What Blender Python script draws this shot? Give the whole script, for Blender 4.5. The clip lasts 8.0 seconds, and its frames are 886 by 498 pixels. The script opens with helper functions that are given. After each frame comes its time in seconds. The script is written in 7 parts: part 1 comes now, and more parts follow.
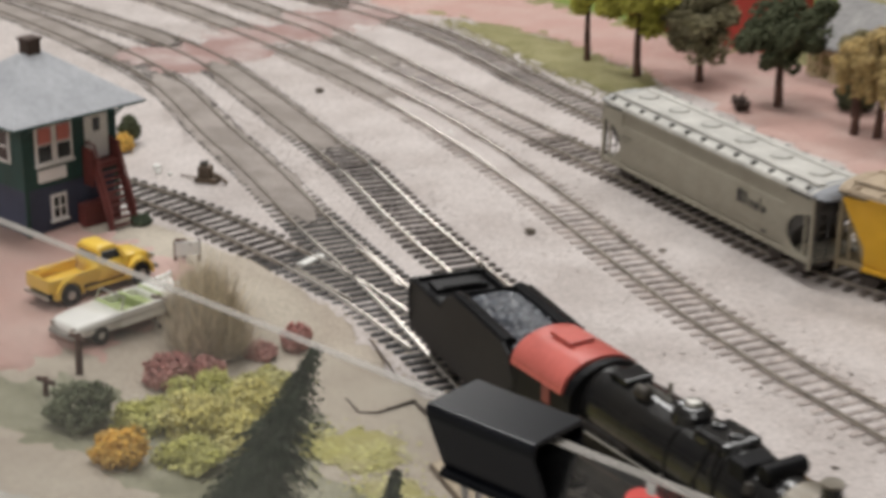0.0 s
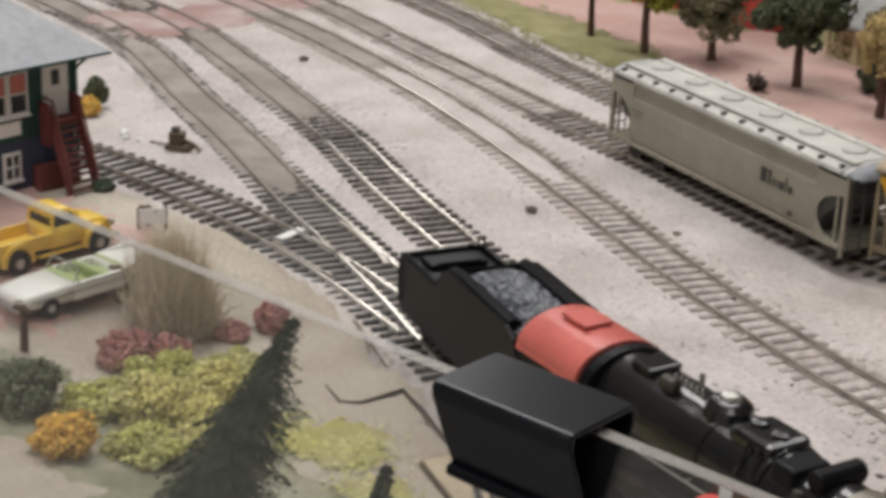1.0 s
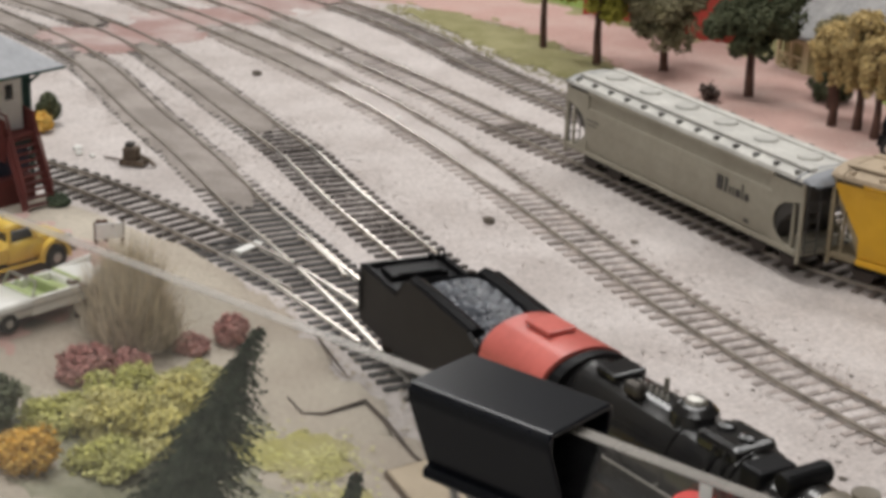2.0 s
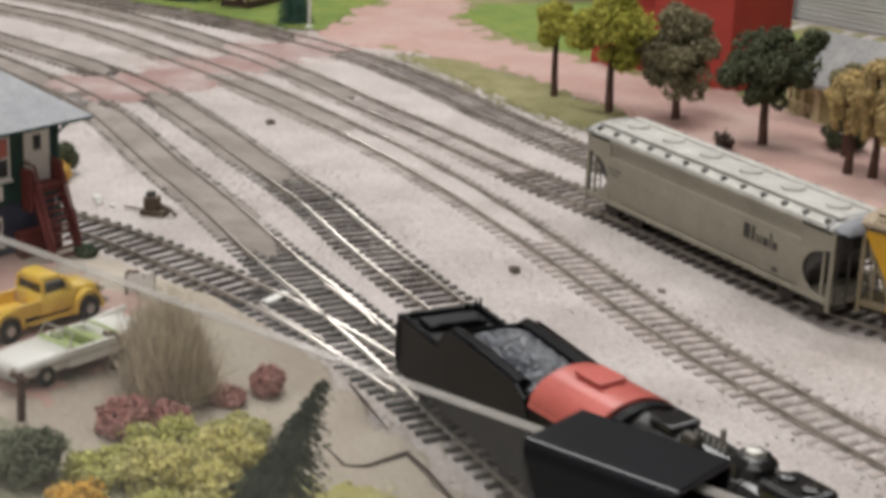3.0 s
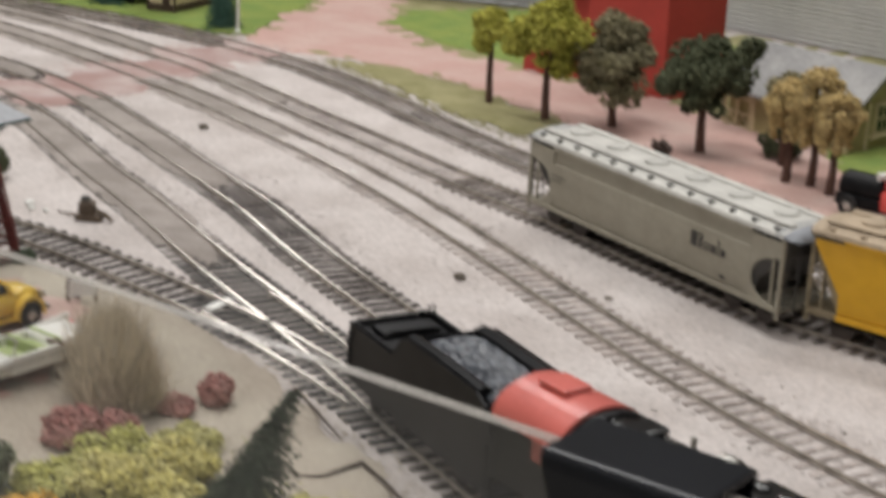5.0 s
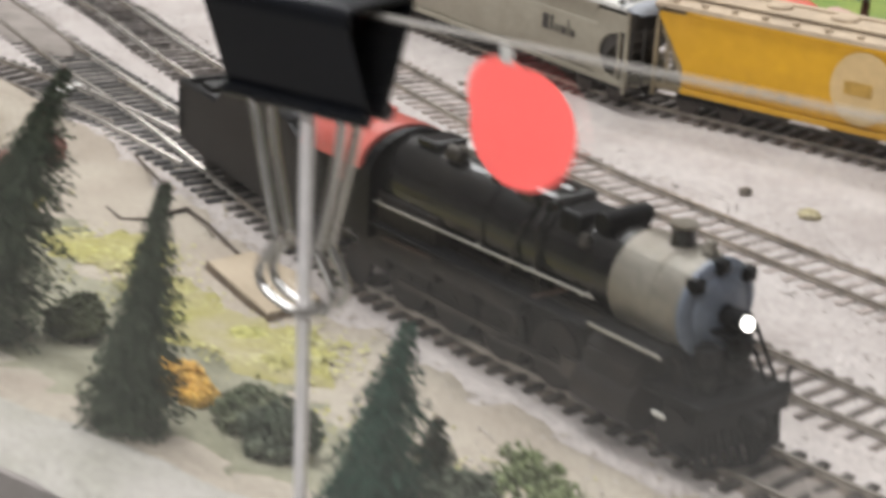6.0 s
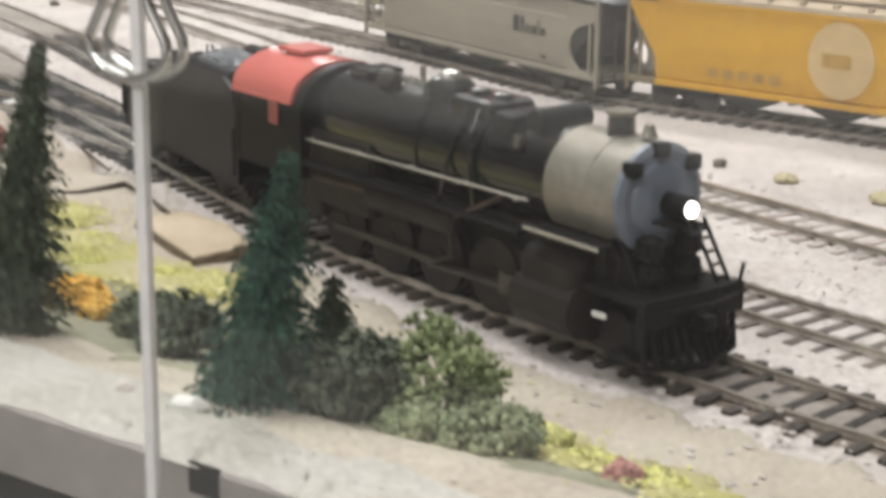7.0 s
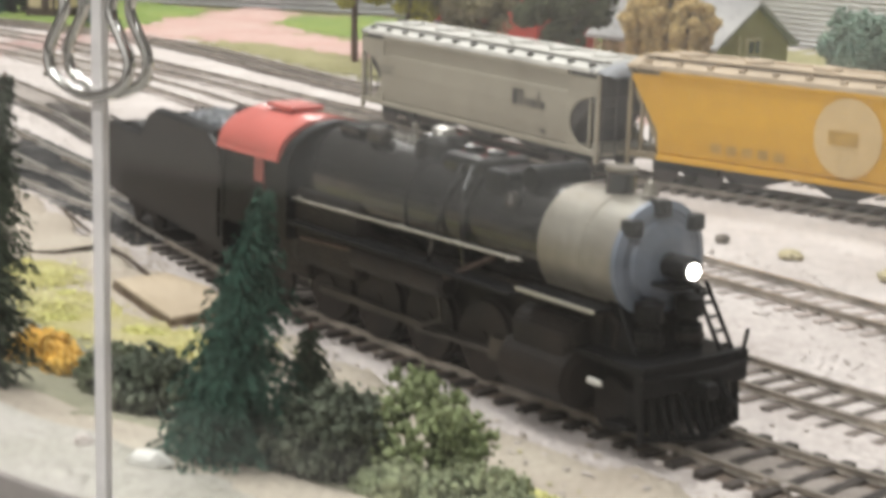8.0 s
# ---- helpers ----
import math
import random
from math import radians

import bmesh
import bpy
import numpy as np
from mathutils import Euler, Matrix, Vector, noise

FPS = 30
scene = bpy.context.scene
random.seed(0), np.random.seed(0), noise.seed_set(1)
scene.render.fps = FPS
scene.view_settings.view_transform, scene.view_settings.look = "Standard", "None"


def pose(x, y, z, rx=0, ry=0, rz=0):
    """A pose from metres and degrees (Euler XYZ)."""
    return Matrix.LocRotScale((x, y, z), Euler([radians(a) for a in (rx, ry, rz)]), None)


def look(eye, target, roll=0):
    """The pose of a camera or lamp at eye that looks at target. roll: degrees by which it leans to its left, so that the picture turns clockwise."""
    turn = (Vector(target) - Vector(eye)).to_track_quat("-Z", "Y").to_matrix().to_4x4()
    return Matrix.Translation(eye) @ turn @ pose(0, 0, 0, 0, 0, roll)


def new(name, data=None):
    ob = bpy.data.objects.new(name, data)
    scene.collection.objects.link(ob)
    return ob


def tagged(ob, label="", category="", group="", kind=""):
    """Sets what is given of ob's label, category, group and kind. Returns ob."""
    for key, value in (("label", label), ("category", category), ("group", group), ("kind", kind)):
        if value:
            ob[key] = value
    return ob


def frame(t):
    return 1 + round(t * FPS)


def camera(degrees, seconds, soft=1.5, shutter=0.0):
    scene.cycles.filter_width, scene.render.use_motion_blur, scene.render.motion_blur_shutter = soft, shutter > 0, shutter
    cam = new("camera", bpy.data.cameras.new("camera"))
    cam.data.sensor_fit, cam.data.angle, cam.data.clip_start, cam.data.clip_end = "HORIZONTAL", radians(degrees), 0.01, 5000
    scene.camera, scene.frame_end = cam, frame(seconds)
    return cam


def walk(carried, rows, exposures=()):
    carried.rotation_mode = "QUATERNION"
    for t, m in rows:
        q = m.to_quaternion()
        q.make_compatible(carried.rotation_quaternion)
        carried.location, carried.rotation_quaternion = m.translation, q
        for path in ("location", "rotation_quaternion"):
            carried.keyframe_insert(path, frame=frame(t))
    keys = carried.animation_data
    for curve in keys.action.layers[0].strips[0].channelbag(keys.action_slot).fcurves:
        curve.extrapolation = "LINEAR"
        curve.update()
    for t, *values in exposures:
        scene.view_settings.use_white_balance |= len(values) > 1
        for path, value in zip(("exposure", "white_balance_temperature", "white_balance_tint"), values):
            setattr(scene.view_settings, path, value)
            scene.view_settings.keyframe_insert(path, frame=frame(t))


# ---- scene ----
# Everything below is laid out in centimetres; CM turns it into metres.
CM = 0.01
cam = camera(28.4, 8.0, soft=4.1, shutter=0.7)
PATH = [
    (0, (20.94, -23.15, 27.33), (-4.09, 4.75, 13.36), 0.61),
    (0.5, (16.67, -19.09, 24.72), (-8.45, 8.52, 10.35), 1.48),
    (1, (16.28, -18.69, 23.85), (-8.42, 9.52, 9.93), 2.19),
    (2.5, (15.40, -19.43, 23.57), (-8.36, 9.87, 10.28), 1.92),
    (3, (14.27, -20.06, 23.57), (-9.49, 9.59, 11.07), 2.15),
    (3.5, (12.56, -20.19, 23.59), (-10.58, 10.24, 11.83), 1.99),
    (4, (11.34, -20.74, 23.70), (-11.78, 9.88, 12.41), 2.98),
    (4.2, (11.41, -20.66, 23.59), (-11.60, 10.13, 12.52), 2.90),
    (5.3, (13.28, -19.73, 22.38), (-8.39, 11.28, 9.39), 3.59),
    (5.5, (14.03, -19.09, 21.38), (-7.33, 11.84, 7.71), 3.95),
    (5.7, (15.28, -18.97, 20.16), (-5.56, 12.05, 5.89), 3.84),
    (6, (17.39, -19.35, 18.11), (-3.60, 11.78, 4.30), 2.81),
    (6.5, (18.88, -18.97, 14.96), (-2.85, 12.77, 3.97), -0.48),
    (7, (18.88, -16.79, 12.03), (-3.48, 14.64, 1.45), 0.66),
    (7.5, (18.58, -15.86, 10.70), (-4.17, 15.71, 1.46), 1.57),
    (7.8, (18.26, -15.51, 10.65), (-4.28, 16.37, 1.96), 2.11),
    (8, (18.11, -15.30, 10.83), (-4.58, 16.54, 2.38), 1.83),
]


def eye_pose(eye, target, roll):
    return look([v * CM for v in eye], [v * CM for v in target], roll)


walk(cam, [(t, eye_pose(eye, target, roll)) for t, eye, target, roll in PATH],
     exposures=[(0.0, 0.0, 6500, 10), (4.2, 0.0, 6500, 10), (5.5, 0.1, 6500, 10), (6.0, 0.64, 6300, 10), (6.5, 0.79, 6350, 9), (7.0, 0.84, 6400, 8), (8.0, 0.89, 6450, 8)])

# ---- world and lamps ----
world = bpy.data.worlds.new("room_air")
scene.world = world
world.use_nodes = True
world.node_tree.nodes["Background"].inputs["Color"].default_value = (0.9, 0.88, 0.85, 1)
world.node_tree.nodes["Background"].inputs["Strength"].default_value = 0.15


def area_lamp(name, x, y, z, sx, sy, watts, colour):
    lamp = bpy.data.lights.new(name, "AREA")
    lamp.shape, lamp.size, lamp.size_y, lamp.energy, lamp.color = "RECTANGLE", sx * CM, sy * CM, watts, colour
    ob = new(name, lamp)
    ob.location = (x * CM, y * CM, z * CM)
    return ob


WARM = (1.0, 0.985, 0.97)
area_lamp("ceiling_or_fill_light", -95, 120, 150, 120, 30, 11, WARM)
area_lamp("ceiling_or_fill_light", -20, 135, 150, 120, 30, 6, WARM)
area_lamp("ceiling_or_fill_light", -60, 25, 150, 120, 30, 15.2, WARM)
# added front fill, no known source: brightens +x and aisle-facing sides
area_lamp("ceiling_or_fill_light", 55, -45, 150, 120, 30, 4.8, WARM)
# added lamp over the aisle: lights wall_south for the reflection in the shield
area_lamp("ceiling_or_fill_light", -25, -165, 150, 140, 30, 19, WARM)
far_tube = area_lamp("ceiling_or_fill_light", -327, 362, 174, 180, 28, 16, WARM)
far_tube.rotation_euler.z = radians(131.5)


# ---- materials ----
def mat(name, base, rough=0.7, metal=0.0, var=0.15, scale=40.0, bump=0.0, bump_scale=None, second=None, fine=8.0,
        spec=0.5, island=0.0, rand=0.0, coat=0.0, noise_detail=6.0, contrast=(0.35, 0.65)):
    """A surface with variation at two scales. scale: features per metre; second: a colour that blotches mix in."""
    m = bpy.data.materials.new(name)
    m.use_nodes = True
    nt = m.node_tree
    b = nt.nodes["Principled BSDF"]
    b.inputs["Roughness"].default_value = rough
    b.inputs["Metallic"].default_value = metal
    b.inputs["Specular IOR Level"].default_value = spec
    b.inputs["Coat Weight"].default_value = coat
    tex = nt.nodes.new("ShaderNodeTexCoord")

    def noise_tex(s, detail):
        n = nt.nodes.new("ShaderNodeTexNoise")
        n.inputs["Scale"].default_value = s
        n.inputs["Detail"].default_value = detail
        nt.links.new(tex.outputs["Object"], n.inputs["Vector"])
        return n

    big, small = noise_tex(scale, noise_detail), noise_tex(scale * fine, 3.0)
    ramp = nt.nodes.new("ShaderNodeMapRange")
    ramp.inputs["From Min"].default_value, ramp.inputs["From Max"].default_value = contrast
    nt.links.new(big.outputs["Fac"], ramp.inputs["Value"])
    mix = nt.nodes.new("ShaderNodeMix")
    mix.data_type = "RGBA"
    other = second if second else tuple(c * (1 - 2 * var) for c in base)
    mix.inputs["A"].default_value, mix.inputs["B"].default_value = (*base, 1), (*other, 1)
    nt.links.new(ramp.outputs["Result"], mix.inputs["Factor"])
    hsv = nt.nodes.new("ShaderNodeHueSaturation")
    nt.links.new(mix.outputs["Result"], hsv.inputs["Color"])
    val = nt.nodes.new("ShaderNodeMapRange")
    val.inputs["From Min"].default_value, val.inputs["From Max"].default_value = 0.25, 0.75
    val.inputs["To Min"].default_value, val.inputs["To Max"].default_value = 1 - var, 1 + var
    nt.links.new(small.outputs["Fac"], val.inputs["Value"])
    out = val.outputs["Result"]
    for amount, node, socket in ((island, "ShaderNodeNewGeometry", "Random Per Island"), (rand, "ShaderNodeObjectInfo", "Random")):
        if amount:
            src = nt.nodes.new(node)
            span = nt.nodes.new("ShaderNodeMapRange")
            span.inputs["To Min"].default_value, span.inputs["To Max"].default_value = 1 - amount, 1 + amount
            nt.links.new(src.outputs[socket], span.inputs["Value"])
            times = nt.nodes.new("ShaderNodeMath")
            times.operation = "MULTIPLY"
            nt.links.new(out, times.inputs[0])
            nt.links.new(span.outputs["Result"], times.inputs[1])
            out = times.outputs["Value"]
    nt.links.new(out, hsv.inputs["Value"])
    nt.links.new(hsv.outputs["Color"], b.inputs["Base Color"])
    if bump:
        lift = noise_tex(bump_scale or scale * fine, 5.0)
        bp = nt.nodes.new("ShaderNodeBump")
        bp.inputs["Strength"].default_value = bump
        bp.inputs["Distance"].default_value = 0.001
        nt.links.new(lift.outputs["Fac"], bp.inputs["Height"])
        nt.links.new(bp.outputs["Normal"], b.inputs["Normal"])
    return m


GRAVEL = mat("pale_ballast_gravel", (0.46, 0.41, 0.385), 0.95, var=0.2, scale=26, fine=22, bump=0.9, bump_scale=700, second=(0.57, 0.52, 0.495))
STONE = mat("gravel_stones", (0.52, 0.47, 0.44), 0.95, var=0.1, scale=300, island=0.18)
DARKSTONE = mat("dark_pebbles", (0.12, 0.10, 0.08), 0.95, var=0.2, scale=300, island=0.4)
DIRT = mat("tan_scenic_dirt", (0.38, 0.325, 0.265), 0.95, var=0.18, scale=25, fine=25, bump=0.8, bump_scale=500, second=(0.475, 0.425, 0.35))
ROAD = mat("red_brown_dirt_road", (0.475, 0.305, 0.265), 0.95, var=0.14, scale=26, fine=30, bump=0.6, bump_scale=500, second=(0.53, 0.395, 0.35), contrast=(0.42, 0.75))
CROSSDIRT = mat("trodden_brown_pink_dirt", (0.33, 0.215, 0.195), 0.95, var=0.16, scale=30, fine=20, bump=0.6, bump_scale=500, second=(0.46, 0.38, 0.355), contrast=(0.4, 0.68))
ROADBED = mat("grey_brown_track_dust", (0.25, 0.218, 0.195), 0.95, var=0.2, scale=40, fine=20, bump=0.8, bump_scale=600, second=(0.40, 0.355, 0.325), contrast=(0.4, 0.78))
GRASS = mat("green_flocked_grass", (0.15, 0.225, 0.05), 0.95, var=0.25, scale=45, fine=18, bump=0.9, bump_scale=700, second=(0.22, 0.27, 0.06))
DRYGRASS = mat("olive_flocked_grass", (0.22, 0.205, 0.09), 0.95, var=0.28, scale=70, fine=12, bump=0.9, bump_scale=700, second=(0.30, 0.275, 0.14))
RAIL = mat("nickel_silver_rail_tops", (0.66, 0.60, 0.53), 0.24, metal=0.6, var=0.12, scale=60)
RAILBRIGHT = mat("bright_rail_sides", (0.70, 0.67, 0.63), 0.3, metal=0.5, var=0.1, scale=60)
RAILSIDE = mat("weathered_rail_sides", (0.45, 0.395, 0.34), 0.6, var=0.25, scale=90)
TIE = mat("weathered_grey_brown_ties", (0.165, 0.135, 0.118), 0.9, var=0.25, scale=150, rand=0.3)
TIE_DARK = mat("dark_brown_siding_ties", (0.062, 0.05, 0.043), 0.85, var=0.25, scale=150, rand=0.4)
TIE_PALE = mat("ballast_dusted_ties", (0.42, 0.36, 0.33), 0.9, var=0.25, scale=150, rand=0.3)
TIE_BLACK = mat("black_plastic_turnout_ties", (0.025, 0.024, 0.024), 0.6, var=0.2, scale=150, rand=0.3)
WHITE = mat("white_painted_plastic", (0.75, 0.74, 0.70), 0.5, var=0.08, scale=120)
BLACK = mat("black_painted_plastic", (0.009, 0.009, 0.010), 0.42, spec=0.15, var=0.2, scale=80)
GREYCAR = mat("light_grey_car_paint", (0.305, 0.28, 0.22), 0.55, var=0.09, scale=50, second=(0.255, 0.23, 0.178))
GREYROOF = mat("pale_grey_roof_paint", (0.57, 0.555, 0.51), 0.6, var=0.14, scale=50)
YELLOWCAR = mat("yellow_car_paint", (0.62, 0.335, 0.012), 0.5, var=0.08, scale=22, second=(0.54, 0.29, 0.03), contrast=(0.42, 0.8))
BOARD = mat("grey_fascia_board", (0.22, 0.20, 0.185), 0.8, var=0.12, scale=20)
# dark colour of the added band that keeps the low reflection black
VEILSTOP = mat("dark_brown_veil_stop", (0.05, 0.04, 0.032), 0.7, var=0.15, scale=10)
WALLPAINT = mat("room_wall_paint", (0.80, 0.785, 0.76), 0.9, var=0.04, scale=3)
FLOORMAT = mat("grey_room_carpet", (0.46, 0.44, 0.41), 0.95, var=0.15, scale=20)
REDTOWER = mat("red_painted_card", (0.42, 0.05, 0.035), 0.7, var=0.08, scale=30)


# ---- building helpers ----
def part(name, bm, material, parent=None, label="", smooth=False):
    """Links a bmesh, laid out in centimetres, as one mesh object."""
    bmesh.ops.scale(bm, vec=(CM, CM, CM), verts=bm.verts)
    me = bpy.data.meshes.new(name)
    bm.to_mesh(me)
    bm.free()
    for m in (material if isinstance(material, (list, tuple)) else [material]):
        me.materials.append(m)
    if smooth:
        me.polygons.foreach_set("use_smooth", [True] * len(me.polygons))
    ob = new(name, me)
    if parent is not None:
        ob.parent = parent
    if label:
        tagged(ob, label)
    return ob


def thing(name, x, y, z, rz, label, category, group="", kind=""):
    ob = new(name)
    ob.empty_display_size = 0.01
    ob.matrix_basis = pose(x * CM, y * CM, z * CM, 0, 0, rz)
    return tagged(ob, label, category, group, kind)


def place(ob, x, y, z, rx=0, ry=0, rz=0):
    ob.matrix_basis = pose(x * CM, y * CM, z * CM, rx, ry, rz)
    return ob


def box(x0, y0, z0, x1, y1, z1, bevel=0.0, bm=None):
    bm = bm or bmesh.new()
    made = bmesh.ops.create_cube(bm, size=1)["verts"]
    bmesh.ops.scale(bm, vec=(x1 - x0, y1 - y0, z1 - z0), verts=made)
    bmesh.ops.translate(bm, vec=((x0 + x1) / 2, (y0 + y1) / 2, (z0 + z1) / 2), verts=made)
    if bevel:
        edges = list({e for v in made for e in v.link_edges})
        bmesh.ops.bevel(bm, geom=edges, offset=bevel, segments=2, affect="EDGES", profile=0.5)
    return bm


def tube(path, radius, sides=8, bm=None, cap=True):
    """A round bar along points; radius may be a list."""
    bm = bm or bmesh.new()
    path = [Vector(p) for p in path]
    rings = []
    for i, p in enumerate(path):
        d = (path[min(i + 1, len(path) - 1)] - path[max(i - 1, 0)]).normalized()
        a = d.orthogonal().normalized() if i == 0 else (a - d * a.dot(d)).normalized()
        b = d.cross(a)
        r = radius[i] if isinstance(radius, (list, tuple)) else radius
        rings.append([bm.verts.new(p + a * (r * math.cos(k * math.tau / sides)) + b * (r * math.sin(k * math.tau / sides))) for k in range(sides)])
    for u, v in zip(rings, rings[1:]):
        for k in range(sides):
            bm.faces.new((u[k], u[(k + 1) % sides], v[(k + 1) % sides], v[k]))
    if cap:
        bm.faces.new(rings[0][::-1])
        bm.faces.new(rings[-1])
    return bm


def lathe(profile, sides=32, axis="Z", bm=None):
    """A turned form from (radius, height) rows, closed at its ends."""
    bm = bm or bmesh.new()
    rings = []
    for r, h in profile:
        ring = []
        for k in range(sides):
            c, s = r * math.cos(k * math.tau / sides), r * math.sin(k * math.tau / sides)
            ring.append(bm.verts.new((c, s, h) if axis == "Z" else (h, c, s) if axis == "X" else (c, h, s)))
        rings.append(ring)
    for u, v in zip(rings, rings[1:]):
        for k in range(sides):
            bm.faces.new((u[k], u[(k + 1) % sides], v[(k + 1) % sides], v[k]))
    bm.faces.new(rings[0][::-1])
    bm.faces.new(rings[-1])
    bmesh.ops.recalc_face_normals(bm, faces=bm.faces)
    return bm


def extrude_profile(points, length, axis="X", bevel=0.0):
    """A closed outline swept straight: outline in (y, z) along x, or in (x, z) along y."""
    bm = bmesh.new()
    put = (lambda s, a, b: (s, a, b)) if axis == "X" else (lambda s, a, b: (a, s, b))
    ends = [[bm.verts.new(put(s, a, b)) for a, b in points] for s in (-length / 2, length / 2)]
    n = len(points)
    for k in range(n):
        bm.faces.new((ends[0][k], ends[0][(k + 1) % n], ends[1][(k + 1) % n], ends[1][k]))
    bm.faces.new(ends[0][::-1])
    bm.faces.new(ends[1])
    bmesh.ops.recalc_face_normals(bm, faces=bm.faces)
    if bevel:
        bmesh.ops.bevel(bm, geom=list(bm.edges), offset=bevel, segments=1, affect="EDGES")
    return bm


def spline(points, step=0.7):
    """Evenly spaced points and directions along a smooth curve through the given ones."""
    pts = [Vector((p[0], p[1])) for p in points]
    ext = [2 * pts[0] - pts[1]] + pts + [2 * pts[-1] - pts[-2]]
    fine = []
    for i in range(1, len(ext) - 2):
        a, b, c, d = ext[i - 1:i + 3]
        for k in range(24):
            t = k / 24
            fine.append(0.5 * (2 * b + (c - a) * t + (2 * a - 5 * b + 4 * c - d) * t * t + (3 * b - a - 3 * c + d) * t ** 3))
    fine.append(pts[-1])
    # two passes of smoothing take out small kinks
    for _ in range(30):
        fine = [fine[0]] + [(fine[i - 1] + 2 * fine[i] + fine[i + 1]) / 4 for i in range(1, len(fine) - 1)] + [fine[-1]]
    out, left = [], 0.0
    for u, v in zip(fine, fine[1:]):
        seg = (v - u).length
        d = (v - u) / seg
        while left < seg:
            out.append((u + d * left, d))
            left += step
        left -= seg
    return out


SHOULDER = [(-60, 24.3), (-36, 24.3), (-28, 23.6), (-24, 22.6), (-15, 18.4), (-4.9, 14.6), (3.5, 12.4), (20, 9.6), (45, 7.5)]


def ease(t):
    t = max(0.0, min(1.0, t))
    return t * t * (3 - 2 * t)


def rise(x, y):
    """How far the scenery in front of the main track stands above the yard: a bank that climbs to the layout edge,
    and a level terrace that carries the signal house and the parked cars."""
    if y > 24.3:
        return 0.0
    foot = SHOULDER[0][1] if x < SHOULDER[0][0] else SHOULDER[-1][1]
    for (xa, ya), (xb, yb) in zip(SHOULDER, SHOULDER[1:]):
        if xa <= x <= xb:
            foot = ya + (yb - ya) * (x - xa) / (xb - xa)
    bank = 1.75 * max(0.0, min(1.0, (foot - y) / (foot - 4.0))) ** 1.8
    terrace = 1.58 * ease((24.0 - y) / 2.2)
    side = ease((-24.0 - x) / 7.0)
    return bank * (1 - side) + terrace * side


def rough(x, y, s, amp):
    return noise.noise(Vector((x * s, y * s, 3.7))) * amp


def patch(name, outline, z, material, label, category, swell=0.12, cell=0.6, ragged=0.5, kind="structure", rim=None, passes=2):
    """A sheet of scenery with a ragged outline, swelling softly to a thin edge."""
    pts = []
    n = len(outline)
    for i in range(n):
        a, b = Vector(outline[i]), Vector(outline[(i + 1) % n])
        m = max(2, int((b - a).length / cell))
        for k in range(m):
            p = a.lerp(b, k / m)
            pts.append(p + Vector((noise.noise(Vector((p.x * .7, p.y * .7, 1))), noise.noise(Vector((p.x * .7, p.y * .7, 9))))) * ragged
                       + Vector((noise.noise(Vector((p.x * 2.3, p.y * 2.3, 4))), noise.noise(Vector((p.x * 2.3, p.y * 2.3, 7))))) * 0.16)
    bm = bmesh.new()
    top = [bm.verts.new((p.x, p.y, z)) for p in pts]
    edges = [bm.edges.new((top[i], top[(i + 1) % len(top)])) for i in range(len(top))]
    bmesh.ops.triangle_fill(bm, edges=edges, use_beauty=True)
    for _ in range(passes):
        long = [e for e in bm.edges if e.calc_length() > cell * 1.8 and not e.is_boundary]
        if long:
            bmesh.ops.subdivide_edges(bm, edges=long, cuts=1)
            bmesh.ops.triangulate(bm, faces=bm.faces)
    for v in bm.verts:
        if not v.is_boundary:
            v.co.z += swell * (0.6 + 0.5 * noise.noise(v.co * 0.6))
        else:
            v.co.z = (GROUND_Z - 0.12 if rim is None else rim)
        v.co.z += rise(v.co.x, v.co.y)
    bmesh.ops.recalc_face_normals(bm, faces=bm.faces)
    if sum(f.normal.z for f in bm.faces) < 0:
        bmesh.ops.reverse_faces(bm, faces=bm.faces)
    ob = part(name, bm, material, None, smooth=True)
    return tagged(ob, label, category, kind=kind)


# ---- room and layout base ----
def wall_box(name, dims, material, label):
    return tagged(part(name, box(*dims), material), label, "wall" if "wall" in name else name.split("_")[0], kind="structure")


wall_box("wall_north", (-700, 700, -95, 500, 710, 190), WALLPAINT, "plain pale painted room wall behind the layout")
# unseen wall and dark lower band, added to shape the veil reflected in the shield
wall_box("wall_south", (-700, -240, -95, 500, -230, 190), WALLPAINT, "unseen pale wall added behind the aisle to reflect in the shield")
wall_box("baseboard", (-700, -230, -95, 500, -229, -49), VEILSTOP, "unseen dark lower band added to end the reflected veil")
wall_box("wall_west", (-710, -240, -95, -700, 710, 190), WALLPAINT, "plain pale painted room wall at the far end")
wall_box("wall_east", (500, -240, -95, 510, 710, 190), WALLPAINT, "plain pale painted room wall at the near end")
wall_box("floor", (-710, -240, -100, 510, 710, -95), FLOORMAT, "grey carpeted room floor under the layout")
wall_box("ceiling", (-710, -240, 190, 510, 710, 196), WALLPAINT, "plain pale ceiling with tube and fill lights below it")

GROUND_Z = -0.22
EDGE_Y = 1.9


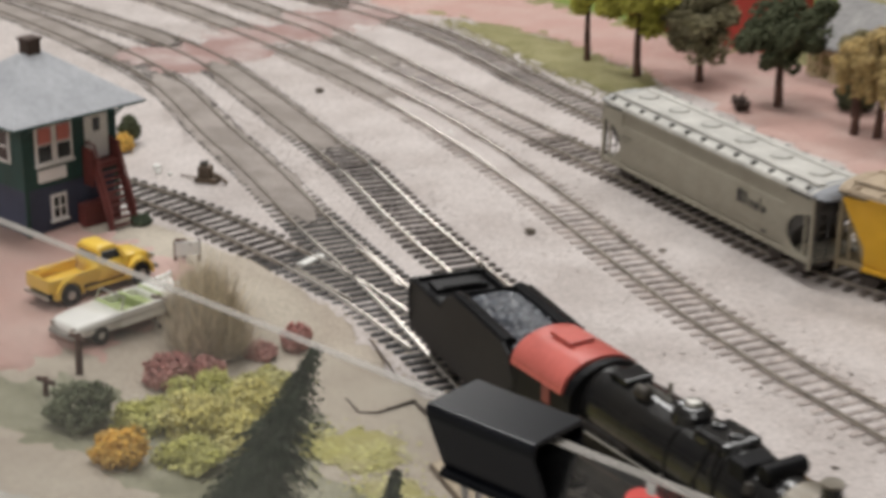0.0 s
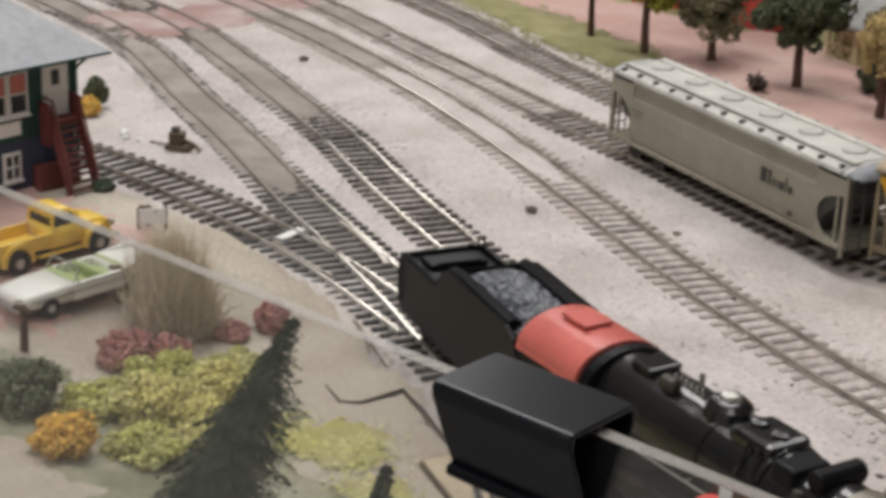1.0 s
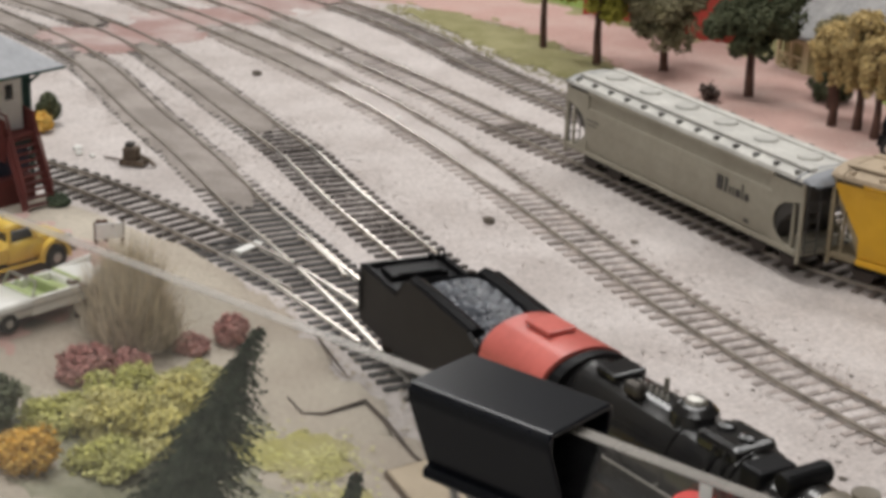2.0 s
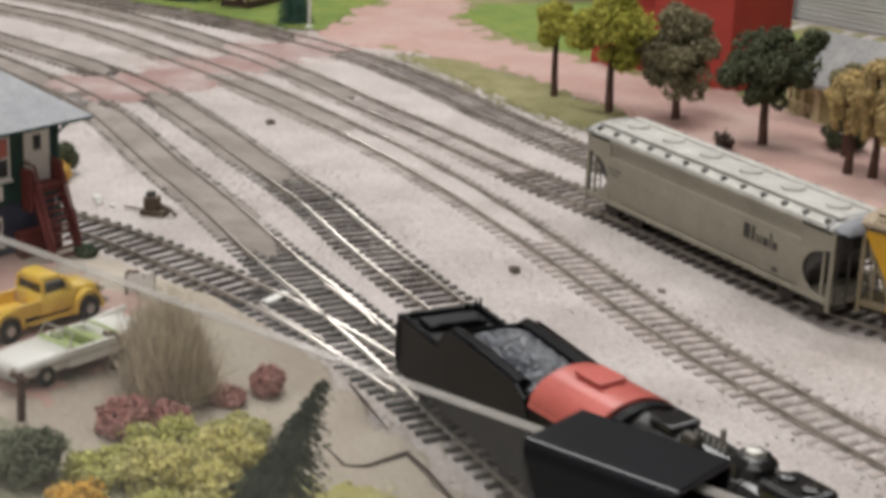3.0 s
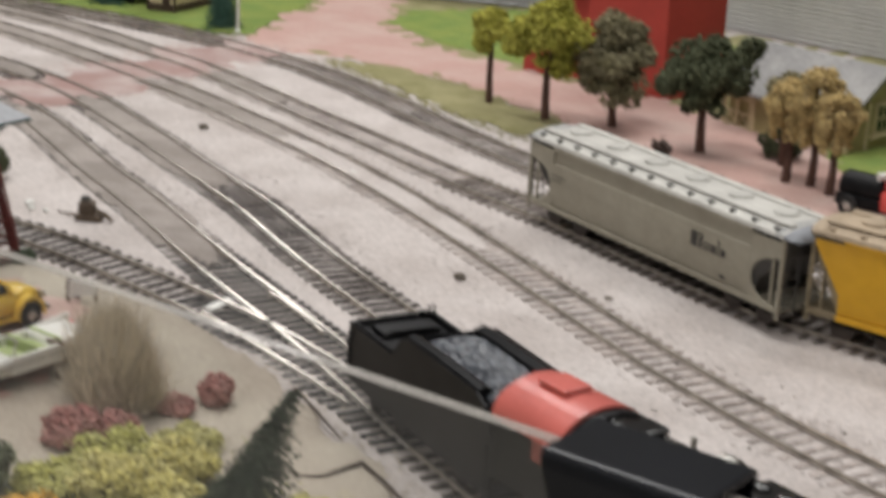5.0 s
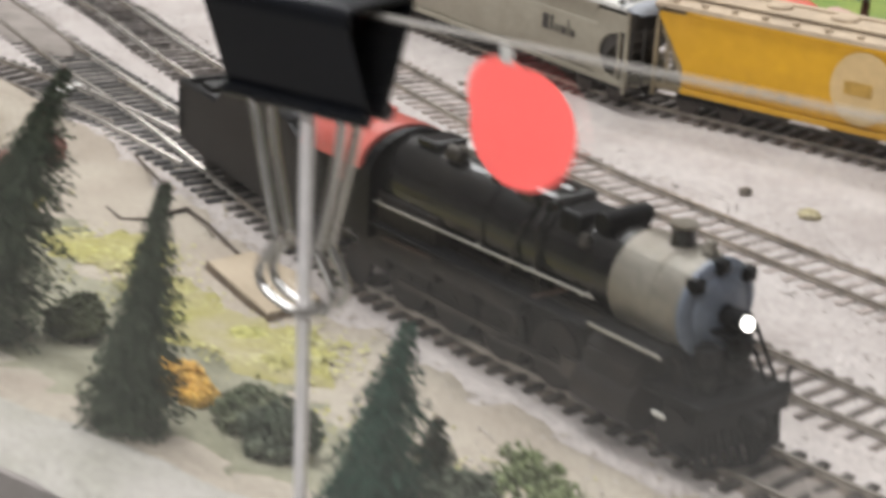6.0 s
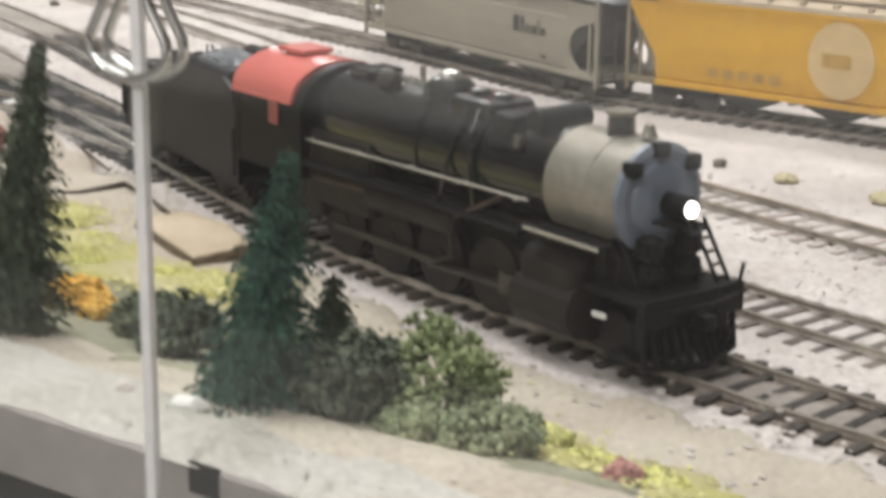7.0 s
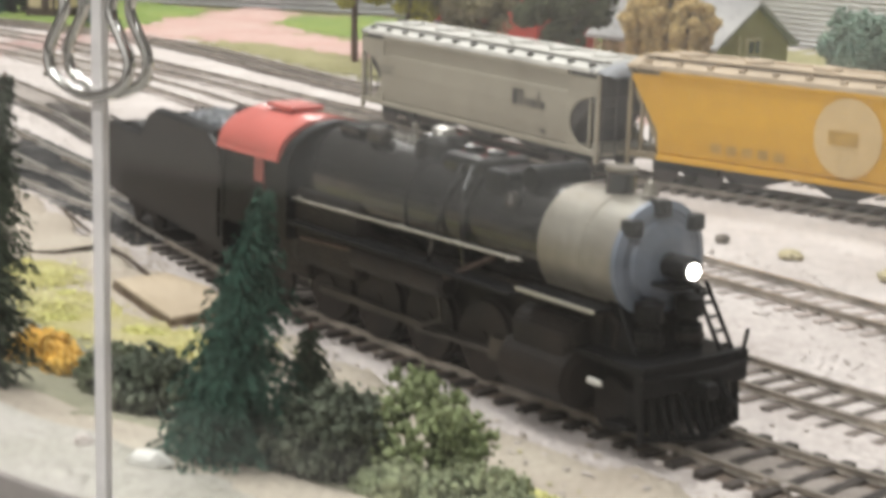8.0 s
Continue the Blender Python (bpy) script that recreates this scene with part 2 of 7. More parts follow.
def ground_sheet():
    bm = bmesh.new()
    nx, ny = 190, 150
    x0, x1, y0, y1 = -150, 70, EDGE_Y, 150
    grid = [[None] * (ny + 1) for _ in range(nx + 1)]
    for i in range(nx + 1):
        for j in range(ny + 1):
            x, y = x0 + (x1 - x0) * i / nx, y0 + (y1 - y0) * (j / ny) ** 1.3
            z = GROUND_Z - 0.03 + rough(x, y, 0.35, 0.05) + rough(x, y, 1.3, 0.025) + rise(x, y)
            grid[i][j] = bm.verts.new((x, y, z))
    for i in range(nx):
        for j in range(ny):
            bm.faces.new((grid[i][j], grid[i + 1][j], grid[i + 1][j + 1], grid[i][j + 1]))
    ob = part("ground", bm, GRAVEL, None, smooth=True)
    return tagged(ob, "pale pinkish ballast gravel spread over the layout board", "ground", kind="structure")


ground_sheet()
tagged(part("layout_board", box(-150, EDGE_Y + 0.3, -3, 70, 150, -0.6), BOARD), "flat board that carries the model scenery", "board", kind="structure")

# ---- tracks ----
T1 = [(-96, 47.5), (-82, 46.3), (-68.7, 44.0), (-59.7, 41.6), (-49.7, 36.9), (-45.3, 35.0), (-41.2, 33.1), (-37.1, 31.1), (-33, 29.2), (-29.5, 27.7), (-24.3, 25.3),
      (-19.4, 22.8), (-15, 20.7), (-10.7, 18.85), (-5.7, 17.2), (-2, 16.15), (1.5, 15.3), (4.6, 14.55), (7.9, 13.95), (20, 12.3), (40, 10)]
T0 = [(-60, 25.0), (-52, 26.6), (-46, 27.2), (-42, 27.35), (-38, 27.0), (-34.5, 26.55), (-30.7, 25.95), (-27.6, 25.25), (-24.4, 24.3), (-21, 23.2)]
T2 = [(-100, 50.5), (-88, 50.0), (-74.7, 49.0), (-68.8, 48.4), (-61.8, 46.9), (-54.8, 44.1), (-51, 42.5), (-47.2, 40.8), (-43, 39.0), (-39, 37.2), (-34, 34.5),
      (-28.8, 31.9), (-18.5, 27.2), (-14.7, 25.6), (-9.2, 23.5), (-5.9, 22.2), (2.2, 19.8), (5.5, 19.0), (20, 16), (45, 13)]
T3 = [(-104, 54.6), (-84.4, 56.1), (-77.5, 55.9), (-69.2, 54.4), (-61.4, 52.7), (-53, 50.3), (-42.8, 46.8), (-32.3, 42.1), (-17.5, 34.4), (-11.5, 31.7), (-7.7, 30.2), (0, 27.7),
      (2.7, 26.9), (15, 23.8), (45, 18)]
T4 = [(-106, 57.9), (-91, 60.0), (-85.8, 60.4), (-80.7, 60.5), (-74.7, 59.9), (-67.5, 58.5), (-61.1, 57.1), (-50.5, 53.5), (-44.7, 51.6), (-39.9, 49.9), (-35.1, 48.2), (-30.8, 46.9), (-26.2, 45.45), (-21.2, 43.5), (-16.3, 41.85), (-13, 41.4),
      (-10.2, 41.25), (-4.75, 40.9), (0.74, 40.5), (15, 39.2), (45, 37)]
T5 = [(-106, 60.0), (-91.8, 62.2), (-87.3, 63.0), (-79, 63.9), (-71.3, 64.4), (-60, 63.0), (-53, 61), (-46.5, 58.2), (-41, 55.9), (-35.7, 53.9), (-20, 48.6), (-5, 45.6), (20, 43.5), (45, 41.3)]
GAUGE = 1.65


def tie_mesh(name, material):
    bm = box(-0.13, -1.5, -0.32, 0.13, 1.5, -0.135, 0.02)
    bmesh.ops.scale(bm, vec=(CM, CM, CM), verts=bm.verts)
    me = bpy.data.meshes.new(name)
    bm.to_mesh(me)
    bm.free()
    me.materials.append(material)
    return me


TIES = {m.name: tie_mesh("tie", m) for m in (TIE, TIE_DARK, TIE_PALE, TIE_BLACK)}


def rail_run(bm, path, off, wide=1.0):
    """One rail: a head, a web and a foot, with the bright top as a face of its own."""
    prof = [(-0.07, -0.17), (0.07, -0.17), (0.07, -0.15), (0.02, -0.13), (0.025, -0.06), (0.052, -0.045), (0.052, 0.0), (-0.052, 0.0), (-0.052, -0.045), (-0.025, -0.06), (-0.02, -0.13), (-0.07, -0.15)]
    rings = []
    for p, d in path:
        n = Vector((-d.y, d.x))
        c = p + n * off
        rings.append([bm.verts.new((c.x + n.x * a * wide, c.y + n.y * a * wide, z)) for a, z in prof])
    for u, v in zip(rings, rings[1:]):
        for k in range(len(prof)):
            f = bm.faces.new((u[k], u[(k + 1) % len(prof)], v[(k + 1) % len(prof)], v[k]))
            f.material_index = 1 if k == 6 else 0
    bm.faces.new(rings[0][::-1])
    bm.faces.new(rings[-1])
    bmesh.ops.recalc_face_normals(bm, faces=bm.faces)
    return bm


def track(points, label, tie_of, sunk=lambda p: 0.0, bright=(0, 0)):
    path = spline(points, 0.70)
    root = thing("railway_track", 0, 0, 0, 0, label, "track", "yard tracks", "structure")
    for off in (-GAUGE / 2 - 0.03, GAUGE / 2 + 0.03):
        # rails in lengths: those inside the bright span are paler and wider, the rest weathered
        cuts = [[k for k in path if k[0].x <= bright[0]], [k for k in path if bright[0] - 0.75 < k[0].x <= bright[1]], [k for k in path if k[0].x > bright[1] - 0.75]]
        if bright[0] == bright[1]:
            cuts = [path, [], []]
        for k, run in enumerate(cuts):
            if len(run) > 1:
                part("rail", rail_run(bmesh.new(), run, off, 1.3 if k == 1 else 1.0), [RAILBRIGHT, RAIL] if k == 1 else [RAILSIDE, RAIL], root, "wider bright rail" if k == 1 else "")
    for p, d in path:
        m = tie_of(p)
        if m is None:
            continue
        t = new("tie", TIES[m.name])
        t.parent = root
        a = math.atan2(d.y, d.x) + random.uniform(-0.02, 0.02)
        t.matrix_basis = Matrix.Translation((p.x * CM, p.y * CM, (random.uniform(-0.03, 0.015) - sunk(p)) * CM)) @ Matrix.Rotation(a, 4, "Z")
    return root


for pts, label, fn, sunk, bright in (
        (T1, "weathered main track with black turnout ties and shiny rail tops", lambda p: None if -33.6 < p.x < -17.6 else TIE_BLACK if -36 < p.x < -33 else TIE_DARK, lambda p: 0.05 if p.x < -36 else 0.0, (-34.6, -17.6)),
        (T2, "dusty grey yard track with ties half buried in gravel", lambda p: TIE_DARK if p.x < -24 else TIE, lambda p: 0.05 if p.x < -42 else 0.06 if p.x > -12 else 0.0, (-39.2, -32.2)),
        (T3, "dusty yard track sunk into pale gravel", lambda p: TIE_PALE, lambda p: 0.065 if p.x > -12 else 0.04, (0, 0)),
        (T4, "weathered yard track under the parked hopper cars", lambda p: TIE if p.x > -36 else TIE_PALE, lambda p: 0.0 if p.x > -36 else 0.06, (0, 0)),
        (T5, "dark weathered track along the grass edge", lambda p: TIE, lambda p: 0.03, (0, 0))):
    track(pts, label, fn, sunk, bright)
turnout = track(T0, "curved siding track joining the turnout by the signal house", lambda p: TIE_DARK if p.x < -31.6 else None, bright=(-31.5, -20))


def turnout_ties():
    """Long black ties that carry both tracks where they join, shortening towards the points."""
    siding = spline(T0, 0.2)
    for p, d in spline(T1, 0.62):
        if not -33.6 < p.x < -17.6:
            continue
        n = Vector((-d.y, d.x))
        gap = 0.0
        if p.x > -32.2:
            q = min(siding, key=lambda e: abs((e[0] - p).dot(d)))[0]
            gap = max(0.0, -(q - p).dot(n))
        length = 3.0 + gap
        t = new("tie", TIES[TIE_BLACK.name])
        t.parent = turnout
        c = p - n * (gap / 2)
        t.matrix_basis = (Matrix.Translation((c.x * CM, c.y * CM, random.uniform(-0.02, 0.01) * CM)) @ Matrix.Rotation(math.atan2(d.y, d.x) + random.uniform(-0.01, 0.01), 4, "Z")
                          @ Matrix.Diagonal((1.0, length / 3.0, 1.0, 1.0)))


turnout_ties()


def roadbed(points, x0, x1, half, z, label, material=ROADBED):
    """Dusty ballast packed flush round the rails, with wandering edges."""
    bm = bmesh.new()
    rows = []
    for p, d in spline(points, 0.5):
        if not x0 < p.x < x1:
            continue
        n = Vector((-d.y, d.x))
        fade = min(1.0, (p.x - x0) / 4 + 0.15, (x1 - p.x) / 4 + 0.15)
        a = half * fade + rough(p.x, p.y, 0.8, 0.3)
        b = half * fade + rough(p.x + 40, p.y, 0.8, 0.3)
        rows.append([bm.verts.new((p.x + n.x * q, p.y + n.y * q, z + h + rough(p.x + q * 3, p.y, 1.1, 0.03)))
                     for q, h in ((-b, -0.12), (-b * 0.72, 0.0), (0, 0.02), (a * 0.72, 0.0), (a, -0.12))])
    for u, v in zip(rows, rows[1:]):
        for k in range(4):
            bm.faces.new((u[k], v[k], v[k + 1], u[k + 1]))
    return tagged(part("roadbed", bm, material, smooth=True), label, "ballast", kind="structure")


for x0, x1 in ((-95, -66.5), (-61.5, -35.0)):
    roadbed(T1, x0, x1, 1.42, -0.12, "grey brown dust packed round the main track rails")
roadbed(T1, -38, -16, 1.9, -0.225, "dark dust between the turnout ties")
# the dark brown holds both track dirt and the shade round the tie ends
BROWNBED = mat("dark_brown_dust_and_shade", (0.15, 0.115, 0.092), 0.95, var=0.25, scale=60, fine=14, bump=0.9, bump_scale=600, second=(0.27, 0.225, 0.19), contrast=(0.42, 0.72))
roadbed(T1, -17.5, 39, 1.62, -0.225, "dark brown dust and painted shade under the main track ties", BROWNBED)
roadbed(T1, -17.0, 39, 0.72, -0.175, "grey dust packed between the main track rails")
roadbed(T0, -33, -20, 1.6, -0.235, "grey brown dust between the siding ties")
for x0, x1 in ((-99, -66.5), (-61.5, -42.5)):
    roadbed(T2, x0, x1, 1.42, -0.12, "grey brown dust packed round the yard track rails")
roadbed(T3, -49, -28, 0.9, -0.155, "pale ballast packed between the yard track rails", GRAVEL)
for x0, x1 in ((-103, -67), (-61, -47)):
    roadbed(T3, x0, x1, 1.5, -0.15, "grey brown dust packed round the yard track rails")
for x0, x1 in ((-105, -67), (-61, -52)):
    roadbed(T4, x0, x1, 1.5, -0.15, "grey brown dust packed round the yard track rails")


def guard_rail(points, x0, x1, off, label):
    """A short inner rail with flared ends beside a running rail."""
    run = [(p, d) for p, d in spline(points, 0.35) if x0 < p.x < x1]
    n = len(run)
    flared = []
    for i, (p, d) in enumerate(run):
        edge = max(0.0, 1 - min(i, n - 1 - i) / 3.0)
        flared.append((p - Vector((-d.y, d.x)) * (math.copysign(0.12, off) * edge), d))
    return part("guard_rail", rail_run(bmesh.new(), flared, off), [RAILSIDE, RAIL], turnout, label)


guard_rail(T1, -31.5, -26.5, GAUGE / 2 - 0.16, "short inner guard rail")
guard_rail(T0, -31.5, -26.5, -(GAUGE / 2 - 0.16), "short inner guard rail")


# ---- scenery sheets ----
patch("verge", [(-112, 63.0), (-92, 64.4), (-80, 66.0), (-70, 66.6), (-66.5, 68.0), (-61, 66.2), (-57, 67.8), (-50, 67.4), (-41, 66.6), (-30, 63.6), (-16, 57.5), (0, 50), (34, 47), (60, 46), (60, 100), (-112, 95)],
      GROUND_Z + 0.03, DRYGRASS, "olive flocked ground round the road and lawns", "grass", swell=0.05)
patch("road", [(-67.3, 66.4), (-65.5, 65.6), (-62.9, 65.2), (-60, 66.4), (-57.5, 67.1), (-50, 66.8), (-42.5, 64.4), (-37, 62.0), (-30, 59.0), (-16, 53.0), (0, 48.4), (30, 46),
               (34, 52), (10, 57), (-8, 62.5), (-24, 69), (-36, 72.6), (-48.7, 73.2), (-57, 74.6), (-63.5, 78.5), (-70, 88), (-76, 90), (-73.5, 82), (-70.5, 74), (-67.8, 69)],
      GROUND_Z + 0.1, ROAD, "reddish brown dirt road behind the yard tracks", "road", swell=0.14, ragged=0.9, rim=GROUND_Z - 0.04)
patch("road", [(-68.2, 44.2), (-66, 42.8), (-62.5, 42.4), (-60.4, 44.0), (-60.2, 47.2), (-59.8, 50), (-61.5, 53), (-60.6, 57), (-61.4, 60), (-60.8, 63.5), (-62.4, 66.4), (-66.5, 66.9), (-67.6, 63.5), (-68.4, 59), (-66.8, 56),
               (-68.2, 53), (-66.6, 49.6), (-67.4, 47.4)],
      GROUND_Z + 0.05, CROSSDIRT, "pinkish road dirt spread over the yard tracks", "road", swell=0.07, ragged=0.9)
patch("grass_strip", [(-58.5, 65.5), (-51, 62.6), (-45, 60.0), (-38.8, 58.6), (-38, 61.6), (-42, 64.4), (-48, 66.0), (-54, 67.6)], GROUND_Z + 0.12, DRYGRASS,
      "olive flocked grass strip beside the road", "grass", swell=0.2, ragged=0.7)
patch("lawn", [(-64.5, 79), (-57, 75.6), (-48, 74.2), (-42, 74.2), (-42, 92), (-60, 92), (-66, 84)], GROUND_Z + 0.12, GRASS, "bright green flocked lawn behind the road", "grass", swell=0.2, rim=GROUND_Z + 0.07)
patch("lawn", [(-112, 62.6), (-92, 64.0), (-80, 65.8), (-70, 66.4), (-67.5, 68), (-69.5, 72), (-72, 78), (-74.5, 83), (-80, 84), (-112, 84)], GROUND_Z + 0.12, GRASS,
      "bright green flocked lawn along the far tracks", "grass", swell=0.2, rim=GROUND_Z + 0.07)
patch("lawn", [(-25.2, 67.6), (-21.5, 63.4), (-15, 60.2), (-6, 57.6), (10, 54), (34, 47), (40, 80), (-16, 90), (-24, 74)], GROUND_Z + 0.12, GRASS, "bright green flocked lawn round the houses", "grass", swell=0.2, rim=GROUND_Z + 0.07)
patch("dirt_slope", [(-60, 1.95), (-48, 1.95), (-30, 1.95), (-12, 1.95), (4, 1.95), (30, 1.95), (45, 1.95), (40, 8.0), (22, 9.8), (9, 11.5), (1, 12.9), (-5, 14.4), (-12, 16.3), (-18, 19.6), (-23, 21.8), (-28, 23.4), (-36, 24.4), (-46, 24.8), (-60, 23)],
      GROUND_Z + 0.1, DIRT, "tan scenic dirt between the glass and the track", "ground", swell=0.12, ragged=0.6, passes=6)
patch("road", [(-56, 6), (-37, 5.7), (-28.8, 7.2), (-27.2, 11.9), (-28.8, 17.0), (-31, 20.0), (-55, 21)], GROUND_Z + 0.2, ROAD, "pinkish brown dirt parking patch by the signal house", "road", swell=0.12, ragged=0.7, passes=5)

MOSS = mat("grey_green_scenic_turf", (0.19, 0.185, 0.12), 0.95, var=0.22, scale=40, fine=18, bump=0.9, bump_scale=600, second=(0.35, 0.335, 0.25))
YELLOWTURF = mat("yellow_green_scenic_turf", (0.37, 0.34, 0.115), 0.95, var=0.22, scale=60, fine=14, bump=1.0, bump_scale=500, second=(0.42, 0.37, 0.235), contrast=(0.42, 0.72))
patch("turf_strip", [(-20, 6.5), (-14, 5.2), (-9, 4.6), (-4, 4.3), (1, 4.4), (6, 4.6), (8, 6.2), (4, 8.4), (0, 9.2), (-5, 10), (-8, 11.4), (-13, 14.2), (-16, 13.2), (-18, 15.6), (-22.5, 16), (-24, 11)],
      GROUND_Z + 0.15, MOSS, "thin grey green turf below the bushes and conifers", "grass", swell=0.1, ragged=0.7, passes=5)
patch("turf_strip", [(-28.5, 5.5), (-25.5, 5.6), (-22, 5.9), (-20.8, 7.2), (-22.3, 9.2), (-24.7, 11.7), (-26.6, 11.2), (-28.6, 8.5)],
      GROUND_Z + 0.23, MOSS, "thin grey green turf below the dark bush", "grass", swell=0.08, ragged=0.7, passes=4)
for outline, label in (([(-15.2, 12.6), (-13.2, 11.2), (-10.8, 10.4), (-8.2, 10.2), (-6.2, 11.2), (-7.2, 13.0), (-8.8, 14.2), (-10.4, 13.2), (-12.6, 14.2), (-14.2, 14.6)], "flat yellow green turf beside the stone slab"),
                       ([(-19.0, 13.4), (-17.2, 12.6), (-15.6, 13.4), (-14.8, 15.0), (-16.2, 16.2), (-18.2, 16.2)], "flat yellow green turf on the dirt"),
                       ([(2.6, 7.6), (4.2, 6.6), (6.4, 6.2), (8.4, 6.2), (8.2, 7.6), (5.6, 8.6), (3.6, 8.8)], "flat yellow green turf by the track")):
    patch("turf_patch", outline, GROUND_Z + 0.24, YELLOWTURF, label, "grass", swell=0.12, ragged=0.8, cell=0.4, passes=4, rim=GROUND_Z + 0.05)
PLASTER = mat("white_plaster_edge", (0.45, 0.425, 0.39), 0.95, var=0.16, scale=55, fine=12, bump=1.0, bump_scale=350, second=(0.38, 0.365, 0.315), contrast=(0.4, 0.7))
patch("plaster_edge", [(-60, 1.56), (-40, 1.56), (-20, 1.56), (0, 1.56), (20, 1.56), (40, 1.56), (40, 2.8), (20, 3.0), (8, 3.3), (0, 3.6), (-6, 4.0), (-14, 3.8), (-30, 3.4), (-60, 3.2)],
      GROUND_Z + 0.19, PLASTER, "rough white plaster strip along the layout edge", "ground", swell=0.16, ragged=0.15, rim=GROUND_Z + 0.09, passes=4)

# ---- front edge and acrylic shield ----
FASCIA = mat("warm_grey_painted_fascia", (0.33, 0.295, 0.28), 0.75, var=0.12, scale=20, second=(0.24, 0.21, 0.20), contrast=(0.45, 0.8))
DARK = mat("black_skirt_cloth", (0.012, 0.011, 0.011), 0.95, var=0.2, scale=60)
tagged(part("fascia_board", box(-150, 1.5, 0.36, 70, 2.15, 1.60, 0.04), FASCIA), "warm grey painted fascia board along the layout edge", "fascia", kind="structure")
for x0, y0, x1, y1 in ((-150, 2.1, -149.6, 150), (69.6, 2.1, 70, 150), (-149.5, 149.6, 69.5, 150)):
    tagged(part("table_skirt", box(x0, y0, -95, x1, y1, -3.0), DARK), "black cloth skirt hanging below the layout board", "skirt", kind="structure")
tagged(part("cable_slot", box(1.08, 1.48, 1.16, 1.72, 1.56, 1.68, 0.02), DARK), "dark slot cut in the fascia board", "slot", kind="structure")
tagged(part("table_skirt", box(-150, 1.8, -95, 70, 2.1, 0.36), DARK), "black cloth skirt hanging below the fascia", "skirt", kind="structure")


def clear_material():
    m = bpy.data.materials.new("clear_acrylic")
    m.use_nodes = True
    nt = m.node_tree
    nt.nodes.remove(nt.nodes["Principled BSDF"])
    clear, gloss, mix = nt.nodes.new("ShaderNodeBsdfTransparent"), nt.nodes.new("ShaderNodeBsdfGlossy"), nt.nodes.new("ShaderNodeMixShader")
    clear.inputs["Color"].default_value = (0.95, 0.95, 0.945, 1)
    gloss.inputs["Roughness"].default_value = 0.06
    gloss.inputs["Color"].default_value = (1, 1, 1, 1)
    face = nt.nodes.new("ShaderNodeLayerWeight")
    face.inputs["Blend"].default_value = 0.5
    power, fres = nt.nodes.new("ShaderNodeMath"), nt.nodes.new("ShaderNodeMapRange")
    power.operation = "POWER"
    power.inputs[1].default_value = 5.0
    fres.inputs["To Min"].default_value = 0.065
    nt.links.new(face.outputs["Facing"], power.inputs[0])
    nt.links.new(power.outputs[0], fres.inputs["Value"])
    haze = nt.nodes.new("ShaderNodeBsdfDiffuse")
    haze.inputs["Color"].default_value = (0.8, 0.79, 0.77, 1)
    film = nt.nodes.new("ShaderNodeMixShader")
    film.inputs["Fac"].default_value = 0.009
    nt.links.new(clear.outputs[0], film.inputs[1])
    nt.links.new(haze.outputs[0], film.inputs[2])
    nt.links.new(fres.outputs[0], mix.inputs["Fac"])
    nt.links.new(film.outputs[0], mix.inputs[1])
    nt.links.new(gloss.outputs[0], mix.inputs[2])
    nt.links.new(mix.outputs[0], nt.nodes["Material Output"].inputs["Surface"])
    return m


ACRYLIC = clear_material()
FROST = mat("milky_acrylic_edge", (0.52, 0.485, 0.44), 0.35, var=0.1, scale=30)
nt = FROST.node_tree
see, half = nt.nodes.new("ShaderNodeBsdfTransparent"), nt.nodes.new("ShaderNodeMixShader")
half.inputs["Fac"].default_value = 0.4
nt.links.new(see.outputs[0], half.inputs[1])
nt.links.new(nt.nodes["Principled BSDF"].outputs[0], half.inputs[2])
nt.links.new(half.outputs[0], nt.nodes["Material Output"].inputs["Surface"])
GLASS_TOP, SEAM_X = 12.7, 1.84


def acrylic_panel(x0, x1, label):
    root = thing("acrylic_shield", (x0 + x1) / 2, 0, 0, 0, label, "screen", "clear front shields")
    h = (x1 - x0) / 2
    pane = part("pane", box(-h, -0.1, -9, h, 0.1, GLASS_TOP - 0.03), ACRYLIC, root)
    pane.visible_shadow = False
    part("polished_edge", box(-h, -0.13, GLASS_TOP - 0.03, h, 0.13, GLASS_TOP, 0.01), FROST, root, "milky pale top edge of the acrylic")
    return root


acrylic_panel(-90, SEAM_X - 0.12, "clear acrylic shield with a milky top edge before the layout")
acrylic_panel(SEAM_X + 0.12, 60, "clear acrylic shield with a milky top edge before the layout")
JOINT = FROST.copy()
JOINT.name = "milky_joint_plastic"
for node in JOINT.node_tree.nodes:
    if node.type == "MIX":
        node.inputs["A"].default_value, node.inputs["B"].default_value = (0.84, 0.81, 0.80, 1), (0.78, 0.75, 0.74, 1)
for node in JOINT.node_tree.nodes:
    if node.type == "MIX_SHADER":
        node.inputs["Fac"].default_value = 0.8
joint = part("joint_strip", box(SEAM_X - 0.098, -0.06, -9, SEAM_X + 0.098, 0.06, GLASS_TOP - 0.1, 0.01), JOINT)
tagged(joint, "narrow milky joint strip between two acrylic shields", "strip")


# ---- hopper cars ----

DARKGREY = mat("dark_grey_plastic", (0.07, 0.065, 0.06), 0.7, var=0.15, scale=80)
RUST = mat("brown_wheel_steel", (0.06, 0.045, 0.038), 0.6, var=0.2, scale=80)


def disc(x, y, z, r, w, bm=None, sides=20):
    """A wheel standing across y, with a small flange."""
    b2 = lathe([(r * 0.3, -w), (r * 0.92, -w), (r * 0.96, -w * 0.5), (r, w * 0.5), (r * 1.12, w * 0.55), (r * 1.12, w), (r * 0.3, w)], sides, "Y")
    bmesh.ops.translate(b2, vec=(x, y, z), verts=b2.verts)
    return b2


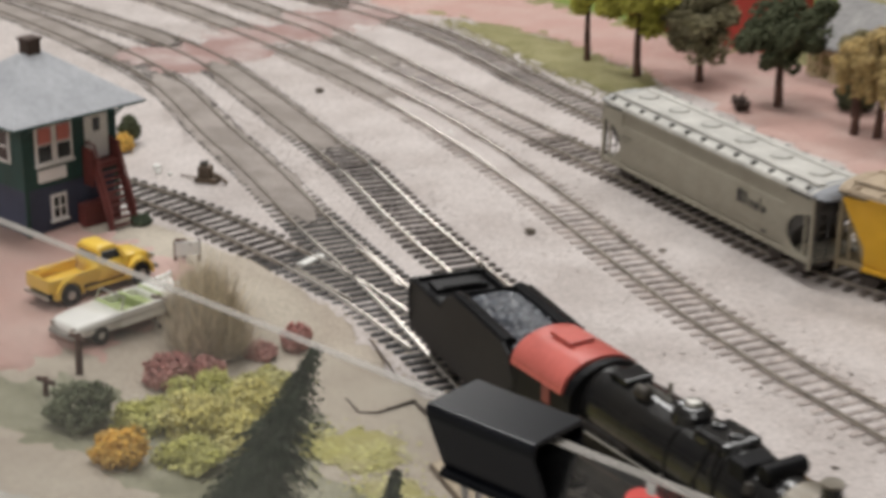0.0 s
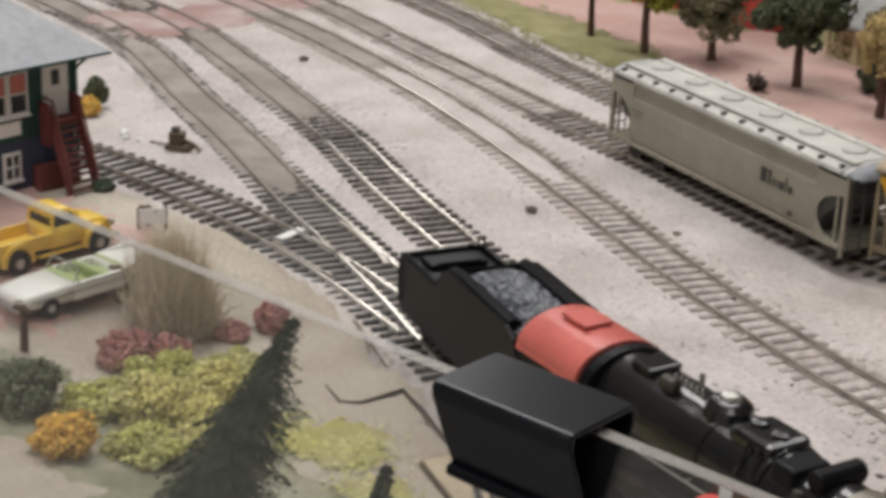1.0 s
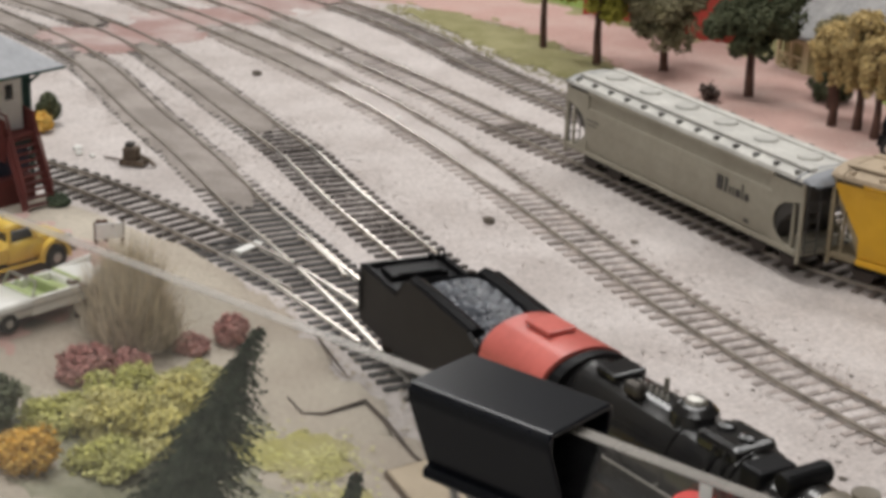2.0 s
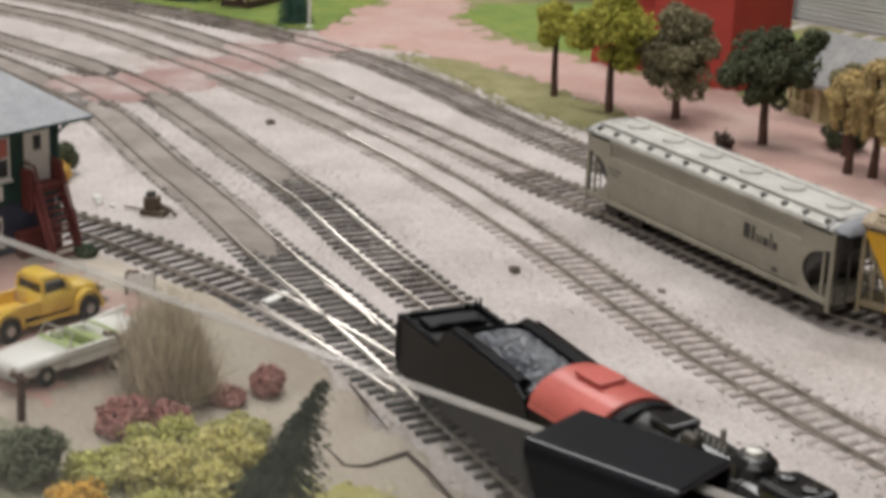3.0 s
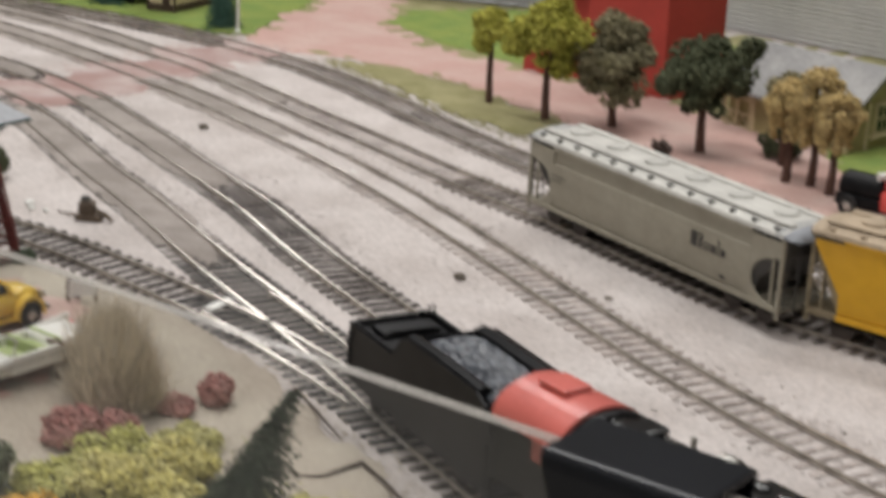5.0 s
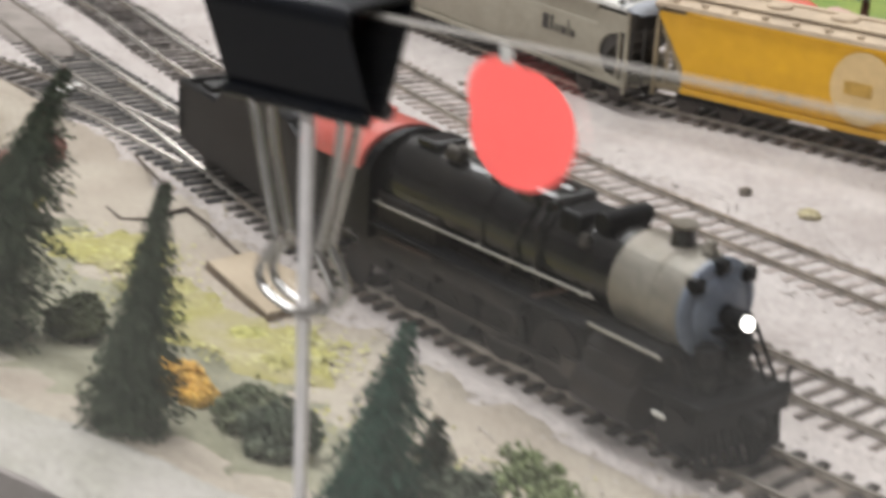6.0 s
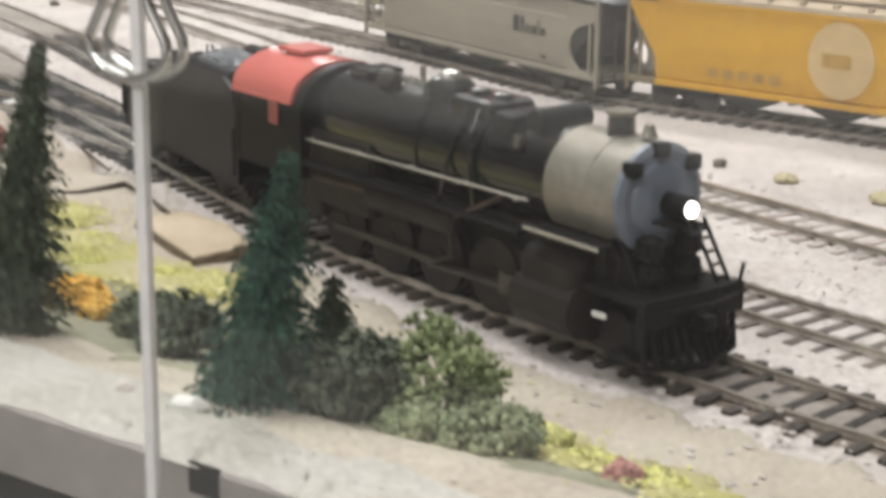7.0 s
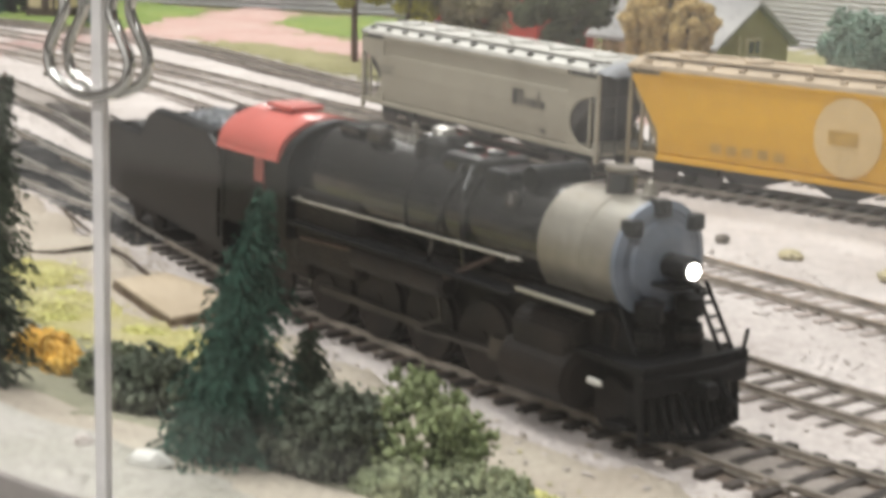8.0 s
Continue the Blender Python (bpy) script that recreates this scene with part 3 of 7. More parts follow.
def car_truck(parent, x):
    part("truck_frame", box(x - 1.35, -1.05, 0.45, x + 1.35, -0.93, 0.75, 0.04), BLACK, parent)
    part("truck_frame", box(x - 1.35, 0.93, 0.45, x + 1.35, 1.05, 0.75, 0.04), BLACK, parent)
    part("bolster", box(x - 0.3, -0.95, 0.5, x + 0.3, 0.95, 0.85, 0.04), BLACK, parent)
    for dx in (-0.95, 0.95):
        for s in (-1, 1):
            part("wheel", disc(x + dx, s * 0.82, 0.5, 0.5, 0.09 * s), RUST, parent, smooth=False)
        part("axle", tube([(x + dx, -0.8, 0.5), (x + dx, 0.8, 0.5)], 0.08), RUST, parent)


def ladder(parent, x, y, z0, z1, w, material, steps, along="y"):
    for s in (-w / 2, w / 2):
        a, b = ((x, y + s, z0), (x, y + s, z1)) if along == "y" else ((x + s, y, z0), (x + s, y, z1))
        part("ladder_rail", tube([a, b], 0.035, 6), material, parent)
    for k in range(steps):
        z = z0 + (z1 - z0) * (k + 0.5) / steps
        a, b = ((x, y - w / 2, z), (x, y + w / 2, z)) if along == "y" else ((x - w / 2, y, z), (x + w / 2, y, z))
        part("rung", tube([a, b], 0.03, 6), material, parent)


def moved_y(bm, y):
    bmesh.ops.translate(bm, vec=(0, y, 0), verts=bm.verts)
    return bm


def hopper_car(x, y, rz, body_mat, roof_mat, label, length=16.6, slanted=False, end_mat=None, bracket_mat=None):
    root = thing("hopper_car", x, y, 0, rz, label, "freight car", "parked hopper cars")
    L, w = length / 2, 1.6
    zb, zt = 0.95, 3.9
    # side shell: outline bulges out softly, with a lip under the roof
    prof = [(-0.75, 0.75), (-1.35, 0.95), (-1.52, 1.1), (-1.58, 1.6), (-1.6, 2.3), (-1.56, 3.0), (-1.5, 3.05), (-1.5, 3.62), (-1.62, 3.66), (-1.62, 3.82)]
    if slanted:
        prof = prof[:5] + [(-1.57, 3.0), (-1.55, 3.4), (-1.57, 3.66), (-1.62, 3.70), (-1.62, 3.82)]
    prof = prof + [(-a, b) for a, b in prof[::-1]]
    inset = 1.25 if slanted else 1.75
    post_mat = end_mat or body_mat
    part("body", extrude_profile(prof, 2 * (L - inset)), body_mat, root, smooth=False)
    # sloped end sheets with the side panel cut back to an arch
    for s in (-1, 1):
        bm = bmesh.new()
        xi, xo = s * (L - inset), s * (L - 0.12)
        rows = []
        for xx, bottom in ((xi, 0.95), (xi + s * 0.45, 1.9), (xo, 2.95)):
            rows.append([bm.verts.new((xx, yy, zz)) for yy, zz in ((-1.42, bottom), (-1.42, 3.4), (-1.42, 3.8), (1.42, 3.8), (1.42, 3.4), (1.42, bottom))])
        for u, v in zip(rows, rows[1:]):
            for k in range(6):
                bm.faces.new((u[k], u[(k + 1) % 6], v[(k + 1) % 6], v[k]))
        bm.faces.new(rows[0][::-1])
        bm.faces.new(rows[-1])
        bmesh.ops.recalc_face_normals(bm, faces=bm.faces)
        part("end_sheet", bm, end_mat or DARKGREY, root, "dull slope sheet")
        xb = L - inset - 0.02
        if slanted:
            cut = [(xb, 1.75), (L - 0.05, 3.5), (L - 0.05, 3.66), (xb, 3.66)]
        else:
            curve = [(L - 0.1 - 1.5 * math.sqrt(max(0.0, 1 - ((z - 1.98) / 1.0) ** 2)), z) for z in [0.99 + 0.18 * k for k in range(12)]]
            cut = [(xb, 0.96)] + curve + [(L - 0.05, 3.03), (L - 0.05, 3.66), (xb, 3.66)]
        for yy in (-1.54, 1.54):
            part("side_end_panel", moved_y(extrude_profile([(s * a, b) for a, b in cut], 0.07, "Y"), yy), body_mat, root)
        part("end_sill", box(min(xi, s * L), -1.5, 0.8, max(xi, s * L), 1.5, 1.05, 0.04), post_mat, root)
        for yy in (-1.5, 1.5):
            part("corner_post", box(s * L - 0.1, yy - 0.07, 0.55, s * L + 0.06, yy + 0.07, 3.82, 0.02), post_mat, root)
            part("side_post", box(s * (L - 0.5) - 0.05, yy * 0.97 - 0.06, 0.8, s * (L - 0.5) + 0.05, yy * 0.97 + 0.06, 3.3, 0.02), post_mat, root)
        ladder(root, s * (L + 0.08), -1.0, 0.8, 3.7, 0.6, end_mat or DARKGREY, 7)
        part("coupler", box(min(s * L, s * (L + 0.55)), -0.16, 0.75, max(s * L, s * (L + 0.55)), 0.16, 1.0, 0.05), BLACK, root)
    for s in (-1, 1):
        part("side_sill", box(-L + (inset if slanted else 0.1), s * 1.56 - 0.06, 0.84, L - (inset if slanted else 0.1), s * 1.56 + 0.06, 1.04, 0.02), body_mat, root)
    # roof: shallow curve with a walkway on brackets, round hatches
    rp = [(-1.62, 3.83), (-1.58, 3.98), (-1.1, 4.15), (-0.4, 4.26), (0.4, 4.26), (1.1, 4.15), (1.58, 3.98), (1.62, 3.83)]
    part("roof", extrude_profile(rp, 2 * L - 0.1), roof_mat, root)
    # rounded hoods carry the roof over the end ladders
    for s in (-1, 1):
        bm = bmesh.new()
        rows = []
        for dx, f, drop in ((-0.35, 1.004, -0.01), (0.2, 0.985, 0.03), (0.42, 0.92, 0.13), (0.56, 0.82, 0.32)):
            rows.append([bm.verts.new((s * (L - 0.05 + dx), a * f, max(3.72, b - drop) if b > 3.9 else 3.7 + (b - 3.7) * (1 - drop))) for a, b in rp])
        for u, v in zip(rows, rows[1:]):
            for k in range(len(rp)):
                bm.faces.new((u[k], u[(k + 1) % len(rp)], v[(k + 1) % len(rp)], v[k]))
        bm.faces.new(rows[0][::-1])
        bm.faces.new(rows[-1])
        bmesh.ops.recalc_face_normals(bm, faces=bm.faces)
        part("roof_hood", bm, roof_mat if slanted else HOODGREY, root, smooth=True)
    for k in range(13):
        xx = -L + 0.6 + k * (2 * L - 1.2) / 12
        part("roof_bracket", box(xx - 0.11, -1.49, 3.99, xx + 0.11, -1.26, 4.16, 0.03), bracket_mat or DARKGREY, root)
        part("roof_bracket", box(xx - 0.13, 1.2, 4.0, xx + 0.13, 1.48, 4.2, 0.03), bracket_mat or DARKGREY, root)
    for s in (-1, 1):
        part("walkway", box(-L + 0.2, s * 0.95 - 0.2, 4.22, L - 0.2, s * 0.95 + 0.2, 4.28), roof_mat, root)
    for k in range(6):
        xx = -L + 1.6 + k * (2 * L - 3.2) / 5
        hb = lathe([(0.52, 4.2), (0.52, 4.33), (0.45, 4.38), (0.1, 4.42)], 20)
        bmesh.ops.translate(hb, vec=(xx, 0, 0), verts=hb.verts)
        part("hatch", hb, roof_mat, root, smooth=False)
    # hopper bays under the floor
    for xx in (-3.6, 0.0, 3.6):
        bm = bmesh.new()
        top = [bm.verts.new((xx + a, b, 0.9)) for a, b in ((-1.6, -1.2), (1.6, -1.2), (1.6, 1.2), (-1.6, 1.2))]
        bot = [bm.verts.new((xx + a, b, 0.3)) for a, b in ((-0.4, -0.7), (0.4, -0.7), (0.4, 0.7), (-0.4, 0.7))]
        for k in range(4):
            bm.faces.new((top[k], top[(k + 1) % 4], bot[(k + 1) % 4], bot[k]))
        bm.faces.new(bot)
        bm.faces.new(top[::-1])
        bmesh.ops.recalc_face_normals(bm, faces=bm.faces)
        part("discharge_bay", bm, DARKGREY, root)
    for xx in (-L + 2.2, L - 2.2):
        car_truck(root, xx)
    return root


HOODGREY = mat("blue_grey_roof_hood_paint", (0.25, 0.26, 0.28), 0.55, var=0.12, scale=60)
hop = hopper_car(-21.2, 43.5, -21.0, GREYCAR, GREYROOF, "light grey covered hopper car with dark lettering on its side")
TANROOF = mat("dusty_tan_roof_paint", (0.46, 0.36, 0.25), 0.7, var=0.12, scale=60)
yel = hopper_car(-4.75, 40.9, -4.0, YELLOWCAR, TANROOF, "yellow covered hopper car with a pale round emblem", slanted=True,
                 end_mat=mat("faded_tan_end_paint", (0.30, 0.24, 0.15), 0.7, var=0.15, scale=60), bracket_mat=TANROOF)
yel.scale.z = 1.07

# ---- steam locomotive ----
SMOKEBOX = mat("weathered_silver_grey_smokebox", (0.31, 0.29, 0.25), 0.42, metal=0.35, var=0.18, scale=55, second=(0.17, 0.145, 0.11), contrast=(0.38, 0.7))
FRONTGREY = mat("blue_grey_smokebox_front", (0.215, 0.25, 0.315), 0.4, var=0.14, scale=90, second=(0.14, 0.165, 0.215))
BOILER = mat("satin_black_boiler_paint", (0.009, 0.009, 0.010), 0.21, var=0.25, scale=60, second=(0.015, 0.014, 0.013), coat=0.3, bump=0.2, bump_scale=160)
FRAMEBLACK = mat("sooty_black_running_gear", (0.009, 0.0085, 0.008), 0.55, var=0.3, scale=80, second=(0.026, 0.02, 0.017), spec=0.22)
REDROOF = mat("dull_red_cab_roof_paint", (0.60, 0.15, 0.125), 0.26, var=0.08, scale=60)
ROD = mat("worn_steel_rods", (0.10, 0.09, 0.08), 0.45, metal=0.8, var=0.2, scale=90)
HANDRAIL = mat("bare_metal_handrail", (0.55, 0.53, 0.49), 0.35, metal=0.7, var=0.1, scale=90)
COAL = mat("glossy_grey_black_coal", (0.05, 0.055, 0.065), 0.28, var=0.3, scale=250, island=0.5, second=(0.11, 0.12, 0.14))
BROWN = mat("dark_brown_plastic", (0.06, 0.035, 0.025), 0.6, var=0.2, scale=80)


SHADERED = mat("dark_red_window_shade", (0.32, 0.09, 0.075), 0.6, var=0.15, scale=60)


def glow(name, colour, strength):
    m = bpy.data.materials.new(name)
    m.use_nodes = True
    b = m.node_tree.nodes["Principled BSDF"]
    b.inputs["Base Color"].default_value = (*colour, 1)
    b.inputs["Emission Color"].default_value = (*colour, 1)
    b.inputs["Emission Strength"].default_value = strength
    return m


LENS = glow("lit_headlight_lens", (1.0, 0.97, 0.9), 9.0)


def moved(bm, x=0, y=0, z=0):
    bmesh.ops.translate(bm, vec=(x, y, z), verts=bm.verts)
    return bm


def driver(parent, x, y, r):
    """A spoked driving wheel: tyre with a counterweight, hub and spokes."""
    s = -1 if y < 0 else 1
    wheel = part("driving_wheel", moved(lathe([(r * 0.84, -0.12), (r, -0.12), (r, 0.06), (r * 1.08, 0.08), (r * 1.08, 0.14), (r * 0.84, 0.14)], 28, "Y"), x, y, r + 0.02), FRAMEBLACK, parent)
    part("hub", moved(lathe([(0.2, -0.16), (0.2, 0.12)], 14, "Y"), x, y, r + 0.02), FRAMEBLACK, wheel)
    for k in range(10):
        a = k * math.tau / 10
        part("spoke", tube([(x + 0.15 * math.cos(a), y, r + 0.02 + 0.15 * math.sin(a)), (x + r * 0.9 * math.cos(a), y, r + 0.02 + r * 0.9 * math.sin(a))], 0.05, 5), FRAMEBLACK, wheel)
    cw = [(r * 0.86 * math.cos(a), r * 0.86 * math.sin(a)) for a in [math.pi * (1.15 + 0.7 * k / 6) for k in range(7)]]
    bm = extrude_profile(cw, 0.1, "Y")
    part("counterweight", moved(bm, x, y + s * 0.03, r + 0.02), FRAMEBLACK, wheel)
    return wheel


def build_locomotive():
    loco = thing("steam_locomotive", -3.85, 16.55, 0, -17.1, "black steam locomotive with grey smokebox, red cab roof and lit headlight", "locomotive")
    bc = 3.42
    # boiler in three courses, swelling to the firebox
    part("boiler", moved(lathe([(1.22, -5.2), (1.24, -3.2), (1.2, -1.0), (1.17, 1.2), (1.14, 3.75)], 40, "X"), 0, 0, bc), BOILER, loco, smooth=False)
    for x in (-3.1, -0.9, 1.3):
        part("boiler_band", moved(lathe([(1.235, x - 0.05), (1.25, x - 0.04), (1.25, x + 0.04), (1.235, x + 0.05)], 40, "X"), 0, 0, bc - 0.005), BOILER, loco)
    box_ob = part("smokebox", moved(lathe([(1.15, 3.7), (1.2, 3.73), (1.2, 5.9), (1.17, 6.0), (1.1, 6.02)], 44, "X"), 0, 0, bc), SMOKEBOX, loco, "weathered silver grey smokebox")
    part("seam_band", moved(lathe([(1.2, 4.9), (1.225, 4.92), (1.225, 5.05), (1.2, 5.07)], 44, "X"), 0, 0, bc), SMOKEBOX, box_ob)
    front = part("smokebox_front", moved(lathe([(1.22, 5.95), (1.22, 6.08), (1.05, 6.14), (1.02, 6.1), (0.85, 6.12), (0.8, 6.2), (0.5, 6.3), (0.1, 6.34)], 44, "X"), 0, 0, bc), FRONTGREY, loco, "blue grey domed smokebox front")
    for k in range(14):
        a = k * math.tau / 14
        part("rivet", moved(lathe([(0.045, 0), (0.03, 0.04)], 6, "X"), 6.11, 0.94 * math.cos(a), bc + 0.94 * math.sin(a)), FRONTGREY, front)
    for y, z in ((-0.84, 4.16), (-0.1, 4.5), (0.84, 4.14)):
        lampb = part("marker_lamp", box(5.95, y - 0.17, z - 0.17, 6.3, y + 0.17, z + 0.17, 0.05), BLACK, loco, "black marker lamp")
        part("lens", moved(lathe([(0.1, 0), (0.07, 0.05)], 10, "X"), 6.3, y, z), BLACK, lampb)
    light = part("headlight", moved(lathe([(0.18, 6.25), (0.25, 6.35), (0.27, 6.95), (0.235, 7.0)], 20, "X"), 0, 0, 3.38), BLACK, loco, "black headlight housing")
    part("lit_lens", moved(lathe([(0.155, 7.0), (0.155, 7.05), (0.09, 7.1)], 20, "X"), 0, 0, 3.38), LENS, light, "glowing white lens")
    part("headlight_bracket", box(6.25, -0.4, 2.98, 6.9, 0.4, 3.06, 0.02), BLACK, loco)
    # stack, domes, bell, turret
    stack = part("smokestack", moved(lathe([(0.42, 4.45), (0.31, 4.6), (0.28, 4.98), (0.32, 5.05), (0.32, 5.1), (0.24, 5.1), (0.22, 4.95)], 24), 4.85, 0, 0), BOILER, loco)
    part("rim", moved(lathe([(0.33, 5.03), (0.345, 5.06), (0.345, 5.1), (0.33, 5.12), (0.25, 5.12)], 24), 4.85, 0, 0), SMOKEBOX, stack)
    part("steam_dome", moved(lathe([(0.75, 4.2), (0.66, 4.5), (0.62, 4.78), (0.45, 4.95), (0.1, 5.02)], 24), -1.1, 0, 0), BOILER, loco)
    part("sand_dome", box(-0.3, -0.72, 4.2, 1.3, 0.72, 4.78, 0.2), BOILER, loco)
    part("air_pump_box", box(1.55, -0.9, 3.75, 2.35, 0.35, 4.68, 0.12), BLACK, loco)
    part("feedwater_heater", moved(lathe([(0.26, -0.75), (0.3, -0.68), (0.3, 0.68), (0.26, 0.75)], 18, "Y"), 2.9, 0, 4.62), BLACK, loco)
    part("bell", moved(lathe([(0.19, 0), (0.14, 0.12), (0.1, 0.26), (0.03, 0.3)], 14), 5.7, 0, 4.68), SMOKEBOX, loco)
    part("turret", box(-4.6, -0.55, 4.55, -3.7, 0.55, 4.8, 0.08), BOILER, loco)
    part("whistle", tube([(-2.6, 0.3, 4.6), (-2.6, 0.3, 5.0)], 0.08, 8), SMOKEBOX, loco)
    for k in range(6):
        part("safety_valve", tube([(-3.2 + 0.22 * k, -0.1, 4.6), (-3.2 + 0.22 * k, -0.1, 4.82)], [0.07, 0.04], 6), HANDRAIL, loco)
    for s in (-1, 1):
        part("sand_pipe", tube([(0.5, s * 0.7, 4.6), (0.6, s * 1.05, 4.1), (0.4, s * 1.28, 3.2), (0.2, s * 1.3, 2.4)], 0.05, 6), BOILER, loco)
        part("sand_pipe", tube([(0.9, s * 0.7, 4.6), (1.05, s * 1.05, 4.1), (1.3, s * 1.28, 3.2), (1.5, s * 1.3, 2.4)], 0.05, 6), BOILER, loco)
        part("check_valve", moved(lathe([(0.16, 0), (0.2, 0.08), (0.12, 0.3)], 10), 2.6, s * 0.95, 4.0), ROD, loco)
    part("generator", moved(lathe([(0.12, -0.3), (0.22, -0.25), (0.22, 0.2), (0.12, 0.28)], 14, "X"), -2.9, -0.5, 4.72), ROD, loco)
    part("dome_cap", moved(lathe([(0.3, 4.98), (0.26, 5.1), (0.08, 5.16)], 16), -1.1, 0, 0), HANDRAIL, loco)
    part("sand_hatch", moved(lathe([(0.24, 4.77), (0.24, 4.86), (0.1, 4.9)], 16), 0.1, 0, 0), BOILER, loco)
    part("sand_hatch", moved(lathe([(0.24, 4.77), (0.24, 4.86), (0.1, 4.9)], 16), 0.9, 0, 0), BOILER, loco)
    # handrails, running boards and piping on both flanks
    for s in (-1, 1):
        part("handrail", tube([(-5.2, s * 1.44, 2.93), (-1.5, s * 1.4, 2.98), (3.4, s * 1.32, 3.04)], 0.038, 6), HANDRAIL, loco, "pale metal handrail")
        for x in (-5, -3, -1, 1, 3):
            part("stanchion", tube([(x, s * 1.05, 2.98), (x, s * 1.4, 2.98)], 0.03, 5), HANDRAIL, loco)
        part("running_board", box(-5.2, min(s * 1.05, s * 1.62), 2.3, 3.4, max(s * 1.05, s * 1.62), 2.38, 0.02), BLACK, loco)
        part("front_step_board", box(3.6, min(s * 1.1, s * 1.6), 2.5, 6.0, max(s * 1.1, s * 1.6), 2.58, 0.02), BLACK, loco)
        part("step_edge", box(3.6, s * 1.62 - 0.025, 2.5, 6.0, s * 1.62 + 0.025, 2.58, 0.01), HANDRAIL, loco, "pale metal step edge")
        part("injector_pipe", tube([(-4.8, s * 1.42, 2.0), (-2.0, s * 1.45, 2.15), (1.0, s * 1.4, 2.2), (2.4, s * 1.25, 2.9)], 0.06, 6), BROWN, loco)
        part("air_tank", moved(lathe([(0.2, -2.6), (0.3, -2.5), (0.3, 0.9), (0.2, 1.0)], 16, "X"), 0, s * 1.3, 1.98), FRAMEBLACK, loco)
        # cylinder and valve chest
        cyl = part("cylinder", moved(lathe([(0.42, 3.3), (0.62, 3.35), (0.62, 5.3), (0.42, 5.36)], 22, "X"), 0, s * 1.2, 0.95), FRAMEBLACK, loco)
        part("valve_chest", moved(lathe([(0.25, 3.4), (0.4, 3.45), (0.4, 5.2), (0.25, 5.26)], 18, "X"), 0, s * 1.15, 1.75), FRAMEBLACK, cyl)
        part("cylinder_jacket", box(3.5, min(s * 0.7, s * 1.6), 0.8, 5.15, max(s * 0.7, s * 1.6), 1.95, 0.12), FRAMEBLACK, cyl)
        part("side_rod", box(-4.35, s * 1.12 - 0.05, 0.72, 1.9, s * 1.12 + 0.05, 0.9, 0.02), ROD, loco)
        part("main_rod", tube([(-0.2, s * 1.28, 0.78), (3.3, s * 1.28, 0.95)], 0.08, 6), ROD, loco)
        part("crosshead", box(2.5, s * 1.28 - 0.1, 0.75, 3.1, s * 1.28 + 0.1, 1.25, 0.03), ROD, loco)
        part("valve_gear_link", tube([(0.6, s * 1.32, 1.8), (0.8, s * 1.34, 1.2), (-0.2, s * 1.32, 0.8)], 0.05, 5), ROD, loco)
        for x in (-4.2, -2.2, -0.2, 1.8):
            driver(loco, x, s * 0.82, 0.88)
        for x in (5.9,):
            part("pilot_wheel", disc(x, s * 0.82, 0.5, 0.5, 0.09 * s), FRAMEBLACK, loco)
        part("trailing_wheel", disc(-6.6, s * 0.82, 0.55, 0.55, 0.09 * s), FRAMEBLACK, loco)
        part("pilot_step", box(6.3, min(s * 1.0, s * 1.5), 0.35, 6.95, max(s * 1.0, s * 1.5), 0.45, 0.02), BLACK, loco)
        # slanted ladder down from the smokebox to the pilot deck
        if s < 0:
            continue
        rails = [[(6.35, s * (0.72 + o), 2.95), (7.02, s * (0.92 + o), 1.62)] for o in (0, 0.34)]
        lad = part("front_ladder", tube(rails[0], 0.05, 5), BLACK, loco)
        tube_b = tube(rails[1], 0.05, 5)
        part("ladder_side", tube_b, BLACK, lad)
        for k in range(5):
            f = (k + 0.5) / 5
            a, b = (Vector(r[0]).lerp(Vector(r[1]), f) for r in rails)
            part("ladder_rung", tube([a, b], 0.04, 5), BLACK, lad)
    part("frame", box(-7.2, -0.55, 0.7, 6.2, 0.55, 2.3, 0.05), FRAMEBLACK, loco)
    part("firebox", box(-5.4, -1.35, 1.3, -2.6, 1.35, 3.2, 0.2), FRAMEBLACK, loco)
    part("ash_pan", box(-6.2, -1.2, 0.9, -4.9, 1.2, 1.9, 0.1), FRAMEBLACK, loco)
    part("saddle", box(3.6, -1.0, 1.6, 5.6, 1.0, 2.6, 0.2), FRAMEBLACK, loco)
    part("pilot_deck", box(5.2, -1.4, 1.5, 7.15, 1.4, 1.66, 0.03), BLACK, loco)
    # dark apron that slopes from under the smokebox to the deck, with two air pumps before it
    part("apron", moved(extrude_profile([(5.5, 1.66), (5.62, 2.65), (6.0, 2.6), (6.55, 1.66)], 1.9, "Y", 0.04), 0, 0, 0), BLACK, loco)
    for y in (-0.55, 0.55):
        pump = part("air_pump", moved(lathe([(0.2, 1.66), (0.3, 1.7), (0.3, 2.15), (0.2, 2.2), (0.2, 2.28), (0.3, 2.33), (0.3, 2.7), (0.18, 2.76)], 16), 6.42, y, 0), BLACK, loco)
        part("pump_rib", moved(lathe([(0.31, 1.85), (0.34, 1.87), (0.34, 1.97), (0.31, 1.99)], 16), 6.42, y, 0), FRAMEBLACK, pump)
        part("steam_pipe", tube([(5.9, y * 1.7, 1.7), (6.0, y * 1.75, 2.2), (5.7, y * 1.9, 2.55)], 0.07, 6), FRAMEBLACK, loco)
    part("pilot_beam", box(7.02, -1.45, 1.05, 7.28, 1.45, 1.7, 0.04), BLACK, loco)
    # cowcatcher of raked bars
    pil = part("pilot", box(6.55, -1.2, 0.22, 6.95, 1.2, 1.1, 0.05), BLACK, loco)
    for k in range(11):
        y = -1.3 + 0.26 * k
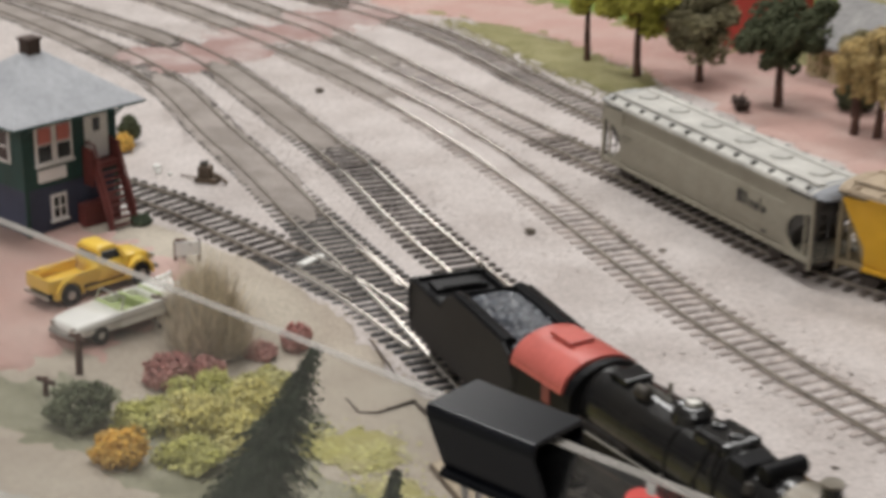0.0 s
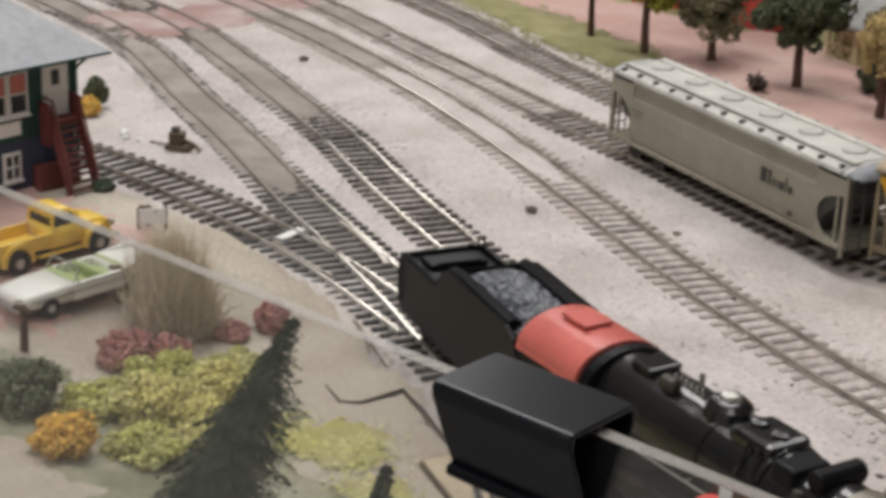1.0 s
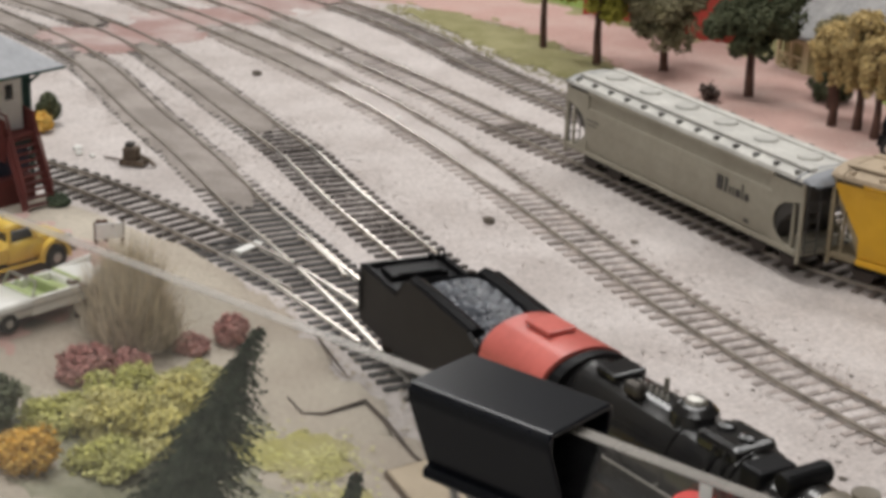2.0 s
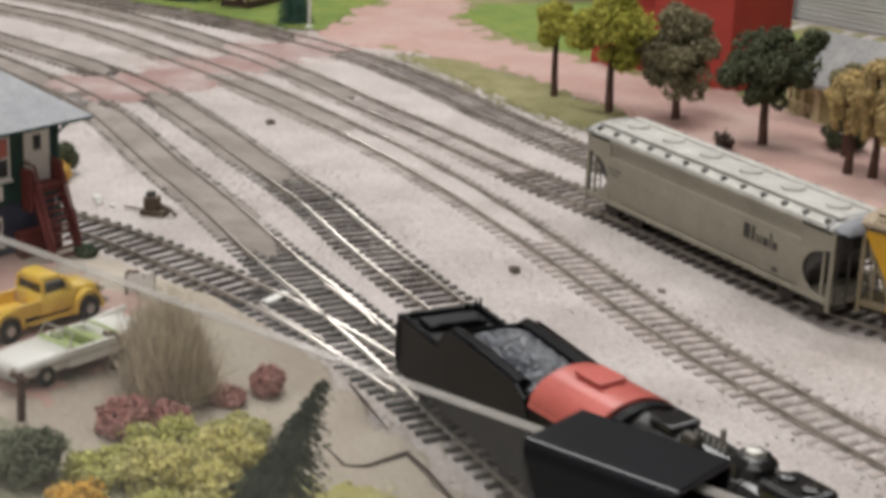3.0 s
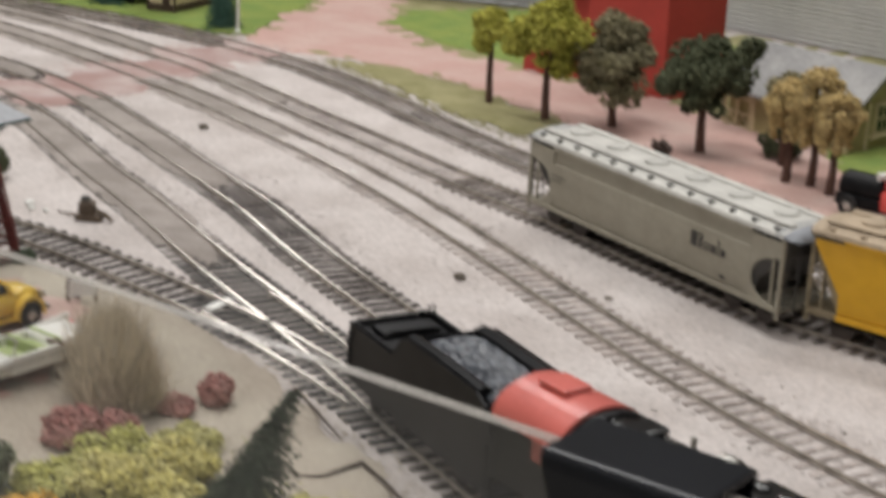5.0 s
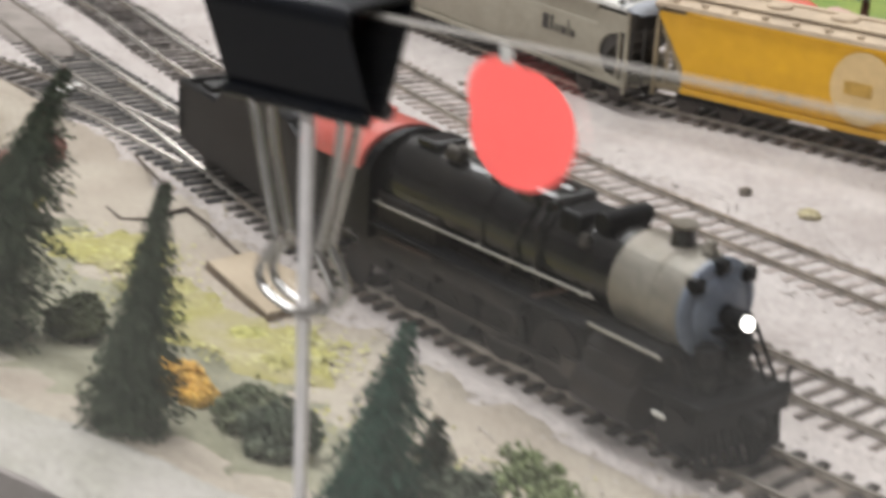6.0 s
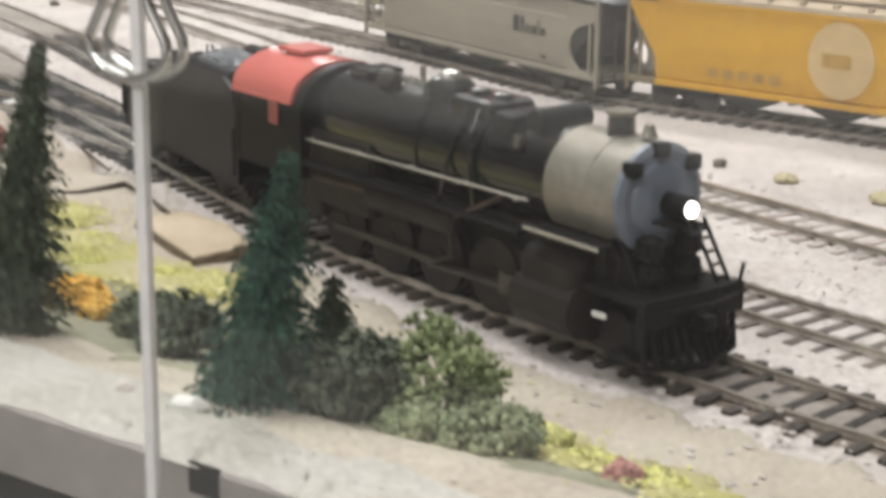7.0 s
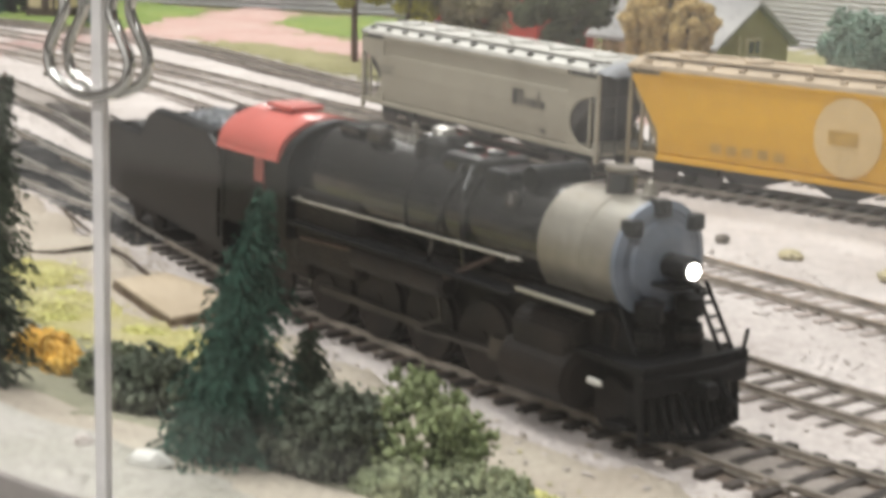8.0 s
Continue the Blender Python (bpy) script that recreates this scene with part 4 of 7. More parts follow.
        part("pilot_bar", tube([(7.08, y, 1.1), (7.62 - 0.34 * abs(y), y, 0.2)], 0.085, 5), BLACK, pil)
    part("pilot_toe", tube([(7.12, -1.36, 0.22), (7.66, 0, 0.2), (7.12, 1.36, 0.22)], 0.08, 6), BLACK, pil)
    part("coupler", box(7.2, -0.18, 0.95, 7.75, 0.18, 1.3, 0.06), BLACK, loco)
    part("coupler_lift_bar", tube([(7.3, -1.5, 1.5), (7.45, -0.4, 1.45), (7.5, 0.4, 1.45), (7.3, 1.5, 1.5)], 0.04, 5), BLACK, loco)
    part("air_hose", tube([(7.3, 0.6, 1.2), (7.65, 0.65, 0.8), (7.45, 0.65, 0.5)], 0.07, 6), BLACK, loco)
    part("flag_bracket", tube([(7.2, 1.35, 1.66), (7.25, 1.4, 2.1)], 0.05, 5), BLACK, loco)
    part("step_mark", box(5.85, -1.6, 1.10, 6.25, -1.52, 1.22, 0.02), WHITE, loco, "small white painted step mark")
    # cab with arched front wall and open sides
    cab = part("cab", box(-8.4, -1.5, 1.9, -5.6, -1.4, 3.78), BLACK, loco, "black cab with side windows")
    part("cab_side", box(-8.4, 1.4, 1.9, -5.6, 1.5, 3.78), BLACK, cab)
    arch = [(-1.6, 1.9), (-1.6, 3.6)] + [(1.6 * math.cos(a), 3.6 + 1.12 * math.sin(a)) for a in [math.pi * (1 - k / 14) for k in range(15)]] + [(1.6, 1.9)]
    part("cab_front", moved(extrude_profile(arch, 0.35), -5.4, 0, 0), BLACK, cab)
    part("cab_floor", box(-8.7, -1.5, 1.85, -5.6, 1.5, 1.98), BLACK, cab)
    part("cab_post", box(-8.6, -1.52, 2.0, -8.4, -1.4, 3.75), BLACK, cab)
    part("window_shade", box(-6.85, -1.56, 3.1, -6.4, -1.5, 3.7, 0.02), SHADERED, cab, "dull red window shade")
    part("backhead", box(-6.3, -1.1, 2.0, -5.6, 1.1, 3.9, 0.1), BROWN, cab)
    ro = [(-1.58, 3.72), (-1.56, 3.82)] + [(1.54 * math.cos(a), 3.82 + 0.92 * math.sin(a)) for a in [math.pi * (1 - k / 40) for k in range(41)]] + [(1.56, 3.82), (1.58, 3.72)]
    inner = [(1.42 * math.cos(a), 3.71 + 0.9 * math.sin(a)) for a in [math.pi * k / 40 for k in range(41)]]
    part("cab_roof", moved(extrude_profile(ro + inner, 2.9), -7.2, 0, 0), REDROOF, loco, "dull red arched cab roof")
    hatch = part("roof_vent", box(-8.0, -0.5, 4.76, -6.8, 0.5, 4.9, 0.05), REDROOF, loco)
    return loco


build_locomotive()


def build_tender():
    t = thing("tender", -16.5, 21.6, 0, -26.0, "black coal tender with a heaped grey coal load behind the locomotive", "tender")
    L = 4.85
    side = [(-L, 0.95), (-L, 2.9), (-1.75, 2.9), (-1.6, 3.0), (-1.05, 3.62), (-0.5, 3.8), (L - 1.1, 3.8), (L - 0.5, 3.55), (L, 2.7), (L, 0.95)]
    for s in (-1, 1):
        part("side_panel", moved(extrude_profile(side, 0.12, "Y"), 0, s * 1.5, 0), BLACK, t)
        part("top_bead", tube([(-L, s * 1.52, 2.9), (-1.75, s * 1.52, 2.9), (-1.05, s * 1.52, 3.62), (-0.5, s * 1.52, 3.8), (L - 1.1, s * 1.52, 3.8)], 0.06, 6), BLACK, t)
        # side sheets of the bunker curl inward over the coal
        bm = bmesh.new()
        rows = []
        for x, lift in ((-1.35, -0.35), (-0.9, -0.05), (0.5, 0.0), (2.2, 0.0), (L - 1.1, -0.02)):
            rows.append([bm.verts.new((x, s * y, z + lift)) for y, z in ((1.46, 3.62), (1.42, 3.86), (1.22, 3.93), (0.98, 3.82), (0.95, 3.72), (1.3, 3.55))])
        for u, v in zip(rows, rows[1:]):
            for k in range(6):
                bm.faces.new((u[k], u[(k + 1) % 6], v[(k + 1) % 6], v[k]))
        bm.faces.new(rows[0][::-1])
        bm.faces.new(rows[-1])
        bmesh.ops.recalc_face_normals(bm, faces=bm.faces)
        part("bunker_flare", bm, BLACK, t)
        part("handrail", tube([(-L + 0.1, s * 1.62, 1.3), (-L + 0.1, s * 1.62, 2.7)], 0.04, 5), BLACK, t)
        part("grab_iron", tube([(L - 0.15, s * 1.62, 1.2), (L - 0.15, s * 1.62, 2.5)], 0.04, 5), BLACK, t)
        part("deck_rail", box(-L + 0.05, s * 1.4 - 0.05, 2.78, -1.9, s * 1.4 + 0.05, 2.98, 0.02), BLACK, t)
    part("rear_wall", box(-L - 0.08, -1.55, 0.95, -L + 0.1, 1.55, 2.95, 0.03), BLACK, t)
    part("front_wall", box(L - 0.9, -1.45, 0.95, L - 0.75, 1.45, 3.5), BLACK, t)
    part("tank_deck", box(-L, -1.5, 2.6, -1.0, 1.5, 2.78, 0.03), BLACK, t)
    hatch = part("water_hatch", box(-L + 0.55, -1.05, 2.78, -L + 1.55, 1.05, 2.98, 0.06), BLACK, t)
    part("hatch_hinge", tube([(-L + 1.5, -0.8, 3.0), (-L + 1.5, 0.8, 3.0)], 0.05, 6), BLACK, hatch)
    part("deck_step", box(-L + 1.9, -1.25, 2.78, -L + 2.7, 1.25, 2.88, 0.03), BLACK, t)
    part("coal_gate", moved(extrude_profile([(-2.1, 2.7), (-1.1, 3.62), (-0.95, 3.72), (-0.85, 3.5), (-0.85, 2.7)], 2.9, "Y"), 0, 0, 0), BLACK, t)
    part("rear_light", tube([(-L + 0.35, 0.9, 2.9), (-L + 0.35, 0.9, 3.15)], 0.12, 8), BLACK, t)
    part("lift_ring", tube([(-L + 0.55, 1.1, 2.95), (-L + 0.52, 1.1, 3.36), (-L + 0.52, 1.3, 3.36), (-L + 0.55, 1.3, 2.95)], 0.04, 5), BLACK, t)
    part("frame", box(-L, -1.4, 0.75, L, 1.4, 0.98, 0.03), BLACK, t)
    # heaped coal: a bed with loose lumps
    rng = random.Random(4)
    bm = bmesh.new()
    nx, ny, half = 34, 20, 1.16

    def heap(i, j):
        end = min(1.0, i / 6, (nx - i) / 3 + 0.3)
        return 3.5 + 0.42 * math.sin(math.pi * j / ny) * end

    g = [[bm.verts.new((-0.95 + 4.9 * i / nx, -half + 2 * half * j / ny, heap(i, j) + rng.uniform(-0.04, 0.05))) for j in range(ny + 1)] for i in range(nx + 1)]
    for i in range(nx):
        for j in range(ny):
            bm.faces.new((g[i][j], g[i + 1][j], g[i + 1][j + 1], g[i][j + 1]))
    load = part("coal_load", bm, COAL, t, "heaped glossy grey coal")
    bm = bmesh.new()
    for _ in range(420):
        i, j = rng.randrange(nx), rng.randrange(1, ny)
        vs = bmesh.ops.create_icosphere(bm, subdivisions=1, radius=rng.uniform(0.04, 0.10))["verts"]
        at = Vector((-0.95 + 4.9 * (i + rng.random()) / nx, -half + 2 * half * j / ny, heap(i, j)))
        for v in vs:
            v.co = Vector((v.co.x * rng.uniform(0.8, 1.3), v.co.y, v.co.z * 0.8)) + at
    tagged(part("coal", bm, COAL, load), kind="stuff")
    for x in (-3.1, 2.9):
        for s in (-1, 1):
            part("truck_side", box(x - 1.4, s * 1.0 - 0.07, 0.4, x + 1.4, s * 1.0 + 0.07, 0.78, 0.05), FRAMEBLACK, t)
            for dx in (-0.9, 0.9):
                part("wheel", disc(x + dx, s * 0.82, 0.48, 0.48, 0.09 * s), FRAMEBLACK, t)
    part("coupler", box(-L - 0.6, -0.16, 0.8, -L, 0.16, 1.05, 0.05), BLACK, t)
    part("drawbar", box(L, -0.15, 0.8, L + 0.9, 0.15, 1.0), BLACK, t)
    return t


build_tender()


# ---- foliage ----
class Soup:
    """Collects many small pieces into one mesh."""

    def __init__(self):
        self.v, self.f = [], []

    def add(self, verts, faces, m):
        n = len(self.v)
        self.v += [tuple(m @ Vector(v)) for v in verts]
        self.f += [tuple(k + n for k in f) for f in faces]

    def make(self, name, material, parent=None, label="", smooth=False):
        me = bpy.data.meshes.new(name)
        me.from_pydata([(a * CM, b * CM, c * CM) for a, b, c in self.v], [], self.f)
        me.materials.append(material)
        if smooth:
            me.polygons.foreach_set("use_smooth", [True] * len(me.polygons))
        ob = new(name, me)
        if parent is not None:
            ob.parent = parent
        if label:
            tagged(ob, label)
        return ob


def ico_template(sub):
    bm = bmesh.new()
    bmesh.ops.create_icosphere(bm, subdivisions=sub, radius=1)
    bm.verts.ensure_lookup_table()
    out = [tuple(v.co) for v in bm.verts], [tuple(v.index for v in f.verts) for f in bm.faces]
    bm.free()
    return out


ICO1, ICO2 = ico_template(1), ico_template(2)
LEAF = [(0, 0, 0), (0.5, 0.35, 0.1), (1, 0, 0), (0.5, -0.35, 0.1)], [(0, 1, 2, 3)]


def turn(rng):
    return Euler((rng.uniform(0, 6.3), rng.uniform(0, 6.3), rng.uniform(0, 6.3))).to_matrix().to_4x4()


def foam(soup, rng, c, r, lumps, lump_r, flecks=0, fleck=0.12, flat=1.0):
    """Foam foliage: crumbly lumps over an uneven ball, with loose flecks standing off it."""
    for _ in range(lumps):
        d = Vector((rng.gauss(0, 1), rng.gauss(0, 1), rng.gauss(0, 1))).normalized()
        p = Vector(c) + Vector((d.x, d.y, d.z * flat)) * r * rng.uniform(0.55, 1.0)
        s = lump_r * rng.uniform(0.6, 1.3)
        vs = [tuple(Vector(v) * (1 + 0.45 * noise.noise(Vector(v) * 2.1 + p * 3))) for v in ICO1[0]]
        soup.add(vs, ICO1[1], Matrix.Translation(p) @ turn(rng) @ Matrix.Diagonal((s, s * rng.uniform(0.7, 1.1), s * rng.uniform(0.6, 1.0), 1)))
    for _ in range(flecks):
        d = Vector((rng.gauss(0, 1), rng.gauss(0, 1), rng.gauss(0, 1))).normalized()
        p = Vector(c) + Vector((d.x, d.y, d.z * flat)) * r * rng.uniform(0.85, 1.18)
        s = fleck * rng.uniform(0.6, 1.4)
        soup.add(LEAF[0], LEAF[1], Matrix.Translation(p) @ turn(rng) @ Matrix.Diagonal((s, s, s, 1)))


def leafmat(name, base, second):
    return mat(name, base, 0.9, var=0.25, scale=120, second=second, island=0.35, fine=6, bump=0.5, bump_scale=900, spec=0.2)


PINE = leafmat("dark_blue_green_needles", (0.034, 0.082, 0.060), (0.065, 0.125, 0.095))
PINE2 = leafmat("dusty_green_needles", (0.048, 0.066, 0.042), (0.09, 0.11, 0.075))
DUSKGREEN = leafmat("dark_grey_green_foam_foliage", (0.072, 0.088, 0.062), (0.14, 0.155, 0.115))
LIGHTGREEN = leafmat("light_green_foam_foliage", (0.175, 0.215, 0.10), (0.27, 0.31, 0.165))
GREYGREEN = leafmat("grey_green_foam_foliage", (0.194, 0.229, 0.131), (0.299, 0.316, 0.194))
YELLOWGREEN = leafmat("yellow_green_foam_foliage", (0.43, 0.405, 0.145), (0.54, 0.51, 0.26))
ORANGE = leafmat("orange_yellow_foam_foliage", (0.66, 0.40, 0.08), (0.72, 0.48, 0.15))
MAROON = leafmat("maroon_foam_foliage", (0.40, 0.19, 0.17), (0.48, 0.28, 0.25))
DEEPGREEN = leafmat("deep_green_foam_foliage", (0.058, 0.066, 0.036), (0.11, 0.12, 0.07))
BUSHGREEN = leafmat("dusty_green_foam_foliage", (0.115, 0.135, 0.082), (0.20, 0.215, 0.14))
YELLOWTAN = leafmat("yellow_tan_foam_foliage", (0.62, 0.56, 0.21), (0.69, 0.64, 0.32))
LIMEGREY = leafmat("dull_lime_foam_foliage", (0.50, 0.49, 0.16), (0.60, 0.58, 0.27))
OLIVEGREY = leafmat("olive_grey_foam_foliage", (0.145, 0.128, 0.068), (0.24, 0.215, 0.135))
YELLOWLEAF = leafmat("yellow_olive_foam_foliage", (0.27, 0.265, 0.04), (0.40, 0.375, 0.08))
GOLD = leafmat("golden_tan_autumn_foliage", (0.40, 0.29, 0.12), (0.56, 0.43, 0.21))
TEAL = leafmat("grey_teal_foam_foliage", (0.135, 0.203, 0.162), (0.216, 0.284, 0.216))
BARK = mat("dark_brown_bark", (0.11, 0.055, 0.04), 0.9, var=0.25, scale=120)
WEED = leafmat("pale_dry_weed_fibres", (0.48, 0.42, 0.24), (0.55, 0.49, 0.34))
STRAW = leafmat("tan_field_grass_fibres", (0.64, 0.56, 0.43), (0.76, 0.68, 0.55))


def conifer(x, y, h, r, lean_x, lean_y, material, seed, label):
    rng = random.Random(seed)
    root = thing("conifer", x, y, GROUND_Z + rise(x, y), 0, label, "tree", "front conifers")
    top = Vector((lean_x, lean_y, h))
    part("trunk", tube([(0, 0, -0.1), top * 0.5, top], [0.22, 0.14, 0.03], 8), BARK, root)
    soup = Soup()
    layers = int(h * 5.5)
    for k in range(layers):
        f = (k + 0.5) / layers
        z = 0.06 + 0.94 * f
        reach = r * (1 - f) ** 0.85 * rng.uniform(0.75, 1.1) + 0.10
        n = max(8, int(30 * (1 - f * 0.6)))
        for b in range(n):
            a = math.tau * (b + rng.random()) / n
            out = reach * rng.uniform(0.6, 1.15)
            base = top * z
            tip = base + Vector((math.cos(a) * out, math.sin(a) * out, -out * rng.uniform(0.35, 0.75)))
            side = Vector((-math.sin(a), math.cos(a), 0))
            # a drooping frond of needle sprigs
            m = max(4, int(out / 0.085))
            for q in range(m):
                g = (q + rng.random()) / m
                p = base.lerp(tip, g) + Vector((0, 0, -0.12 * out * g * g))
                w = (0.17 + 0.16 * rng.random()) * (1.05 - 0.5 * g) * min(1.0, 0.45 + out * 0.5)
                for s in (-1, 1):
                    e = p + side * (s * w) + (tip - base).normalized() * w * 0.7 + Vector((0, 0, rng.uniform(-0.14, 0.04)))
                    lift = Vector((0, 0, 0.05 + 0.05 * rng.random()))
                    mid = (p + e) / 2 + side.cross(e - p) * 0.08 + lift * 0.6
                    i = len(soup.v)
                    soup.v += [tuple(p), tuple(mid), tuple(e), tuple((p + e) / 2 - side.cross(e - p) * 0.12 - lift * 0.6)]
                    soup.f.append((i, i + 1, i + 2, i + 3))
    soup.make("crown", material, root)
    return root


def bush(x, y, z, r, h, material, seed, label, lumps=620, lump=0.095, flecks=800, category="bush", group="scenic bushes"):
    rng = random.Random(seed)
    root = thing("bush", x, y, z + rise(x, y), 0, label, category, group)
    s = Soup()
    squash = h / (2 * r)
    foam(s, rng, (0, 0, h * 0.5), r * 0.86, lumps * 2 // 5, lump, flecks // 4, 0.09, flat=squash)
    # knobbly clumps of finer crumbs over the heart of the bush, low ones spreading at its foot
    for k in range(16):
        a, up = math.tau * (k * 0.618 + 0.2 * rng.random()), rng.uniform(-0.55, 1.0)
        d = Vector((math.cos(a), math.sin(a), 0)) * math.sqrt(max(0.0, 1 - up * up)) + Vector((0, 0, up))
        c = Vector((d.x * r * 0.74, d.y * r * 0.74, h * 0.5 + d.z * h * 0.36))
        foam(s, rng, c, r * rng.uniform(0.26, 0.42), lumps // 14, lump * 0.85, flecks // 16, 0.09, flat=min(1.0, squash * 1.1))
    s.make("foliage", material, root, smooth=False)
    part("stem", tube([(0, 0, -0.1), (0.05, 0, h * 0.5)], [0.12, 0.05], 6), BARK, root)
    return root


def spline3(points, n=5):
    p = [Vector(q) for q in points]
    e = [2 * p[0] - p[1]] + p + [2 * p[-1] - p[-2]]
    out = []
    for i in range(1, len(e) - 2):
        a, b, c, d = e[i - 1:i + 3]
        for k in range(n):
            t = k / n
            out.append(0.5 * (2 * b + (c - a) * t + (2 * a - 5 * b + 4 * c - d) * t * t + (3 * b - a - 3 * c + d) * t ** 3))
    out.append(p[-1])
    return out


def tree(x, y, h, crown_r, crown_h, material, seed, label, trunk=0.28, lumps=130, forks=4, lean=(0, 0), lobes=()):
    """A model tree: twisted wire trunk that forks into limbs, with foam clumps on the limb ends."""
    rng = random.Random(seed)
    root = thing("tree", x, y, GROUND_Z, 0, label, "tree", "trees along the road")
    fork_z = h - crown_h * 1.02
    top = Vector((lean[0], lean[1], fork_z))
    bm = tube([(0, 0, -0.2), (0.05, 0.03, 0.25), top * 0.55, top], [trunk * 1.7, trunk, trunk * 0.85, trunk * 0.7], 9)
    part("trunk", bm, BARK, root)
    soup = Soup()
    ends = []
    for k in range(forks):
        a = math.tau * (k + rng.random() * 0.6) / forks
        e = top + Vector((math.cos(a) * crown_r * 0.6, math.sin(a) * crown_r * 0.6, crown_h * rng.uniform(0.3, 0.7)))
        mid = top.lerp(e, 0.5) + Vector((0, 0, -0.1))
        part("limb", tube([top * 0.96, mid, e], [trunk * 0.55, trunk * 0.4, trunk * 0.15], 6), BARK, root)
        ends.append(e)
    ends.append(top + Vector((0, 0, crown_h * 0.75)))
    for e in ends:
        rr = crown_r * rng.uniform(0.42, 0.68)
        foam(soup, rng, e, rr, 9 * lumps // len(ends), 0.13, 220, 0.10, flat=0.8)
    for k in range(20):
        f = (k + rng.random()) / 20
        a, d = rng.uniform(0, math.tau), crown_r * rng.uniform(0.4, 0.92) * (0.45 + 0.55 * math.sin(math.pi * min(1.0, 0.15 + 0.8 * f)))
        foam(soup, rng, top + Vector((math.cos(a) * d, math.sin(a) * d, crown_h * (0.95 * f - 0.1))), crown_r * rng.uniform(0.18, 0.36), 90, rng.uniform(0.095, 0.14), 80, 0.10)
    for x1, y1, z1, r1 in lobes:
        foam(soup, rng, top + Vector((x1, y1, z1)), r1, 260, 0.13, 140, 0.10, flat=0.8)
    soup.make("crown", material, root)
    return root


def weeping_tree(x, y, h, r, seed, label):
    """A slender trunk whose limbs arch over and let long ragged strands of foliage hang down."""
    rng = random.Random(seed)
    root = thing("tree", x, y, GROUND_Z, 0, label, "tree", "trees along the road")
    part("trunk", tube([(0, 0, -0.2), (0.08, 0.0, h * 0.3), (-0.05, 0.06, h * 0.62)], [0.3, 0.2, 0.14], 8), BARK, root)
    soup = Soup()
    for k in range(9):
        a = math.tau * (k + rng.random() * 0.7) / 9
        reach = r * rng.uniform(0.55, 1.0)
        top = Vector((math.cos(a) * reach * 0.55, math.sin(a) * reach * 0.55, h * rng.uniform(0.86, 1.0)))
        end = Vector((math.cos(a) * reach, math.sin(a) * reach, h * rng.uniform(0.66, 0.85)))
        part("limb", tube(spline3([(-0.05, 0.06, h * 0.6), top, end], 4), [0.09] * 5 + [0.06] * 4, 6), BARK, root)
        foam(soup, rng, top, r * 0.3, 80, 0.09, 110, 0.10, flat=0.7)
        foam(soup, rng, end, r * 0.24, 64, 0.085, 100, 0.10, flat=0.8)
        for _ in range(3):
            drop = h * rng.uniform(0.15, 0.42)
            at = top.lerp(end, rng.uniform(0.3, 1.1))
            steps = max(3, int(drop / 0.16))
            for q in range(steps):
                f = q / steps
                foam(soup, rng, at + Vector((rng.gauss(0, 0.06), rng.gauss(0, 0.06), -drop * f)), 0.26 * (1 - 0.6 * f), 10, 0.075, 14, 0.09)
    foam(soup, rng, (0, 0, h * 0.93), r * 0.5, 170, 0.095, 180, 0.10, flat=0.5)
    soup.make("crown", GOLD, root)
    return root


